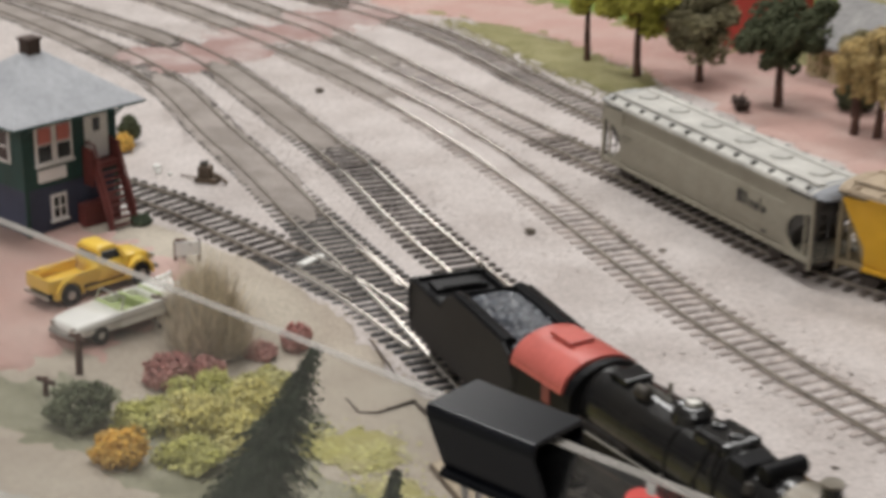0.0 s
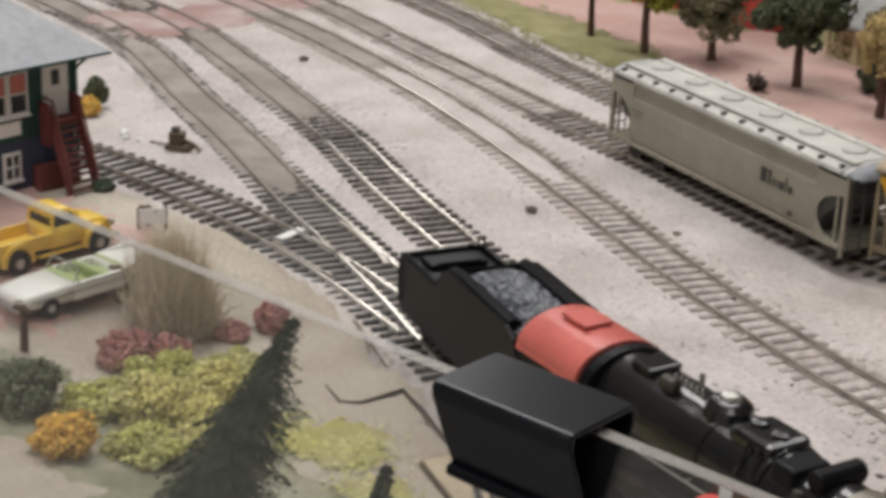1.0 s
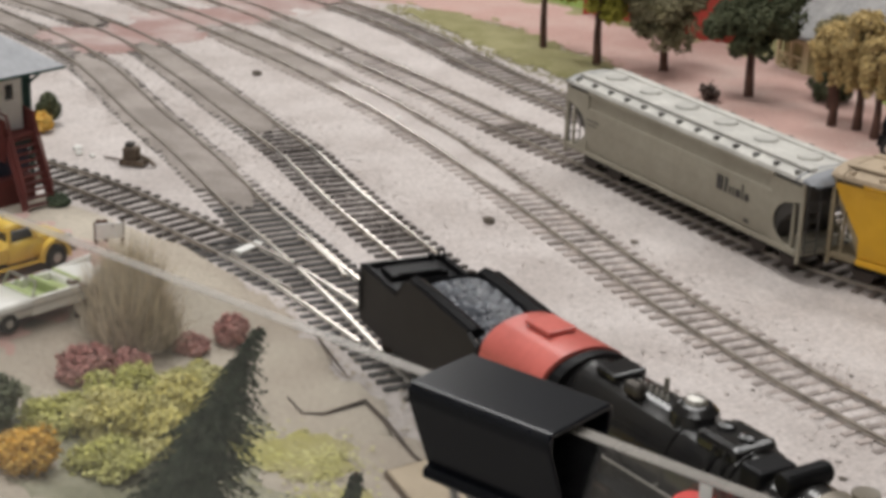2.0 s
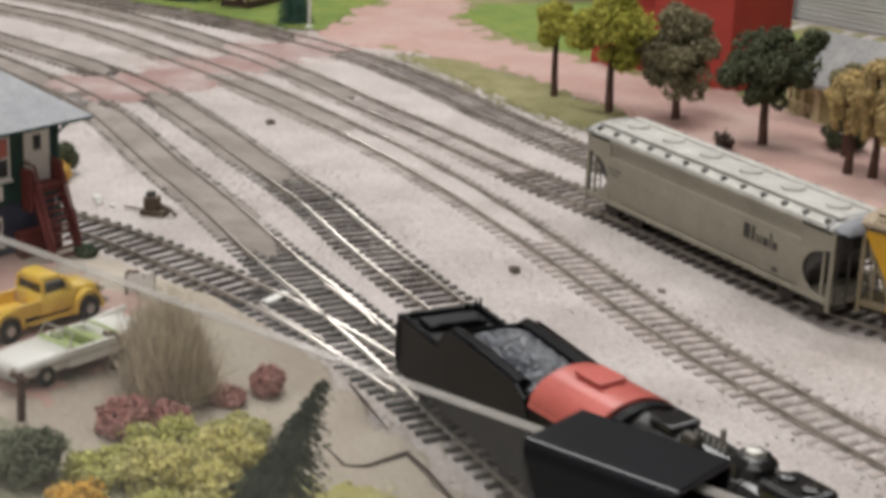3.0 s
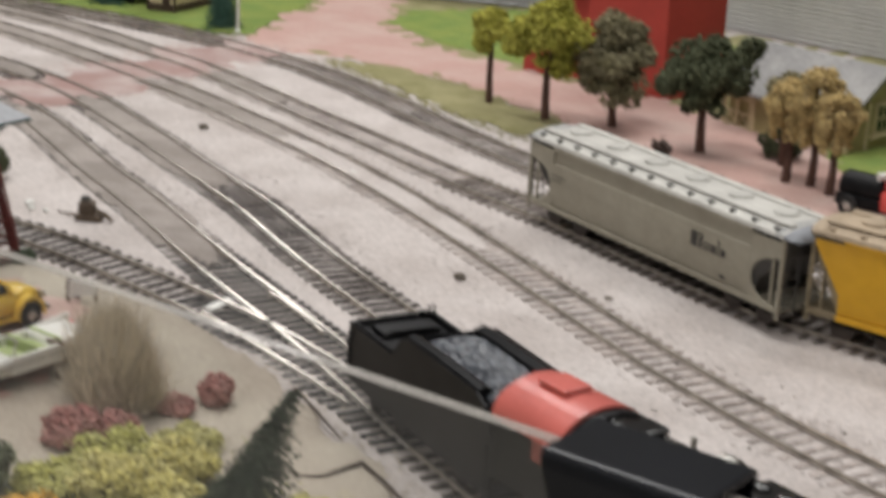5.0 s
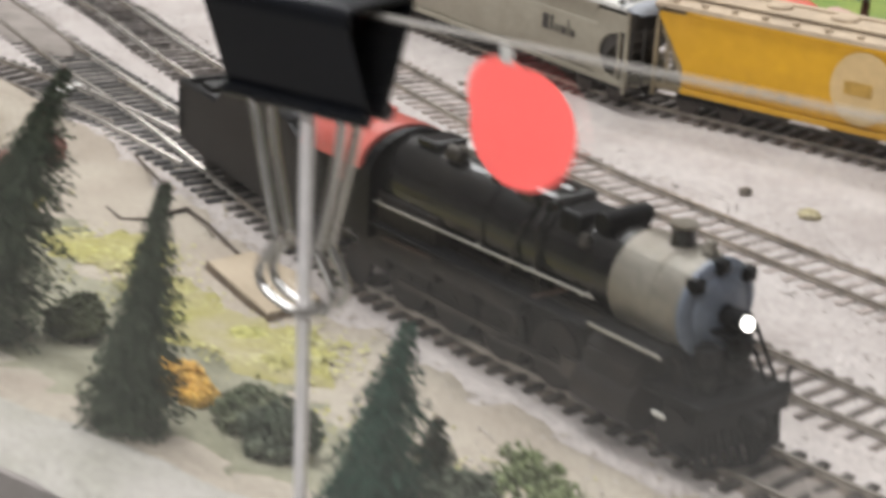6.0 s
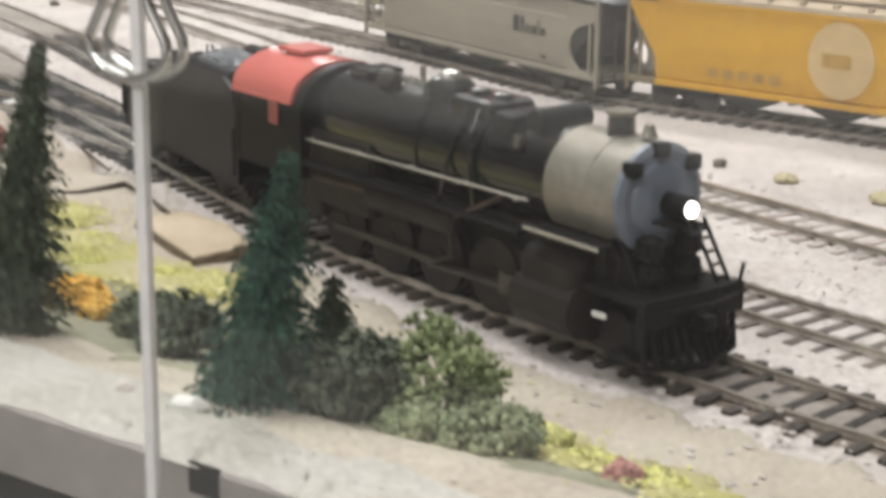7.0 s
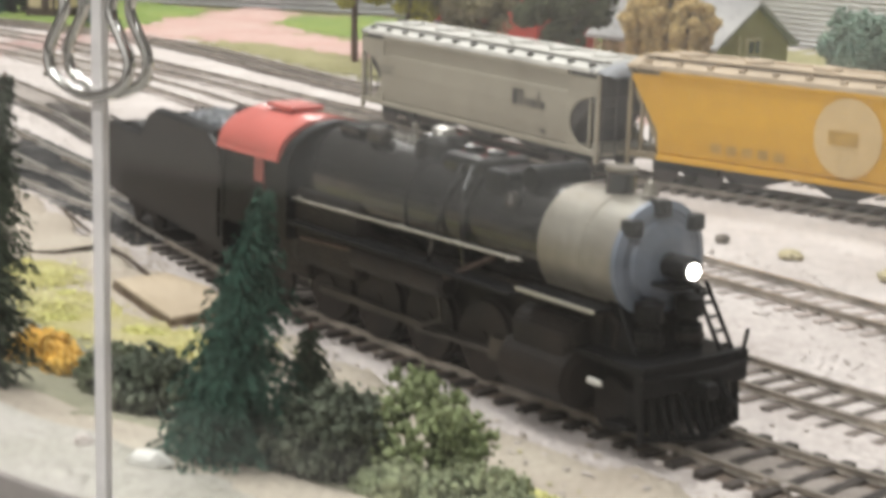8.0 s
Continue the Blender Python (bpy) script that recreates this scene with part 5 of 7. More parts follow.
conifer(-14.2, 6.1, 6.9, 2.4, 3.0, 1.4, PINE2, 1, "tall dusty dark green conifer leaning slightly behind the shield")
conifer(-6.7, 4.5, 5.8, 1.3, 1.1, 0.3, PINE2, 2, "dark green conifer near the layout edge")
conifer(-0.35, 4.4, 4.7, 1.5, 1.07, 0.0, PINE, 3, "blue green conifer with drooping fronds near the layout edge")
conifer(0.4, 5.7, 2.6, 1.35, 0.1, 0.1, PINE2, 4, "short grey green conifer beside a taller one")
for args in (
        (2.05, 6.6, GROUND_Z, 1.22, 2.15, LIGHTGREEN, 11, "rounded light green foam bush"),
        (3.5, 6.1, GROUND_Z, 0.95, 1.0, GREYGREEN, 12, "spreading grey green foam bush"),
        (2.55, 5.3, GROUND_Z, 0.62, 0.7, GREYGREEN, 53, "rounded grey green foam bush"),
        (1.25, 5.2, GROUND_Z, 1.05, 1.75, DUSKGREEN, 13, "dark grey green foam bush"),
        (3.6, 7.6, GROUND_Z, 0.6, 0.5, LIMEGREY, 14, "low dull lime green foam bush"),
        (4.9, 7.3, GROUND_Z, 0.55, 0.35, LIMEGREY, 15, "low dull lime green foam bush"),
        (6.3, 6.9, GROUND_Z, 0.55, 0.4, LIMEGREY, 16, "low dull lime green foam bush"),
        (5.9, 6.6, GROUND_Z, 0.3, 0.5, MAROON, 17, "small reddish flowering bush"),
        (-12.0, 8.4, GROUND_Z, 0.78, 1.3, DEEPGREEN, 54, "small dark olive green foam bush beside a conifer"),
        (-8.0, 7.6, GROUND_Z, 0.7, 0.9, ORANGE, 18, "small orange yellow foam bush"),
        (-7.1, 7.4, GROUND_Z, 0.45, 0.7, ORANGE, 19, "small orange yellow foam bush"),
        (-5.4, 7.1, GROUND_Z, 0.78, 1.1, BUSHGREEN, 20, "small dark green foam bush"),
        (-3.9, 6.4, GROUND_Z, 0.9, 1.35, DUSKGREEN, 21, "dusky grey green foam bush beside a conifer"),
        (-24.9, 13.2, GROUND_Z, 1.02, 1.27, MAROON, 22, "low maroon foam bush"),
        (-24.6, 14.7, GROUND_Z, 0.74, 0.98, MAROON, 23, "low maroon foam bush"),
        (-24.6, 19.2, GROUND_Z, 0.6, 1.19, MAROON, 24, "maroon foam bush beside the tracks"),
        (-24.9, 17.6, GROUND_Z, 0.64, 0.69, MAROON, 25, "low maroon foam bush"),
        (-23.4, 8.3, GROUND_Z, 1.19, 1.81, BUSHGREEN, 26, "rounded dark green foam bush"),
        (-20.2, 7.4, GROUND_Z, 0.95, 1.43, ORANGE, 27, "rounded orange foam bush"),
        (-22.3, 10.2, GROUND_Z, 1.35, 1.06, LIMEGREY, 28, "spreading dull lime green foam bush"),
        (-21.0, 11.0, GROUND_Z, 1.31, 1.55, YELLOWTAN, 29, "spreading yellow tan foam bush"),
        (-22.6, 12.9, GROUND_Z, 1.47, 1.27, LIMEGREY, 30, "spreading dull lime green foam bush"),
        (-21.0, 13.8, GROUND_Z, 1.23, 1.43, YELLOWTAN, 31, "spreading yellow tan foam bush"),
        (-22.5, 15.8, GROUND_Z, 1.09, 0.84, YELLOWGREEN, 32, "spreading yellow green foam bush"),
        (-19.4, 11.8, GROUND_Z, 1.27, 1.17, YELLOWTAN, 33, "spreading yellow tan foam bush"),
        (-19.0, 9.2, GROUND_Z, 1.16, 1.06, LIMEGREY, 34, "spreading dull lime green foam bush"),
        (-13.9, 13.5, GROUND_Z, 0.5, 0.3, LIMEGREY, 35, "low yellow green foam bush beside the stone slab"),
        (-11.7, 11.3, GROUND_Z, 0.5, 0.35, LIMEGREY, 36, "low yellow green foam bush beside the stone slab"),
        (-17.4, 14.6, GROUND_Z, 0.5, 0.25, LIMEGREY, 51, "low dull lime green foam bush on the dirt"),
        (-15.8, 14.4, GROUND_Z, 0.45, 0.3, YELLOWGREEN, 52, "low yellow green foam bush on the dirt"),
        (-9.8, 12.1, GROUND_Z, 0.55, 0.35, LIMEGREY, 37, "low yellow green foam bush beside the stone slab"),
        (-8.0, 11.2, GROUND_Z, 0.5, 0.35, YELLOWGREEN, 38, "low yellow green foam bush"),
        (0.3, 32.0, GROUND_Z, 0.4, 0.22, WEED, 39, "small pale yellow weed clump on the ballast"),
        (-3.2, 32.6, GROUND_Z, 0.34, 0.16, WEED, 40, "small pale yellow weed clump on the ballast"),
        (-51.2, 32.2, GROUND_Z, 0.6, 1.7, DEEPGREEN, 41, "dark green foam bush behind the signal house"),
        (-50.4, 31.2, GROUND_Z, 0.5, 1.0, ORANGE, 42, "small yellow foam bush behind the signal house"),
        (-87.6, 67.6, GROUND_Z, 0.8, 1.3, DEEPGREEN, 48, "dark green bush between the far conifers"),
        (-36.9, 21.6, GROUND_Z, 0.4, 0.6, PINE2, 43, "small green weed clump at the stair foot"),
        (-26.5, 65.0, GROUND_Z, 1.2, 1.6, DEEPGREEN, 44, "dark green hedge bush before the house"),
        (-20.0, 70.0, GROUND_Z, 1.5, 1.7, DEEPGREEN, 45, "dark green hedge bush before the house"),
        (-18.0, 74.0, GROUND_Z, 1.8, 2.4, DEEPGREEN, 46, "dark green bush beside the house")):
    bush(*args)


def field_grass(x, y, h, r, seed, label):
    """A sheaf of upright fibres."""
    rng = random.Random(seed)
    root = thing("tall_grass", x, y, GROUND_Z + rise(x, y), 0, label, "grass")
    s = Soup()
    for _ in range(3000):
        a, d = rng.uniform(0, math.tau), r * math.sqrt(rng.random()) * 0.75
        b = Vector((math.cos(a) * d, math.sin(a) * d, 0))
        t = Vector((b.x * rng.uniform(0.7, 1.6) + rng.gauss(0, 0.5), b.y * rng.uniform(0.7, 1.6) + rng.gauss(0, 0.5), h * rng.uniform(0.2, 1.0) * (1 - 0.6 * (d / r) ** 2)))
        w = Vector((math.sin(a), -math.cos(a), 0)) * 0.02
        i = len(s.v)
        m = b.lerp(t, 0.55) + Vector((rng.gauss(0, .16), rng.gauss(0, .16), 0))
        s.v += [tuple(b - w), tuple(b + w), tuple(m + w), tuple(m - w), tuple(t)]
        s.f += [(i, i + 1, i + 2, i + 3), (i + 3, i + 2, i + 4)]
    s.make("fibres", STRAW, root)
    return root


field_grass(-26.3, 16.0, 4.5, 1.2, 61, "sheaf of tan field grass fibres standing by the parked cars")
field_grass(-27.1, 16.9, 3.2, 0.87, 62, "shorter sheaf of tan field grass fibres")
field_grass(-25.9, 16.6, 2.7, 0.9, 63, "shorter sheaf of tan field grass fibres")

tree(-44.3, 62.9, 5.9, 1.1, 2.1, YELLOWLEAF, 71, "slender tree with sparse yellow olive foliage by the road", trunk=0.22, lumps=90)
tree(-39.7, 61.9, 7.2, 2.3, 3.7, YELLOWLEAF, 72, "tree with yellow olive foliage by the road", trunk=0.26, lumps=150, lobes=((-1.6, -1.0, 1.0, 0.8), (0.4, 0.2, 3.4, 0.8)))
tree(-36.4, 63.8, 6.7, 2.2, 4.5, OLIVEGREY, 73, "tree with olive grey foliage by the road", trunk=0.26, lumps=180, lobes=((-0.9, -0.6, 0.6, 0.9), (0.3, 0.2, 0.2, 0.9), (1.2, 0.8, 2.2, 0.8), (-0.4, 0, 3.9, 0.9)))
tree(-30.0, 62.4, 6.5, 2.25, 3.5, DEEPGREEN, 74, "tree with dark green foliage by the road", trunk=0.28, lumps=150, forks=5, lobes=((1.9, 1.3, 3.1, 0.75), (1.5, 1.1, 2.5, 0.7), (-1.6, -1.2, 0.9, 0.8), (0.2, 0.1, 0.1, 0.7), (1.5, 1.0, 0.9, 0.6)))
tree(-25.6, 63.4, 5.2, 1.05, 1.9, OLIVEGREY, 75, "smaller tree with olive grey foliage", trunk=0.22, lumps=120)
weeping_tree(-23.9, 60.4, 5.4, 1.5, 76, "autumn tree with hanging golden tan foliage")
weeping_tree(-22.6, 60.6, 6.0, 1.7, 77, "autumn tree with hanging golden tan foliage")
weeping_tree(-21.2, 59.8, 5.2, 1.4, 80, "autumn tree with hanging golden tan foliage")
tree(-12.0, 58.5, 5.6, 2.0, 3.0, TEAL, 78, "tree with grey teal foliage by the far road", trunk=0.25, lumps=170)
tree(-8.8, 57.5, 5.2, 1.5, 2.6, DEEPGREEN, 79, "tree with dark green foliage by the far road", trunk=0.25, lumps=150)
for i, (cx, cy, ch, cr) in enumerate(((-89.4, 65.2, 5.4, 1.4), (-85.8, 66.6, 5.6, 1.5), (-81.2, 67.6, 6.4, 1.5), (-70.1, 67.7, 5.8, 1.45))):
    conifer(cx, cy, ch, cr, 0.0, 0.0, PINE, 90 + i, "narrow dark green conifer behind the far tracks")


# ---- binder clip and sticker on the shield ----
CHROME = mat("bright_chrome_wire", (0.75, 0.74, 0.72), 0.12, metal=1.0, var=0.04, scale=60)
CLIPBLACK = mat("glossy_black_clip_enamel", (0.006, 0.007, 0.010), 0.26, var=0.15, scale=60, coat=0.05, spec=0.22)


def binder_clip():
    root = thing("binder_clip", 1.80, 0, 0, 0, "black steel binder clip with chrome handles gripping the shield edge", "clip")
    W = 1.33
    # folded steel: a flat spine and two flanges that close on the sheet
    prof = [(-0.22, 11.25), (-0.78, 12.62), (-0.80, 12.80), (-0.72, 12.90), (0.72, 12.90), (0.80, 12.80), (0.78, 12.62), (0.22, 11.25)]
    inner = [(0.16, 11.27), (0.70, 12.60), (0.68, 12.80), (-0.68, 12.80), (-0.70, 12.60), (-0.16, 11.27)]
    part("spring_body", extrude_profile(prof + inner, 2 * W, bevel=0.025), CLIPBLACK, root)
    for s in (-1, 1):
        part("rolled_jaw", tube([(-W, s * 0.25, 11.22), (W, s * 0.25, 11.22)], 0.12, 10), CLIPBLACK, root)
        y = s * 0.16
        pts = [(-0.86, y * 1.3, 11.22), (-0.70, y, 10.3), (-0.46, y, 9.25), (-0.42, y, 8.98), (-0.58, y, 8.70), (-0.72, y, 8.42), (-0.60, y, 8.12), (0.0, y, 7.93), (0.60, y, 8.12), (0.72, y, 8.42), (0.58, y, 8.70),
               (0.42, y, 8.98), (0.46, y, 9.25), (0.70, y, 10.3), (0.86, y * 1.3, 11.22)]
        path = spline3(pts)
        part("wire_handle", tube(path, 0.075, 8), CHROME, root, "bright chrome wire handle", smooth=True)
    return root


binder_clip()


def sticker():
    root = thing("round_sticker", 5.55, -0.112, 11.58, 0, "salmon red paper sticker stuck on the acrylic shield", "sticker")
    red = mat("salmon_red_paper", (0.66, 0.215, 0.20), 0.7, var=0.05, scale=60)
    red.node_tree.nodes["Principled BSDF"].inputs["Specular IOR Level"].default_value = 0.2
    nt = red.node_tree
    glowing = nt.nodes.new("ShaderNodeBsdfTranslucent")
    glowing.inputs["Color"].default_value = (0.60, 0.195, 0.18, 1)
    both = nt.nodes.new("ShaderNodeAddShader")
    nt.links.new(nt.nodes["Principled BSDF"].outputs[0], both.inputs[0])
    nt.links.new(glowing.outputs[0], both.inputs[1])
    nt.links.new(both.outputs[0], nt.nodes["Material Output"].inputs["Surface"])
    out = []
    for k in range(72):
        a = math.tau * k / 72
        d = Vector((math.cos(a), math.sin(a)))
        best = 0
        for cx, cz, r in ((-0.33, 0.40, 0.53), (0.05, -0.02, 0.84)):
            b = d.x * cx + d.y * cz
            q = b * b - (cx * cx + cz * cz - r * r)
            if q > 0:
                best = max(best, b + math.sqrt(q))
        out.append((d.x * best, d.y * best))
    part("paper", extrude_profile(out, 0.012, "Y"), red, root)
    part("tape_tab", box(-0.36, -0.012, 0.84, -0.16, 0.0, 1.08), WHITE, root, "small white tape tab")


sticker()

# ---- corrugated wall behind the layout ----
SIDING = mat("dull_grey_corrugated_siding", (0.43, 0.43, 0.435), 0.5, metal=0.1, var=0.10, scale=12)
PALESIDING = mat("pale_corrugated_siding", (0.66, 0.655, 0.64), 0.5, var=0.08, scale=12)


def corrugated(name, x0, y0, x1, y1, z1, pitch, label, material):
    """Corrugated sheet: every rib is stepped geometry running along the wall."""
    d = Vector((x1 - x0, y1 - y0))
    length = d.length
    rows = []
    z = -0.4
    while z < z1:
        rows += [(0.0, z), (0.02, z + pitch * 0.12), (0.26, z + pitch * 0.62), (0.26, z + pitch * 0.78)]
        z += pitch
    prof = rows + [(1.2, z1), (1.2, -0.4)]
    ob = part(name, extrude_profile(prof, length), material)
    ob.matrix_basis = pose((x0 + x1) / 2 * CM, (y0 + y1) / 2 * CM, 0, 0, 0, math.degrees(math.atan2(d.y, d.x)))
    return tagged(ob, label, "wall", kind="structure")


corrugated("wall_siding_1", -150, 56, -47.5, 98.1, 9, 0.42, "grey corrugated siding wall closing the layout", SIDING)
corrugated("wall_siding_2", -48, 98.5, 60, 84, 6.7, 0.36, "pale grey corrugated siding wall closing the layout", PALESIDING)

# ---- buildings ----
GREEN = mat("dark_green_painted_siding", (0.022, 0.075, 0.066), 0.6, var=0.15, scale=60)
BLUEGREY = mat("blue_grey_painted_lower_wall", (0.055, 0.07, 0.115), 0.65, var=0.12, scale=60)
TRIMW = mat("off_white_window_trim", (0.88, 0.88, 0.86), 0.6, var=0.06, scale=60)
SLATE = mat("pale_grey_shingle_roof", (0.34, 0.35, 0.37), 0.8, var=0.1, scale=40, second=(0.42, 0.43, 0.45), bump=0.4, bump_scale=300)
PANE = mat("dark_window_glass", (0.012, 0.016, 0.016), 0.08, var=0.1, scale=30)
BLIND = mat("salmon_window_blind", (0.62, 0.22, 0.19), 0.8, var=0.06, scale=60)
STAIRRED = mat("oxide_red_stair_paint", (0.15, 0.038, 0.033), 0.65, var=0.15, scale=80)


def sash(parent, y, z, w, h, x, blind=False, panes=2):
    """A window in a wall that faces +x: frame, glazing bars, panes."""
    win = part("window", box(x, y - w / 2 - 0.12, z - h / 2 - 0.12, x + 0.08, y + w / 2 + 0.12, z + h / 2 + 0.12, 0.01), TRIMW, parent)
    part("pane", box(x + 0.05, y - w / 2, z - h / 2, x + 0.09, y + w / 2, z + h / 2), PANE, win)
    if blind:
        part("blind", box(x + 0.08, y - w / 2 + 0.03, z, x + 0.10, y + w / 2 - 0.03, z + h / 2 - 0.02), BLIND, win, "salmon coloured blind")
    for k in range(1, panes):
        part("glazing_bar", box(x + 0.07, y - w / 2, z - h / 2 + h * k / panes - 0.03, x + 0.12, y + w / 2, z - h / 2 + h * k / panes + 0.03), TRIMW, win)
    part("sill", box(x, y - w / 2 - 0.18, z - h / 2 - 0.2, x + 0.16, y + w / 2 + 0.18, z - h / 2 - 0.12), TRIMW, win)
    return win


def signal_house():
    h = thing("signal_house", -38.7, 17.0, GROUND_Z + 1.58, 0, "two storey dark green signal house with white windows and red stair", "building")
    D, Wd = 5.2, 5.0
    part("lower_wall", box(-D, 0.12, 0, -0.08, Wd - 0.12, 2.3), BLUEGREY, h, "blue grey lower storey")
    up = part("upper_wall", box(-D - 0.05, 0.0, 2.3, 0, Wd, 5.4, 0.03), GREEN, h, "dark green upper storey")
    for k in range(9):
        part("clapboard", box(0.0, 0.0, 2.35 + k * 0.34, 0.025, Wd, 2.35 + k * 0.34 + 0.3), GREEN, up)
    for y in (0.06, Wd - 0.06):
        part("corner_board", box(0.0, y - 0.1, 0.0, 0.06, y + 0.1, 5.4), GREEN, h)
    sash(h, 1.1, 4.2, 0.72, 1.5, 0.03, True)
    sash(h, 2.1, 4.2, 0.72, 1.5, 0.03, True)
    sash(h, 1.75, 1.3, 0.6, 0.9, -0.07, False)
    part("glazing_post", box(0.03, 1.72, 1.3 - 0.45, 0.06, 1.78, 1.75), TRIMW, h)
    part("name_board", box(0.0, 0.7, 2.55, 0.07, 2.2, 3.1, 0.01), TRIMW, h, "blank white name board")
    door = part("door", box(0.0, 3.3, 3.0, 0.09, 4.55, 5.25, 0.01), TRIMW, h, "white door with a small dark pane")
    part("pane", box(0.08, 3.72, 4.25, 0.11, 4.1, 4.85), PANE, door)
    part("knob", tube([(0.09, 3.45, 3.9), (0.16, 3.45, 3.9)], 0.05, 6), HANDRAIL, door)
    # the wall that faces the aisle
    for x in (-1.4, -3.2):
        win = part("window", box(x - 0.5, -0.07, 3.4, x + 0.5, 0.02, 4.9), TRIMW, h)
        part("pane", box(x - 0.38, -0.09, 3.52, x + 0.38, -0.05, 4.78), PANE, win)
        part("glazing_bar", box(x - 0.38, -0.11, 4.1, x + 0.38, -0.08, 4.17), TRIMW, win)
    # hipped roof with an overhang and brackets
    bm = bmesh.new()
    o = 1.05
    e = [bm.verts.new(p) for p in ((o, -o, 5.42), (o, Wd + o, 5.42), (-D - o, Wd + o, 5.42), (-D - o, -o, 5.42))]
    r = [bm.verts.new(p) for p in ((-2.4, 1.9, 7.5), (-2.4, 3.1, 7.5), (-2.8, 3.1, 7.5), (-2.8, 1.9, 7.5))]
    for k in range(4):
        bm.faces.new((e[k], e[(k + 1) % 4], r[(k + 1) % 4], r[k]))
    bm.faces.new(r)
    bm.faces.new(e[::-1])
    bmesh.ops.recalc_face_normals(bm, faces=bm.faces)
    roof = part("roof", bm, SLATE, h, "pale grey hipped roof")
    part("eaves_board", box(-D - o, -o, 5.3, o, Wd + o, 5.42), GREEN, roof)
    chim = part("chimney", box(-3.0, 2.2, 7.2, -2.3, 2.9, 8.1, 0.03), BROWN, h, "dark brown chimney")
    part("chimney_cap", box(-3.08, 2.12, 8.05, -2.22, 2.98, 8.15), BROWN, chim)
    for y in (0.1, Wd - 0.1):
        part("eave_bracket", tube([(0.05, y, 4.7), (0.9, y, 5.3)], 0.06, 5), GREEN, h)
    # outside stair with landing, stringers and rails
    part("landing", box(0.0, 3.1, 2.85, 0.8, 4.8, 3.0, 0.02), STAIRRED, h)
    n = 10
    for k in range(n):
        f = k / n
        x, z = 0.6 + 1.1 * f, 2.75 - 2.7 * f
        part("stair_tread", box(x, 3.35, z, x + 0.24, 4.55, z + 0.06), STAIRRED, h)
    for y in (3.3, 4.6):
        part("stringer", tube([(0.6, y, 2.85), (1.75, y, 0.05)], 0.12, 5), STAIRRED, h)
        part("stair_rail", tube([(0.1, y, 3.85), (0.7, y, 3.8), (1.8, y, 1.0), (1.8, y, 0.05)], 0.06, 5), STAIRRED, h)
        part("rail_panel", extrude_bar((0.6, y, 3.1), (1.75, y, 0.35), 0.5, 0.05), STAIRRED, h)
    part("landing_panel", box(0.05, 4.6, 2.95, 0.8, 4.68, 3.8), STAIRRED, h)
    part("landing_panel", box(0.05, 3.1, 2.0, 0.75, 3.18, 3.7), STAIRRED, h)
    part("stair_base", box(0.0, 2.7, 0.0, 0.55, 4.7, 1.2, 0.03), STAIRRED, h)
    h.scale = (0.934, 0.962, 1.0)
    return h


def extrude_bar(a, b, height, thick):
    """An upright board whose lower edge runs from a to b."""
    bm = bmesh.new()
    a, b = Vector(a), Vector(b)
    vs = [[bm.verts.new((p.x, p.y + s, p.z + dz)) for p, dz in ((a, 0), (b, 0), (b, height), (a, height))] for s in (-thick / 2, thick / 2)]
    bm.faces.new(vs[0][::-1])
    bm.faces.new(vs[1])
    for k in range(4):
        bm.faces.new((vs[0][k], vs[0][(k + 1) % 4], vs[1][(k + 1) % 4], vs[1][k]))
    bmesh.ops.recalc_face_normals(bm, faces=bm.faces)
    return bm


signal_house()

tw = thing("red_tower", -38.0, 72.3, GROUND_Z, 0, "tall plain red card tower with a low dark wing", "building")


def prism(points, z0, z1):
    bm = bmesh.new()
    lo = [bm.verts.new((x, y, z0)) for x, y in points]
    hi = [bm.verts.new((x, y, z1)) for x, y in points]
    n = len(points)
    for k in range(n):
        bm.faces.new((lo[k], lo[(k + 1) % n], hi[(k + 1) % n], hi[k]))
    bm.faces.new(lo[::-1])
    bm.faces.new(hi)
    bmesh.ops.recalc_face_normals(bm, faces=bm.faces)
    return bm


part("tower_body", prism([(0, 0), (1.45, 4.7), (-5.0, 6.2), (-6.45, 1.45)], 0, 18), REDTOWER, tw)
wing = part("low_wing", prism([(-6.5, 1.9), (-9.2, 2.2), (-8.6, 6.5), (-5.6, 5.4)], 0, 5.2), REDTOWER, tw)
part("wing_roof", prism([(-6.5, 1.5), (-9.7, 1.8), (-9.1, 7.0), (-5.6, 5.9)], 5.2, 5.45), DARKGREY, wing)
annex = part("annex", prism([(-6.5, 1.6), (-10.6, 0.7), (-10.2, 3.2), (-6.5, 3.4)], 0, 1.7), REDTOWER, tw)
part("annex_roof", prism([(-6.4, 1.4), (-10.8, 0.5), (-10.4, 3.4), (-6.4, 3.6)], 1.7, 1.85), DARKGREY, annex)
WOODEN = mat("cream_painted_boards", (0.62, 0.52, 0.32), 0.7, var=0.08, scale=60)
BROWNTRIM = mat("dark_brown_trim", (0.055, 0.03, 0.02), 0.7, var=0.1, scale=60)
ROOFGREY = mat("weathered_taupe_roof", (0.24, 0.21, 0.20), 0.8, var=0.1, scale=60)


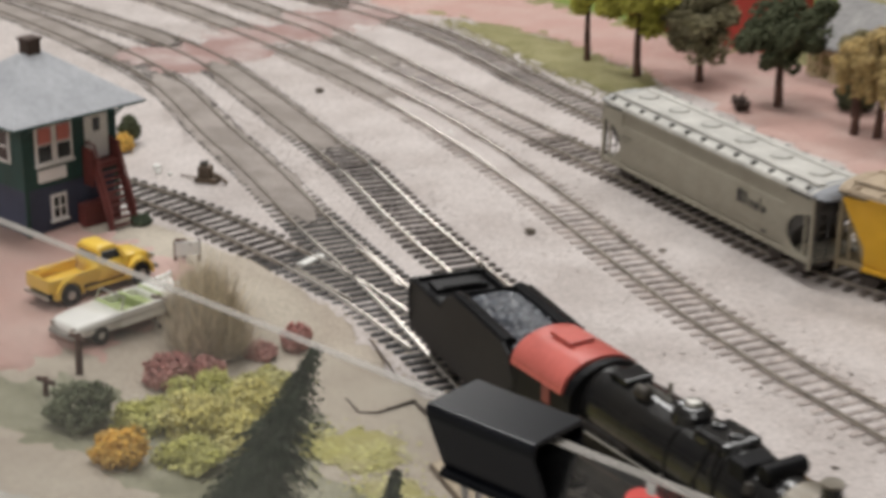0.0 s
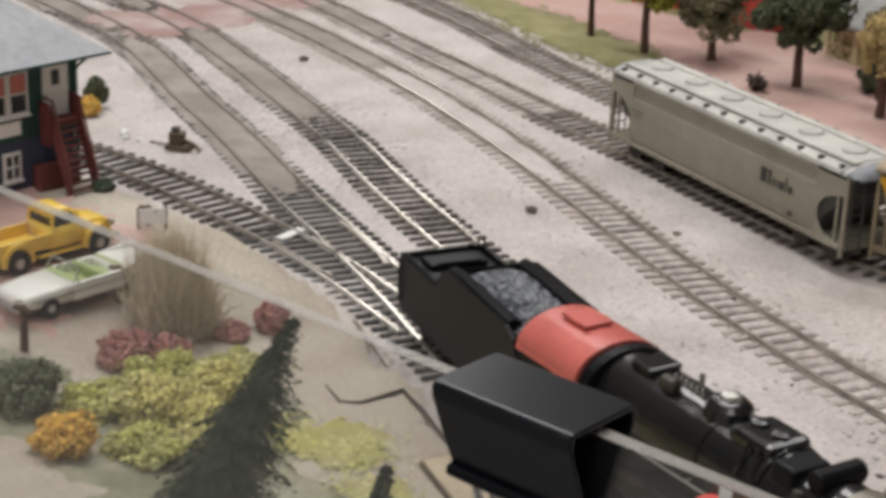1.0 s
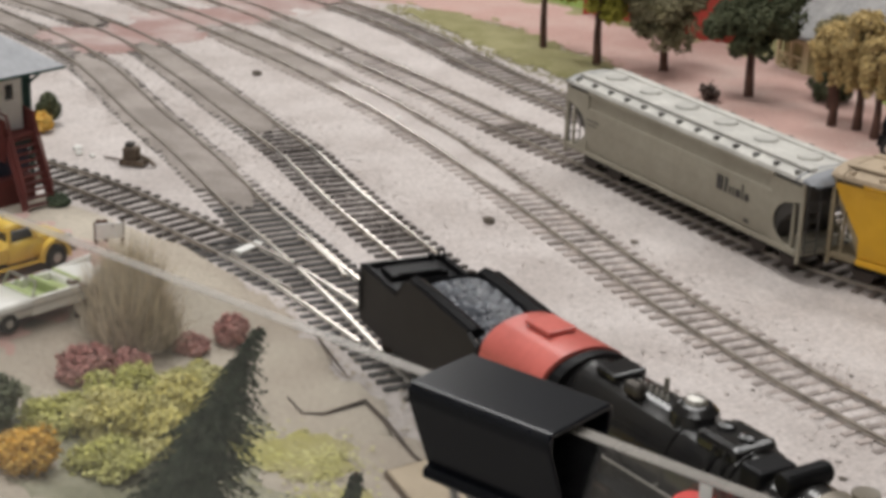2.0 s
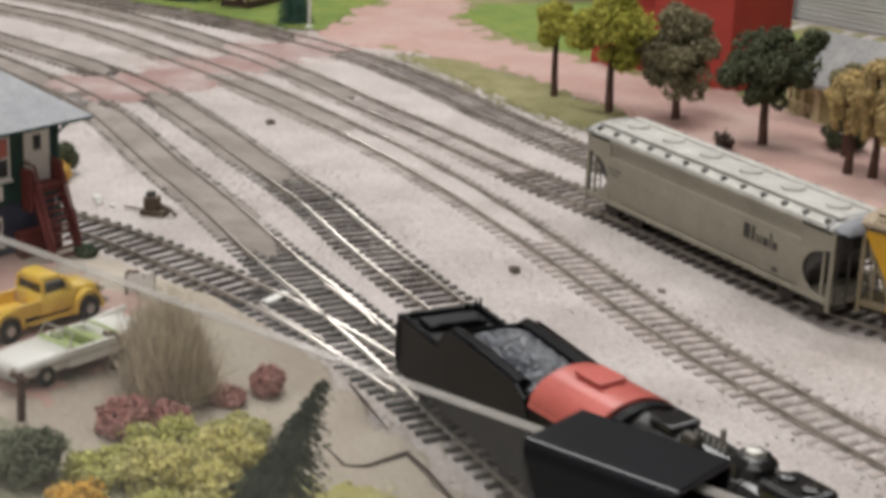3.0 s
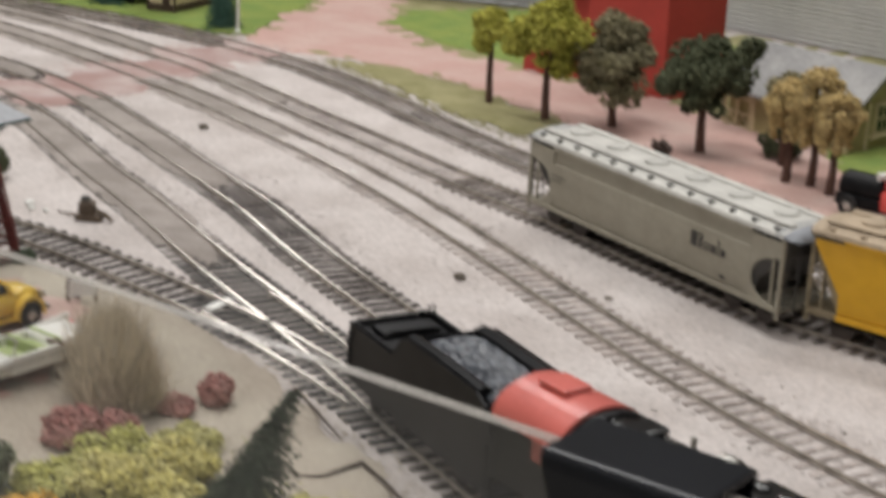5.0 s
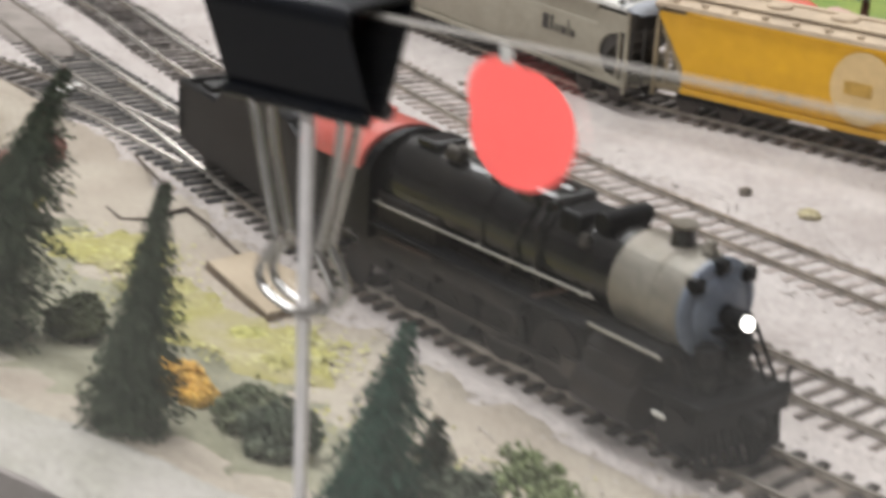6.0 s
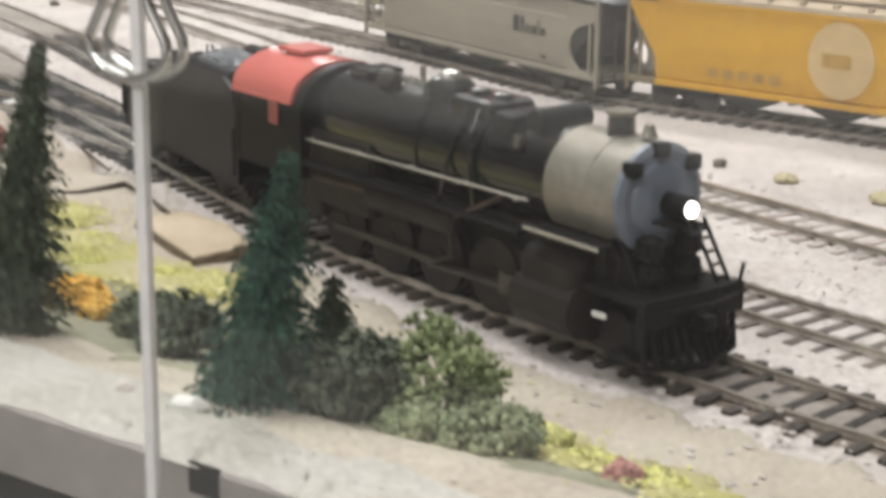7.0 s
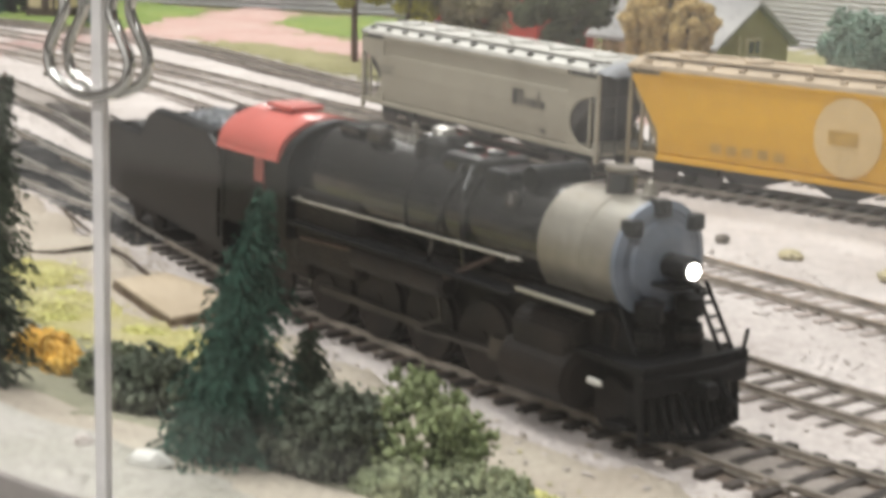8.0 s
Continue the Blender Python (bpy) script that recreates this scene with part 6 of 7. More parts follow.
def shed():
    s = thing("station_shed", -75.6, 68.4, GROUND_Z, 100, "small cream shed with dark brown trim and a taupe roof", "building")
    part("wall", box(0, -0.1, 0, 5.0, 2.6, 3.3), WOODEN, s)
    bm = bmesh.new()
    a = [[bm.verts.new((x, y, z)) for y, z in ((-0.5, 3.1), (1.25, 4.5), (3.0, 3.1), (3.0, 2.95), (1.25, 4.3), (-0.5, 2.95))] for x in (-0.4, 5.4)]
    for k in range(6):
        bm.faces.new((a[0][k], a[0][(k + 1) % 6], a[1][(k + 1) % 6], a[1][k]))
    bm.faces.new(a[0][::-1])
    bm.faces.new(a[1])
    bmesh.ops.recalc_face_normals(bm, faces=bm.faces)
    part("roof", bm, ROOFGREY, s)
    part("gable", extrude_profile([(0, 3.3), (2.5, 3.3), (1.25, 4.3)], 4.9), WOODEN, s).location.x = 2.5 * CM
    part("sill_board", box(-0.06, -0.17, 0, 5.06, 2.67, 0.6), BROWNTRIM, s)
    for x0, x1, y, face in ((-0.06, 0.02, 0.3, "door"), (-0.06, 0.02, 1.5, "window")):
        part(face, box(x0, y, 0.5 if face == "door" else 1.3, x1, y + 0.8, 2.6), BROWNTRIM, s)
    for x in (0.6, 3.4):
        w = part("window", box(x, -0.2, 1.2, x + 1.1, -0.08, 2.5), BROWNTRIM, s)
        part("pane", box(x + 0.15, -0.22, 1.35, x + 0.95, -0.18, 2.35), PANE, w)
    for p in ((0, -0.12), (5.0, -0.12), (0, 2.6)):
        part("corner_board", box(p[0] - 0.12, p[1] - 0.06, 0, p[0] + 0.12, p[1] + 0.06, 3.2), BROWNTRIM, s)
    part("chimney", box(2.2, 1.0, 4.2, 2.7, 1.5, 5.0), BROWNTRIM, s)
    s.scale = (1.0, 0.82, 1.3)
    return s


shed()
COTTAGE = mat("yellow_tan_clapboard_paint", (0.42, 0.355, 0.17), 0.7, var=0.1, scale=50)


COTTAGESLATE = mat("dull_grey_cottage_shingles", (0.25, 0.245, 0.24), 0.85, var=0.14, scale=50, second=(0.34, 0.33, 0.32), bump=0.5, bump_scale=300)


def cottage():
    c = thing("cottage", -33.9, 69.84, GROUND_Z, -10, "yellow tan clapboard cottage with cream trim and a grey roof", "building")
    part("wall", box(3.6, 0, 0, 10.0, 6.4, 2.5), COTTAGE, c)
    for k in range(7):
        part("clapboard", box(3.6, -0.03, 0.1 + 0.34 * k, 10.0, 0.0, 0.1 + 0.34 * k + 0.3), COTTAGE, c)
    part("gable", extrude_profile([(0, 2.5), (6.4, 2.5), (3.2, 4.5)], 6.3), COTTAGE, c).location.x = 6.8 * CM
    for k in range(7):
        part("clapboard", box(10.0, 0.0, 0.1 + 0.34 * k, 10.03, 6.4, 0.1 + 0.34 * k + 0.3), COTTAGE, c)
    bm = bmesh.new()
    a = [[bm.verts.new((x, y, z)) for y, z in ((-0.5, 2.4), (3.2, 4.75), (6.9, 2.4), (6.9, 2.2), (3.2, 4.5), (-0.5, 2.2))] for x in (1.2, 10.4)]
    for k in range(6):
        bm.faces.new((a[0][k], a[0][(k + 1) % 6], a[1][(k + 1) % 6], a[1][k]))
    bm.faces.new(a[0][::-1])
    bm.faces.new(a[1])
    bmesh.ops.recalc_face_normals(bm, faces=bm.faces)
    part("roof", bm, COTTAGESLATE, c, "dull grey roof")
    w = part("window", box(10.0, 2.5, 0.95, 10.1, 3.9, 2.75, 0.02), WOODEN, c, "cream window with dark panes")
    for dy in (0.2, 0.75):
        for dz in (0.2, 1.0):
            part("pane", box(10.07, 2.5 + dy, 0.95 + dz, 10.12, 2.5 + dy + 0.42, 0.95 + dz + 0.65), PANE, w)
    part("window_sill", box(10.0, 2.2, 0.75, 10.25, 4.2, 0.93, 0.02), WOODEN, w)
    for x in (5.0, 7.6):
        w = part("window", box(x, -0.1, 0.7, x + 1.4, 0.0, 2.1), WOODEN, c)
        part("pane", box(x + 0.2, -0.12, 0.85, x + 1.2, -0.08, 1.95), PANE, w)
    for dims in ((3.6, -0.12, 0, 3.85, 0.0, 2.4), (9.8, -0.12, 0, 10.12, 0.2, 2.4), (10.0, 1.7, 0, 10.12, 1.95, 2.9)):
        part("corner_board", box(*dims), WOODEN, c)
    # open porch with a lattice front beside the house wall
    porch = part("porch", box(0.1, 0.45, 0.0, 2.55, 3.4, 2.3), COTTAGE, c, "shaded porch with a cream lattice front")
    porch.matrix_local = Matrix.Translation((1.0 * CM, 0.55 * CM, 0)) @ Matrix.Rotation(math.radians(-13.8), 4, "Z")
    for dims in ((0, 0, 0, 0.2, 0.25, 2.3), (1.22, 0, 0, 1.4, 0.2, 2.3), (2.42, 0, 0, 2.62, 0.25, 2.3)):
        part("porch_post", box(*dims, 0.02), WOODEN, porch)
    for dims in ((0.2, 0.02, 0, 2.42, 0.45, 0.2), (0.2, 0.03, 0.86, 2.42, 0.17, 1.02), (0.2, 0.03, 1.75, 2.42, 0.17, 1.9)):
        part("porch_rail", box(*dims, 0.02), WOODEN, porch)
    for x in (0.2, 1.4):
        part("porch_brace", tube([(x + 0.08, 0.1, 0.22), (x + 0.5, 0.1, 0.84), (x + 0.94, 0.1, 0.22)], 0.06, 6), WOODEN, porch)
    part("porch_roof", box(-0.2, -0.1, 2.3, 2.9, 3.6, 2.5, 0.03), SLATE, porch)
    return c


cottage()
gz = thing("white_gazebo", -96.0, 65.6, GROUND_Z, 0, "white painted gazebo base with posts behind the far tracks", "building")
part("plinth", lathe([(2.6, 0), (2.6, 0.7), (2.9, 0.75), (2.9, 1.4), (2.5, 1.5)], 8), WHITE, gz)
for k in range(6):
    a = math.tau * (k + 0.5) / 6
    part("post", tube([(2.2 * math.cos(a), 2.2 * math.sin(a), 1.4), (2.2 * math.cos(a), 2.2 * math.sin(a), 5.0)], 0.25, 8), WHITE, gz)
part("roof", lathe([(2.9, 5.0), (2.8, 5.3), (0.2, 7.0)], 8), WHITE, gz)

DARKGREEN = mat("dark_green_wagon_paint", (0.018, 0.035, 0.022), 0.6, var=0.15, scale=60)


def farm_wagon():
    w = thing("farm_wagon", -81.9, 69.4, GROUND_Z, 8, "dark green flared wagon with a grey load behind a conifer", "wagon")
    bm = bmesh.new()
    low = [bm.verts.new((a * 2.0, b * 0.7, 0.7)) for a, b in ((-1, -1), (1, -1), (1, 1), (-1, 1))]
    high = [bm.verts.new((a * 3.0, b * 1.3, 2.5)) for a, b in ((-1, -1), (1, -1), (1, 1), (-1, 1))]
    for k in range(4):
        bm.faces.new((low[k], low[(k + 1) % 4], high[(k + 1) % 4], high[k]))
    bm.faces.new(low[::-1])
    bm.faces.new(high)
    bmesh.ops.recalc_face_normals(bm, faces=bm.faces)
    part("flared_box", bm, DARKGREEN, w)
    heap = lathe([(2.4, 2.45), (2.0, 2.9), (1.1, 3.3), (0.2, 3.45)], 18)
    bmesh.ops.scale(heap, vec=(1.05, 0.48, 1), verts=heap.verts)
    for v in heap.verts:
        v.co.z += noise.noise(v.co * 1.9) * 0.18 if v.co.z > 2.5 else 0.0
    part("load", heap, MOSS, w, "grey heaped load")
    for y in (-0.85, 0.85):
        for x in (-1.4, 1.4):
            part("wheel", moved(lathe([(0.15, -0.08), (0.55, -0.08), (0.55, 0.08), (0.15, 0.08)], 14, "Y"), x, y, 0.55), BLACK, w)
        part("axle_beam", tube([(-1.4, y * 0.9, 0.6), (1.4, y * 0.9, 0.6)], 0.08, 6), BLACK, w)
    return w


farm_wagon()

# ---- crossbuck, switch stand, signs ----
xb = thing("crossbuck_sign", -68.7, 67.7, GROUND_Z, 38, "white railway crossing crossbuck on a post", "sign")
part("post", tube([(0, 0, 0), (0, 0, 4.6)], 0.11, 8), WHITE, xb)
part("base", lathe([(0.4, 0), (0.35, 0.12), (0.15, 0.2)], 12), WHITE, xb)
for a in (33, -33):
    arm = part("crossbuck_arm", box(-1.3, -0.14, -0.16, 1.3, -0.08, 0.16, 0.01), WHITE, xb)
    arm.matrix_basis = pose(0, 0, 4.0 * CM, 0, a, 0)
part("track_count_plate", box(-0.6, -0.14, 2.8, 0.6, -0.08, 3.05, 0.01), WHITE, xb)

STANDBROWN = mat("rusty_dark_brown_paint", (0.075, 0.052, 0.036), 0.7, var=0.3, scale=120, second=(0.15, 0.11, 0.075))
ss = thing("switch_stand", -43.4, 30.9, GROUND_Z, 25, "small dark brown switch machine beside the siding", "switch stand")
part("base", box(-0.6, -0.35, 0, 0.6, 0.35, 0.25, 0.05), STANDBROWN, ss)
part("housing", box(-0.45, -0.3, 0.25, 0.25, 0.3, 0.85, 0.1), STANDBROWN, ss)
part("lever", tube([(0.2, 0, 0.5), (0.75, -0.1, 0.35), (1.1, -0.15, 0.1)], 0.09, 6), STANDBROWN, ss)
part("lamp_cap", box(-0.35, -0.2, 0.85, 0.0, 0.2, 1.05, 0.05), DARKGREY, ss)
part("throw_rod", tube([(-0.6, 0, 0.15), (-1.6, 0.3, 0.1)], 0.05, 5), STANDBROWN, ss)

tb = thing("throw_bar", -31.4, 26.0, 0, 8, "white painted bar lying across the turnout", "bar")
part("plate", box(-0.22, -0.1, -0.2, 0.22, 1.4, -0.05, 0.02), WHITE, tb)

for i, (px, py, ph, pr_) in enumerate(((-32.3, 20.1, 1.05, 0.10), (-28.2, 15.5, 1.45, 0.11), (-27.0, 10.8, 1.7, 0.14), (-26.1, 8.7, 0.95, 0.11))):
    p = thing("wooden_post", px, py, GROUND_Z + rise(px, py), 0, "short dark weathered wooden post in the dirt", "post", "posts by the parking patch")
    part("shaft", tube([(0, 0, -0.1), (0.03, 0.02, ph * 0.5), (0.0, 0.05, ph)], [pr_, pr_ * 0.95, pr_ * 0.8], 8), BARK, p)
    part("top_rail", tube([(-0.4, 0, ph - 0.15), (0.5, 0.05, ph - 0.1)], 0.09, 6), BARK, p)
sg = thing("small_sign", -31.9, 20.0, GROUND_Z + rise(-31.9, 20.0), 60, "small blank pale sign on dark posts", "sign")
part("board", box(-0.5, -0.03, 0.45, 0.5, 0.03, 1.05, 0.01), TRIMW, sg)
for x in (-0.5, 0.5):
    part("post", tube([(x, 0.05, 0), (x, 0.05, 1.1)], 0.06, 6), BARK, sg)

# ---- stone slab, twigs, stones ----
SLABTAN = mat("tan_flagstone", (0.50, 0.41, 0.30), 0.9, var=0.14, scale=50, second=(0.43, 0.35, 0.25), bump=0.5, bump_scale=400)
SLABSHADE = mat("dark_brown_shaded_stone", (0.13, 0.09, 0.062), 0.95, var=0.3, scale=120, second=(0.22, 0.165, 0.115), bump=0.9, bump_scale=500)
slab = prism([(-2.1, 0.15), (-0.2, -0.8), (1.7, -1.7), (2.0, 0.1), (0.3, 1.2), (-1.7, 1.6)], 0.12, 0.52)
bmesh.ops.bevel(slab, geom=list(slab.edges), offset=0.04, segments=1, affect="EDGES")
sl = part("stone_slab", slab, SLABTAN)
place(sl, -12.0, 15.3, GROUND_Z + 0.02, 0, 0, 0)
# the broken flank, a ragged wall of rock under the slab's rim, its shade painted in dark brown
flank = bmesh.new()
ring = []
corners = [(-2.13, 0.15), (-0.2, -0.84), (1.73, -1.74), (2.03, 0.1), (0.3, 1.23), (-1.73, 1.63)]
for (xa, ya), (xb, yb) in zip(corners, corners[1:] + corners[:1]):
    for k in range(9):
        f = k / 9
        ring.append((xa + (xb - xa) * f, ya + (yb - ya) * f))
rows = []
for z, grow in ((-0.3, 0.05), (0.1, 0.09), (0.3, 0.06), (0.48, 0.02)):
    rows.append([flank.verts.new((x * (1 + grow * (0.4 + noise.noise(Vector((x * 3, y * 3, z * 4))))), y * (1 + grow * (0.4 + noise.noise(Vector((x * 3, y * 3, z * 4 + 5))))), z)) for x, y in ring])
for u, v in zip(rows, rows[1:]):
    for k in range(len(ring)):
        flank.faces.new((u[k], u[(k + 1) % len(ring)], v[(k + 1) % len(ring)], v[k]))
part("broken_edge", flank, SLABSHADE, sl, "broken edge of the slab with shade painted dark brown")
tagged(sl, "flat tan flagstone slab lying among yellow bushes", "stone")
TWIG = mat("dark_twig_brown", (0.085, 0.06, 0.045), 0.9, var=0.2, scale=80)
tw1 = part("twig", tube([(-20.1, 17.4, 0.06), (-18.9, 16.85, 0.045), (-18.4, 17.3, 0.06), (-18.15, 18.95, 0.045), (-16.7, 18.3, 0.06), (-14.4, 17.05, 0.045), (-12.9, 16.7, 0.045)], [0.03, 0.07, 0.06, 0.08, 0.07, 0.06, 0.03], 6), TWIG)
tagged(tw1, "thin dark crooked twig lying on the dirt", "twig")
tw2 = part("twig", tube([(-23.3, 21.9, 0.05), (-21.9, 21.1, 0.045), (-19.8, 19.9, 0.045)], [0.03, 0.06, 0.03], 6), TWIG)
tagged(tw2, "short dark twig lying on the dirt beside the track", "twig")
tagged(place(part("fallen_branch_clump", box(-0.35, -0.2, 0, 0.35, 0.2, 0.35, 0.1), BARK), -31.4, 60.6, GROUND_Z + 0.1, 0, 0, 20), "dark brown bark stump at the roadside", "stump")
st2 = Soup()
rng = random.Random(77)
foam(st2, rng, (0, 0, 0.5), 0.55, 26, 0.2, 60, 0.15)
cl = st2.make("shrub", BROWN)
place(cl, -31.2, 60.4, GROUND_Z)
tagged(cl, "small dark brown shrub at the roadside", "shrub")


def scatter(name, n, material, boxes, sizes, seed, label, avoid=0.0):
    """Loose stones over stretches of the ground, joined as one."""
    r = random.Random(seed)
    s = Soup()
    for _ in range(n):
        x0, y0, x1, y1, w0, w1 = r.choice(boxes)
        f = r.random()
        x = x0 + (x1 - x0) * f
        y = y0 + (y1 - y0) * f + r.uniform(w0, w1)
        q = r.uniform(*sizes) * (2.2 if r.random() < 0.03 else 1)
        vs = [tuple(Vector(v) * (1 + 0.35 * noise.noise(Vector(v) * 1.7 + Vector((x, y, 0))))) for v in ICO1[0]]
        s.add(vs, ICO1[1], Matrix.Translation((x, y, GROUND_Z + rise(x, y) + (0.2 if y < 14 else 0.0))) @ Matrix.Diagonal((q, q * r.uniform(0.6, 1), q * r.uniform(0.2, 0.4), 1)) @ turn(r))
    return tagged(s.make(name, material), label, "gravel", kind="stuff")


yard = [(-62, 49, 15, 18, -2, 10), (-50, 36, 10, 14, -1, 6), (-45, 46, 20, 22, 0, 12), (-30, 40, 15, 24, -6, 2)]
scatter("ballast_stones", 1800, STONE, yard, (0.03, 0.075), 5, "loose pale ballast stones over the yard")
scatter("dark_pebbles", 30, DARKSTONE, yard, (0.04, 0.10), 6, "scattered dark pebbles on the pale ballast")
scatter("front_stones", 450, STONE, [(-40, 20, -12, 15, -3, 4), (-12, 15, 12, 10, -3, 2)], (0.04, 0.11), 7, "loose pale stones on the dirt by the main track")
for i, (x, y, q) in enumerate(((-26.9, 36.2, 0.3), (-51.6, 46.6, 0.28), (-5.9, 33.4, 0.28), (-40.2, 45.5, 0.2), (-1.8, 3.0, 0.22), (-0.25, 2.9, 0.34), (4.4, 24.7, 0.22), (-46.3, 30.1, 0.22), (-46.9, 30.5, 0.3), (-45.6, 30.3, 0.18))):
    vs = Soup()
    vs.add([tuple(Vector(v) * (1 + 0.3 * noise.noise(Vector(v) * 1.5 + Vector((i, 0, 0))))) for v in ICO2[0]], ICO2[1], Matrix.Diagonal((q, q * 0.75, q * 0.6, 1)))
    rk = vs.make("stone", WHITE if i in (3, 5, 7, 8, 9) else DARKSTONE if i < 3 else STONE)
    place(rk, x, y, GROUND_Z + q * 0.3 + rise(x, y) * 1.12, 0, 0, i * 40)
    tagged(rk, "white plaster lump on the ground" if i in (3, 5, 7, 8, 9) else "dark weathered stone on the pale ballast" if i < 3 else "grey stone lying near the edge", "stone", "loose stones")


def fringe(line, n, material, spread, seed, label, size=(0.05, 0.13), z=GROUND_Z + 0.02):
    """Loose scenic crumbs strewn along a border."""
    r = random.Random(seed)
    pts = [Vector(p) for p in line]
    segs = list(zip(pts, pts[1:]))
    lens = [(b - a).length for a, b in segs]
    s = Soup()
    for a, b in r.choices(segs, lens, k=n):
        p = a.lerp(b, r.random()) + Vector((r.gauss(0, spread), r.gauss(0, spread)))
        q = r.uniform(*size)
        s.add(ICO1[0], ICO1[1], Matrix.Translation((p.x, p.y, z + rise(p.x, p.y))) @ Matrix.Diagonal((q, q * r.uniform(0.6, 1.2), q * (0.3 if q < 0.14 else 0.6), 1)) @ turn(r))
    return tagged(s.make("scenic_crumbs", material), label, "ground cover", kind="stuff")


fringe([(-58.5, 65.5), (-51, 62.6), (-45, 60.0), (-38.8, 58.6), (-38, 61.6), (-42, 64.4), (-48, 66.0), (-54, 67.6), (-58.5, 65.5)], 1500, DRYGRASS, 0.6, 301, "olive turf crumbs round the grass strip")
fringe([(-64.5, 79), (-57, 75.6), (-48, 74.2), (-42, 74.2)], 700, GRASS, 0.6, 302, "green turf crumbs along the lawn edge")
fringe([(-112, 62.6), (-92, 64.0), (-80, 65.8), (-70, 66.4), (-67.5, 68), (-69.5, 72), (-72, 78)], 1300, GRASS, 0.6, 303, "green turf crumbs along the far lawn edge")
fringe([(-67.3, 46), (-60.5, 43.5), (-60, 50), (-61, 57), (-60.8, 63), (-58, 67), (-50, 66.8), (-42, 64.4), (-30, 59.2), (-16, 53)], 1600, ROAD, 0.45, 304, "pinkish dirt crumbs along the road edge", (0.02, 0.06))
fringe([(-67.3, 44), (-68.2, 53), (-68, 60), (-67.5, 67), (-70.5, 74), (-73.5, 82)], 900, ROAD, 0.45, 305, "pinkish dirt crumbs along the road edge", (0.02, 0.06))
fringe([(-40, 33.0), (-48, 36.6), (-58, 41), (-70, 44.5)], 500, ROADBED, 1.1, 306, "grey cinder grit round the main track", (0.03, 0.07))
fringe([(-30, 33.0), (-44, 39.8), (-58, 46), (-72, 49)], 500, ROADBED, 1.1, 307, "grey cinder grit round the yard track", (0.03, 0.07))
fringe([(-8, 30.5), (-30, 41), (-45, 47.5), (-62, 53)], 500, ROADBED, 1.1, 308, "grey cinder grit round the yard track", (0.03, 0.07))
fringe([(-60, 23), (-46, 24.8), (-36, 24.4), (-28, 23.4), (-23, 21.8), (-18, 19.6), (-12, 16.3), (-5, 13.6), (1, 12.2), (9, 11.2)], 1500, DIRT, 0.5, 309, "tan dirt crumbs along the track shoulder", (0.03, 0.09))
fringe([(-22, 9), (-20, 12), (-22.5, 15.6), (-18, 10), (-13, 12.5), (-9, 11), (3.5, 7.6), (6.5, 7)], 1100, YELLOWGREEN, 0.9, 310, "yellow green turf crumbs below the bushes", (0.03, 0.08), GROUND_Z + 0.2)
for seed, line, n in ((321, [(-14.6, 13.6), (-13.0, 12.2), (-11, 11.4), (-8.6, 11.2), (-7.4, 12.4), (-9, 13.4)], 1500), (322, [(-18.4, 14.6), (-17, 13.6), (-15.6, 14.6), (-17, 15.6)], 900),
                      (323, [(3.2, 7.9), (4.6, 7.3), (6.4, 6.9), (7.8, 6.8)], 260)):
    fringe(line, n, YELLOWGREEN, 0.6, seed, "soft yellow green turf tufts on the flat turf", (0.03, 0.085), GROUND_Z + 0.3)
fringe([p for p in T1 if -90 < p[0] < -38], 2600, STONE, 1.3, 311, "pale ballast stones round the main track", (0.03, 0.09))
fringe([p for p in T2 if -90 < p[0] < -20], 2600, STONE, 1.3, 312, "pale ballast stones round the yard track", (0.03, 0.09))
fringe([p for p in T3 if -90 < p[0] < 10], 2200, STONE, 1.3, 313, "pale ballast stones round the yard track", (0.03, 0.09))
fringe([(-30, 2.3), (-12, 2.3), (0, 2.3), (14, 2.3)], 700, PLASTER, 0.4, 315, "crumbly white plaster grains along the layout edge", (0.015, 0.06), GROUND_Z + 0.24)
fringe([p for p in T1 if -16 < p[0] < 12], 500, STONE, 1.2, 314, "pale ballast stones by the main track", (0.03, 0.08))


# ---- vehicles ----
PICKUP = mat("glossy_yellow_toy_paint", (0.86, 0.58, 0.09), 0.3, var=0.05, scale=50, coat=0.3)
CREAM = mat("glossy_white_toy_paint", (0.93, 0.92, 0.88), 0.3, var=0.04, scale=50, coat=0.3)
MINT = mat("pale_green_interior", (0.42, 0.50, 0.22), 0.6, var=0.08, scale=50)
TYRE = mat("black_rubber_tyre", (0.015, 0.015, 0.015), 0.8, var=0.15, scale=80)
TOYRED = mat("glossy_red_toy_paint", (0.72, 0.10, 0.085), 0.3, var=0.05, scale=50, coat=0.3)


def loft(sections):
    """A shell through cross sections, each a list of points with the same count."""
    bm = bmesh.new()
    rings = [[bm.verts.new(p) for p in s] for s in sections]
    n = len(rings[0])
    for u, v in zip(rings, rings[1:]):
        for k in range(n):
            bm.faces.new((u[k], u[(k + 1) % n], v[(k + 1) % n], v[k]))
    bm.faces.new(rings[0][::-1])
    bm.faces.new(rings[-1])
    bmesh.ops.recalc_face_normals(bm, faces=bm.faces)
    return bm


def rounded(x, w, z0, z1, r=0.18):
    """A rounded box section across y at x."""
    pts = []
    for cy, cz, a0 in ((w - r, z0 + r, -90), (w - r, z1 - r, 0), (-w + r, z1 - r, 90), (-w + r, z0 + r, 180)):
        for k in range(4):
            a = radians(a0 + 30 * k)
            pts.append((x, cy + r * math.cos(a), cz + r * math.sin(a)))
    return pts


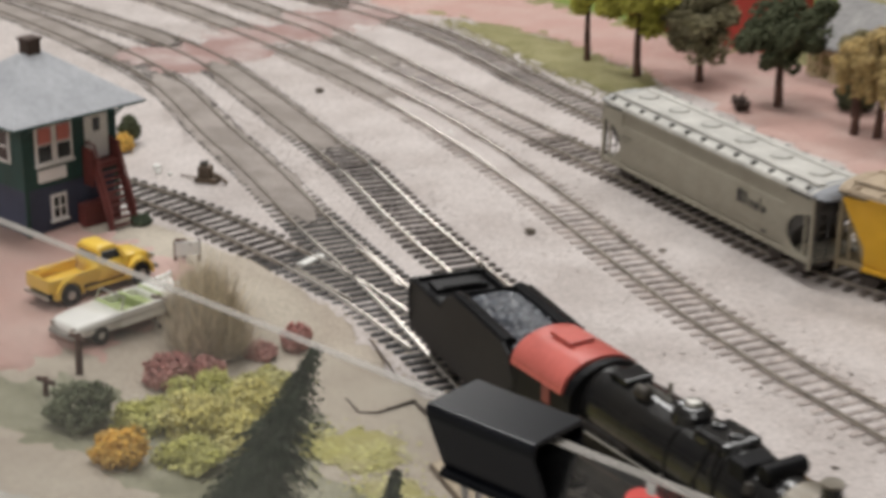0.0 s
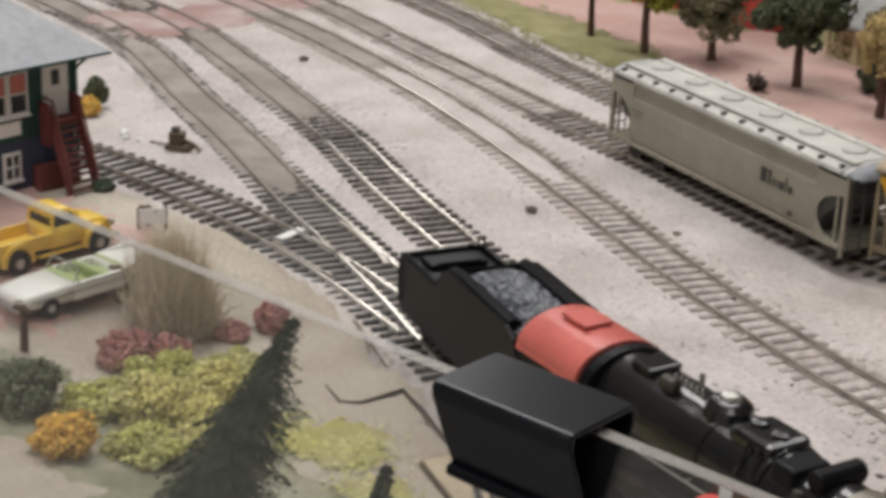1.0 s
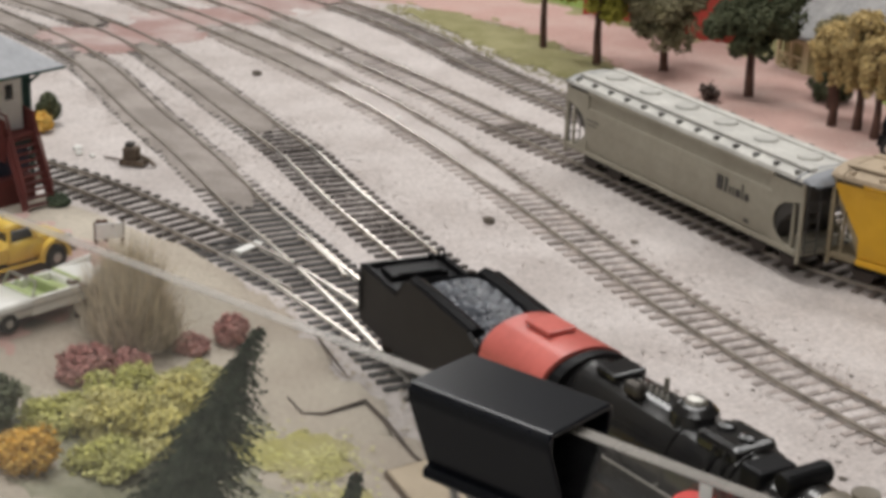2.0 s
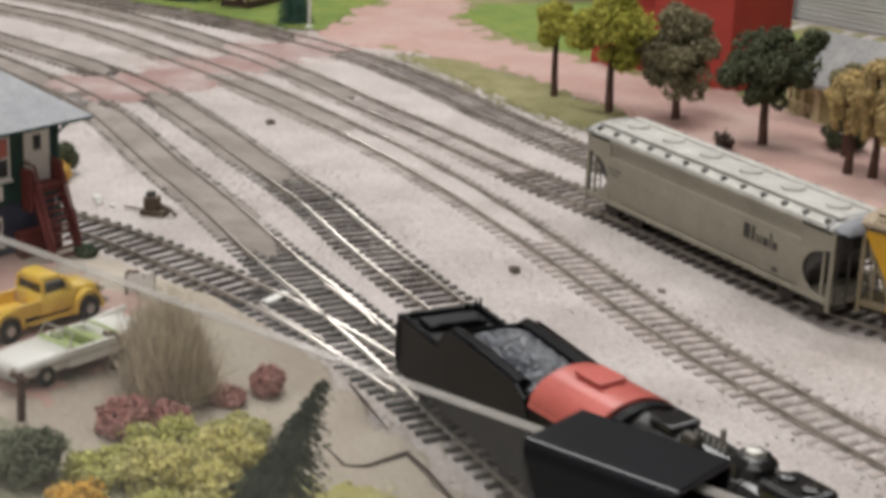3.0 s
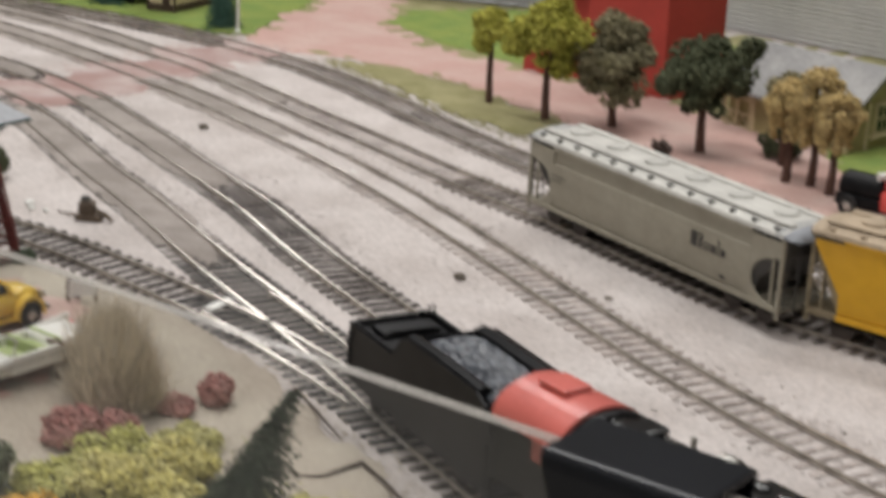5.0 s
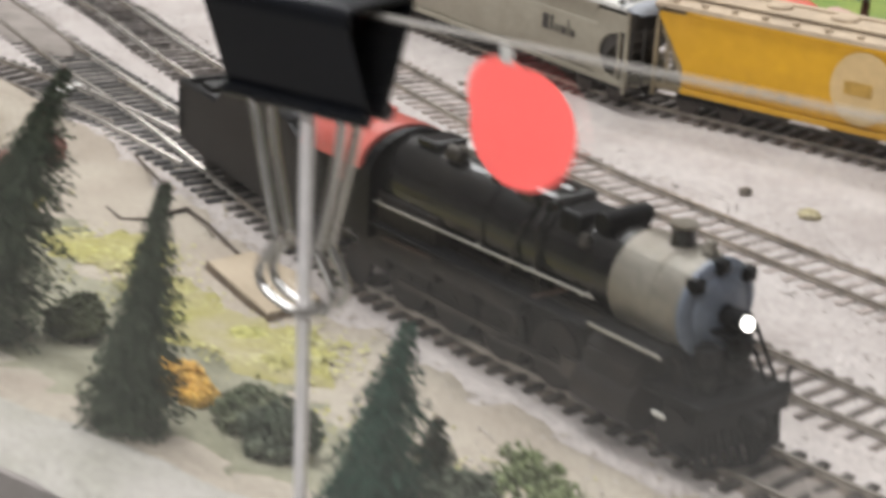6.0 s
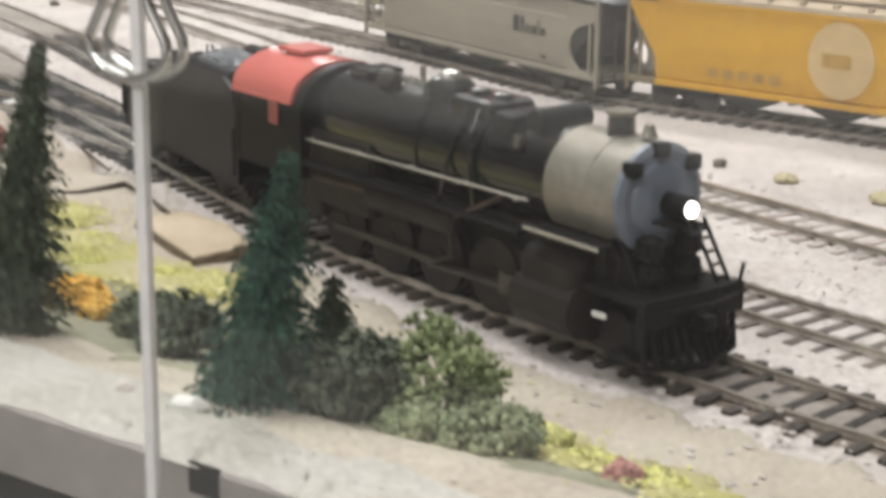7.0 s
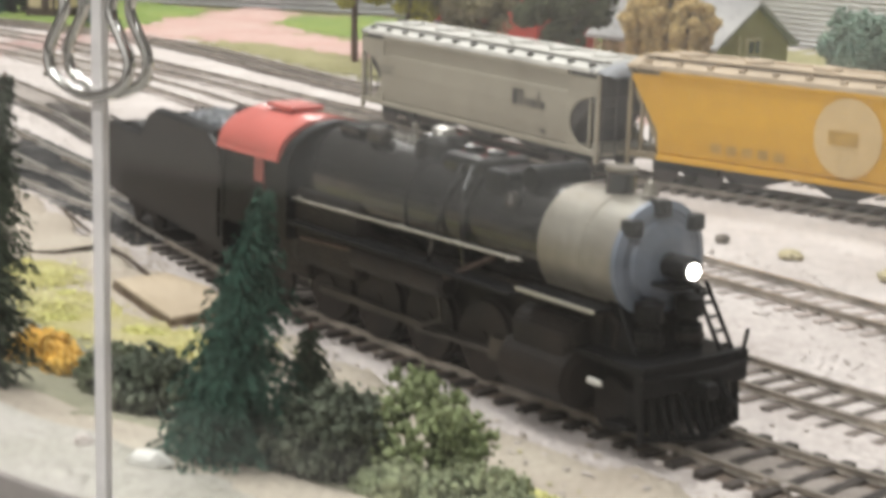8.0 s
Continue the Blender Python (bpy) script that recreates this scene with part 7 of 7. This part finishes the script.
def arch(x, y, z, r0, r1, w):
    """A half-round mudguard over a wheel."""
    angles = [radians(-8 + 196 * k / 14) for k in range(15)]
    ring = [(r1 * math.cos(a), r1 * math.sin(a)) for a in angles] + [(r0 * math.cos(a), r0 * math.sin(a)) for a in angles[::-1]]
    return moved(extrude_profile(ring, w, "Y"), x, y, z)


def road_wheel(parent, x, y, r):
    s = -1 if y < 0 else 1
    tyre = part("wheel", moved(lathe([(r * 0.6, -0.12), (r * 0.95, -0.12), (r, -0.07), (r, 0.07), (r * 0.95, 0.12), (r * 0.6, 0.12)], 20, "Y"), x, y, r), TYRE, parent, "black tyre")
    part("rim", moved(lathe([(0.02, 0.14 * s), (r * 0.35, 0.13 * s), (r * 0.58, 0.09 * s), (r * 0.6, 0.0)], 16, "Y"), x, y, r), HANDRAIL, tyre, "pale metal rim")


def pickup():
    p = thing("pickup_truck", -32.1, 15.5, GROUND_Z + 1.83, 88, "bright yellow vintage toy pickup truck parked on the dirt patch", "truck")
    part("hood", loft([rounded(1.1, 0.78, 0.7, 1.42), rounded(1.6, 0.72, 0.7, 1.4), rounded(2.3, 0.6, 0.7, 1.3), rounded(2.65, 0.5, 0.65, 1.1)]), PICKUP, p, smooth=True)
    part("cab", loft([rounded(-0.4, 0.86, 0.55, 1.42, 0.25), rounded(1.15, 0.88, 0.55, 1.42, 0.25)]), PICKUP, p, smooth=True)
    part("cab_roof", loft([rounded(-0.34, 0.62, 1.76, 1.96, 0.09), rounded(-0.17, 0.7, 1.76, 2.08, 0.14), rounded(0.5, 0.7, 1.76, 2.06, 0.14), rounded(0.8, 0.62, 1.76, 1.9, 0.06)]), PICKUP, p, smooth=True)
    for y in (-0.74, 0.74):
        for x, dx in ((-0.32, 0.05), (1.02, -0.28)):
            part("roof_pillar", tube([(x, y * 1.05, 1.38), (x + dx, y * 0.95, 1.88)], 0.09, 6), PICKUP, p)
    part("window_glass", loft([rounded(-0.3, 0.74, 1.36, 1.82, 0.1), rounded(0.86, 0.7, 1.36, 1.82, 0.1)]), PANE, p)
    bed = part("bed_floor", box(-3.0, -0.8, 0.7, -0.45, 0.8, 0.82), PICKUP, p)
    for y in (-0.8, 0.8):
        part("bed_side", box(-3.0, y - 0.06, 0.7, -0.45, y + 0.06, 1.26, 0.03), PICKUP, bed)
        for x in (-2.05, 1.75):
            part("fender", arch(x, y * 1.05, 0.5, 0.56, 0.72, 0.36), PICKUP, p)
            road_wheel(p, x, y * 1.16, 0.48)
        part("running_board", box(-1.1, y * 1.02 - 0.12, 0.42, 1.2, y * 1.02 + 0.12, 0.5, 0.02), PICKUP, p)
        part("headlight", moved(lathe([(0.05, 0.0), (0.16, 0.02), (0.14, 0.2)], 12, "X"), 2.45, y * 0.85, 1.05), HANDRAIL, p)
    part("tailgate", box(-3.06, -0.8, 0.7, -2.98, 0.8, 1.3, 0.02), PICKUP, p)
    part("front_bumper", box(2.75, -0.85, 0.45, 2.85, 0.85, 0.62, 0.03), HANDRAIL, p)
    part("rear_bumper", box(-3.2, -0.85, 0.45, -3.1, 0.85, 0.6, 0.03), HANDRAIL, p)
    part("grille", box(2.6, -0.4, 0.7, 2.7, 0.4, 1.05, 0.02), HANDRAIL, p)
    part("chassis", box(-3.0, -0.6, 0.35, 2.6, 0.6, 0.6), BLACK, p)
    p.scale = (0.87, 0.94, 0.94)


pickup()


def convertible():
    c = thing("convertible_car", -28.9, 14.4, GROUND_Z + 0.22 + rise(-28.9, 14.4), -91, "white open toy convertible with pale green seats", "car")
    part("hood", loft([rounded(0.75, 0.95, 0.35, 1.05), rounded(1.8, 0.95, 0.35, 1.02), rounded(2.7, 0.88, 0.4, 0.95), rounded(2.95, 0.8, 0.45, 0.85)]), CREAM, c, smooth=True)
    part("trunk_deck", loft([rounded(-3.0, 0.82, 0.45, 0.9), rounded(-2.8, 0.9, 0.38, 1.0), rounded(-1.5, 0.95, 0.35, 1.05), rounded(-1.2, 0.95, 0.35, 1.05)]), CREAM, c, smooth=True)
    part("floor_pan", box(-1.3, -0.9, 0.35, 0.85, 0.9, 0.5), CREAM, c)
    for y in (-0.9, 0.9):
        part("door", box(-1.3, y - 0.06, 0.38, 0.85, y + 0.06, 1.02, 0.04), CREAM, c)
        part("tail_fin", loft([rounded(-3.05, 0.05, 0.85, 1.22, 0.03), rounded(-1.4, 0.05, 0.95, 1.08, 0.03)]), CREAM, c).location.y = y * 0.93 * CM
        part("side_trim", box(-2.8, y * 1.06 - 0.015, 0.68, 2.6, y * 1.06 + 0.015, 0.74), HANDRAIL, c)
        part("headlight", moved(lathe([(0.05, 0.0), (0.13, 0.02), (0.12, 0.15)], 12, "X"), 2.85, y * 0.72, 0.78), HANDRAIL, c)
        part("tail_light", tube([(-3.02, y * 0.8, 0.85), (-3.12, y * 0.8, 0.85)], 0.08, 8), TOYRED, c)
        for x in (-1.9, 1.85):
            road_wheel(c, x, y * 0.98, 0.36)
    for x in (-1.0, 0.0):
        seat = part("seat", box(x - 0.3, -0.8, 0.5, x + 0.35, 0.8, 0.72, 0.06), MINT, c, "pale green bench seat")
        part("seat_back", box(x - 0.42, -0.8, 0.6, x - 0.25, 0.8, 1.12, 0.05), MINT, seat)
    part("dashboard", box(0.55, -0.85, 0.7, 0.85, 0.85, 1.08, 0.05), MINT, c)
    part("windscreen_frame", tube([(0.8, -0.85, 1.0), (0.55, -0.78, 1.5), (0.55, 0.78, 1.5), (0.8, 0.85, 1.0)], 0.045, 6), HANDRAIL, c)
    part("steering_wheel", tube([(0.4 , -0.45 + 0.2 * math.cos(a), 1.0 + 0.2 * math.sin(a)) for a in [math.tau * k / 10 for k in range(11)]], 0.03, 5), MINT, c)
    part("front_bumper", tube([(2.7, -0.92, 0.5), (3.05, -0.75, 0.5), (3.1, 0, 0.5), (3.05, 0.75, 0.5), (2.7, 0.92, 0.5)], 0.09, 6), HANDRAIL, c)
    part("rear_bumper", tube([(-2.8, -0.92, 0.5), (-3.1, -0.7, 0.5), (-3.1, 0.7, 0.5), (-2.8, 0.92, 0.5)], 0.09, 6), HANDRAIL, c)
    part("chassis", box(-2.6, -0.7, 0.25, 2.6, 0.7, 0.4), BLACK, c)
    c.scale = (0.95, 0.95, 0.95)


convertible()


def tank_truck():
    t = thing("tank_truck", -16.6, 57.4, GROUND_Z + 0.25, -6, "red toy truck with a black tank body on the far road", "truck")
    part("tank", moved(lathe([(0.3, -3.0), (0.62, -2.95), (0.7, -2.8), (0.7, -0.9), (0.62, -0.75), (0.3, -0.7)], 24, "X"), 0, 0, 1.35), BLACK, t, "black tank body", smooth=False)
    part("tank_saddle", box(-3.0, -0.75, 0.55, -0.7, 0.75, 1.0, 0.05), BLACK, t)
    part("white_roll", tube([(-1.0, -0.5, 2.1), (-0.35, 0.5, 2.2)], 0.2, 10), WHITE, t, "white roll lying on top")
    part("cab", loft([rounded(-0.55, 0.85, 0.5, 1.5), rounded(1.0, 0.85, 0.5, 1.5)]), TOYRED, t, smooth=True)
    part("cab_roof", loft([rounded(-0.45, 0.7, 1.45, 1.98, 0.22), rounded(0.75, 0.68, 1.45, 1.94, 0.22)]), TOYRED, t, smooth=True)
    part("hood", loft([rounded(0.9, 0.75, 0.5, 1.4), rounded(2.4, 0.65, 0.5, 1.28), rounded(2.95, 0.5, 0.5, 1.05)]), TOYRED, t, smooth=True)
    part("window_glass", loft([rounded(-0.25, 0.72, 1.55, 1.8, 0.1), rounded(0.8, 0.7, 1.55, 1.8, 0.1)]), PANE, t)
    part("chassis", box(-3.1, -0.6, 0.4, 2.6, 0.6, 0.65), BLACK, t)
    for y in (-0.85, 0.85):
        for x in (-2.2, 1.7):
            road_wheel(t, x, y * 1.05, 0.5)
        part("fender", arch(1.7, y, 0.52, 0.58, 0.74, 0.36), TOYRED, t)


tank_truck()

# ---- lettering and emblem on the hopper cars ----
LETTER = mat("dark_grey_lettering_paint", (0.05, 0.045, 0.04), 0.7, var=0.1, scale=80)
PALE = mat("pale_cream_emblem_paint", (0.62, 0.45, 0.22), 0.7, var=0.08, scale=50)
FADED = mat("faded_tan_streaks", (0.52, 0.32, 0.07), 0.7, var=0.2, scale=60)


def bars(car, rows, y, material, label):
    """Plain bars that stand for painted marks."""
    for x0, z0, x1, z1 in rows:
        part("painted_mark", box(x0, y - 0.012, z0, x1, y, z1), material, car, label)


# side face of a car lies at y = -1.6; the marks sit on its right half
# the maker's word stands as plain blocks: tall and short ones in a row
bars(hop, [(3.1, 2.14, 3.5, 2.76), (3.62, 2.14, 3.8, 2.76), (3.94, 2.14, 4.06, 2.46), (4.16, 2.14, 4.26, 2.48), (4.36, 2.14, 4.64, 2.46), (4.74, 2.14, 4.84, 2.76), (4.94, 2.14, 5.2, 2.44)], -1.606, LETTER, "dark grey painted block")
bars(hop, [(5.0, 1.28, 5.3, 1.42), (-6.6, 2.5, -5.6, 2.55), (-6.6, 2.3, -5.8, 2.34)], -1.606, LETTER, "small dark painted mark")
emb = part("emblem", moved(lathe([(1.25, 0.0), (1.25, 0.012), (1.23, 0.02)], 40, "Y"), 0.4, -1.63, 2.4), PALE, yel, "pale cream round emblem")
part("emblem_mark", box(-0.3, -1.66, 2.15, 0.8, -1.63, 2.6, 0.005), FADED, emb, "faded mark on the emblem")
bars(yel, [(-4.8 + 0.62 * k, 1.35, -4.8 + 0.62 * k + 0.42, 1.65) for k in range(5)], -1.6, FADED, "faded painted mark")
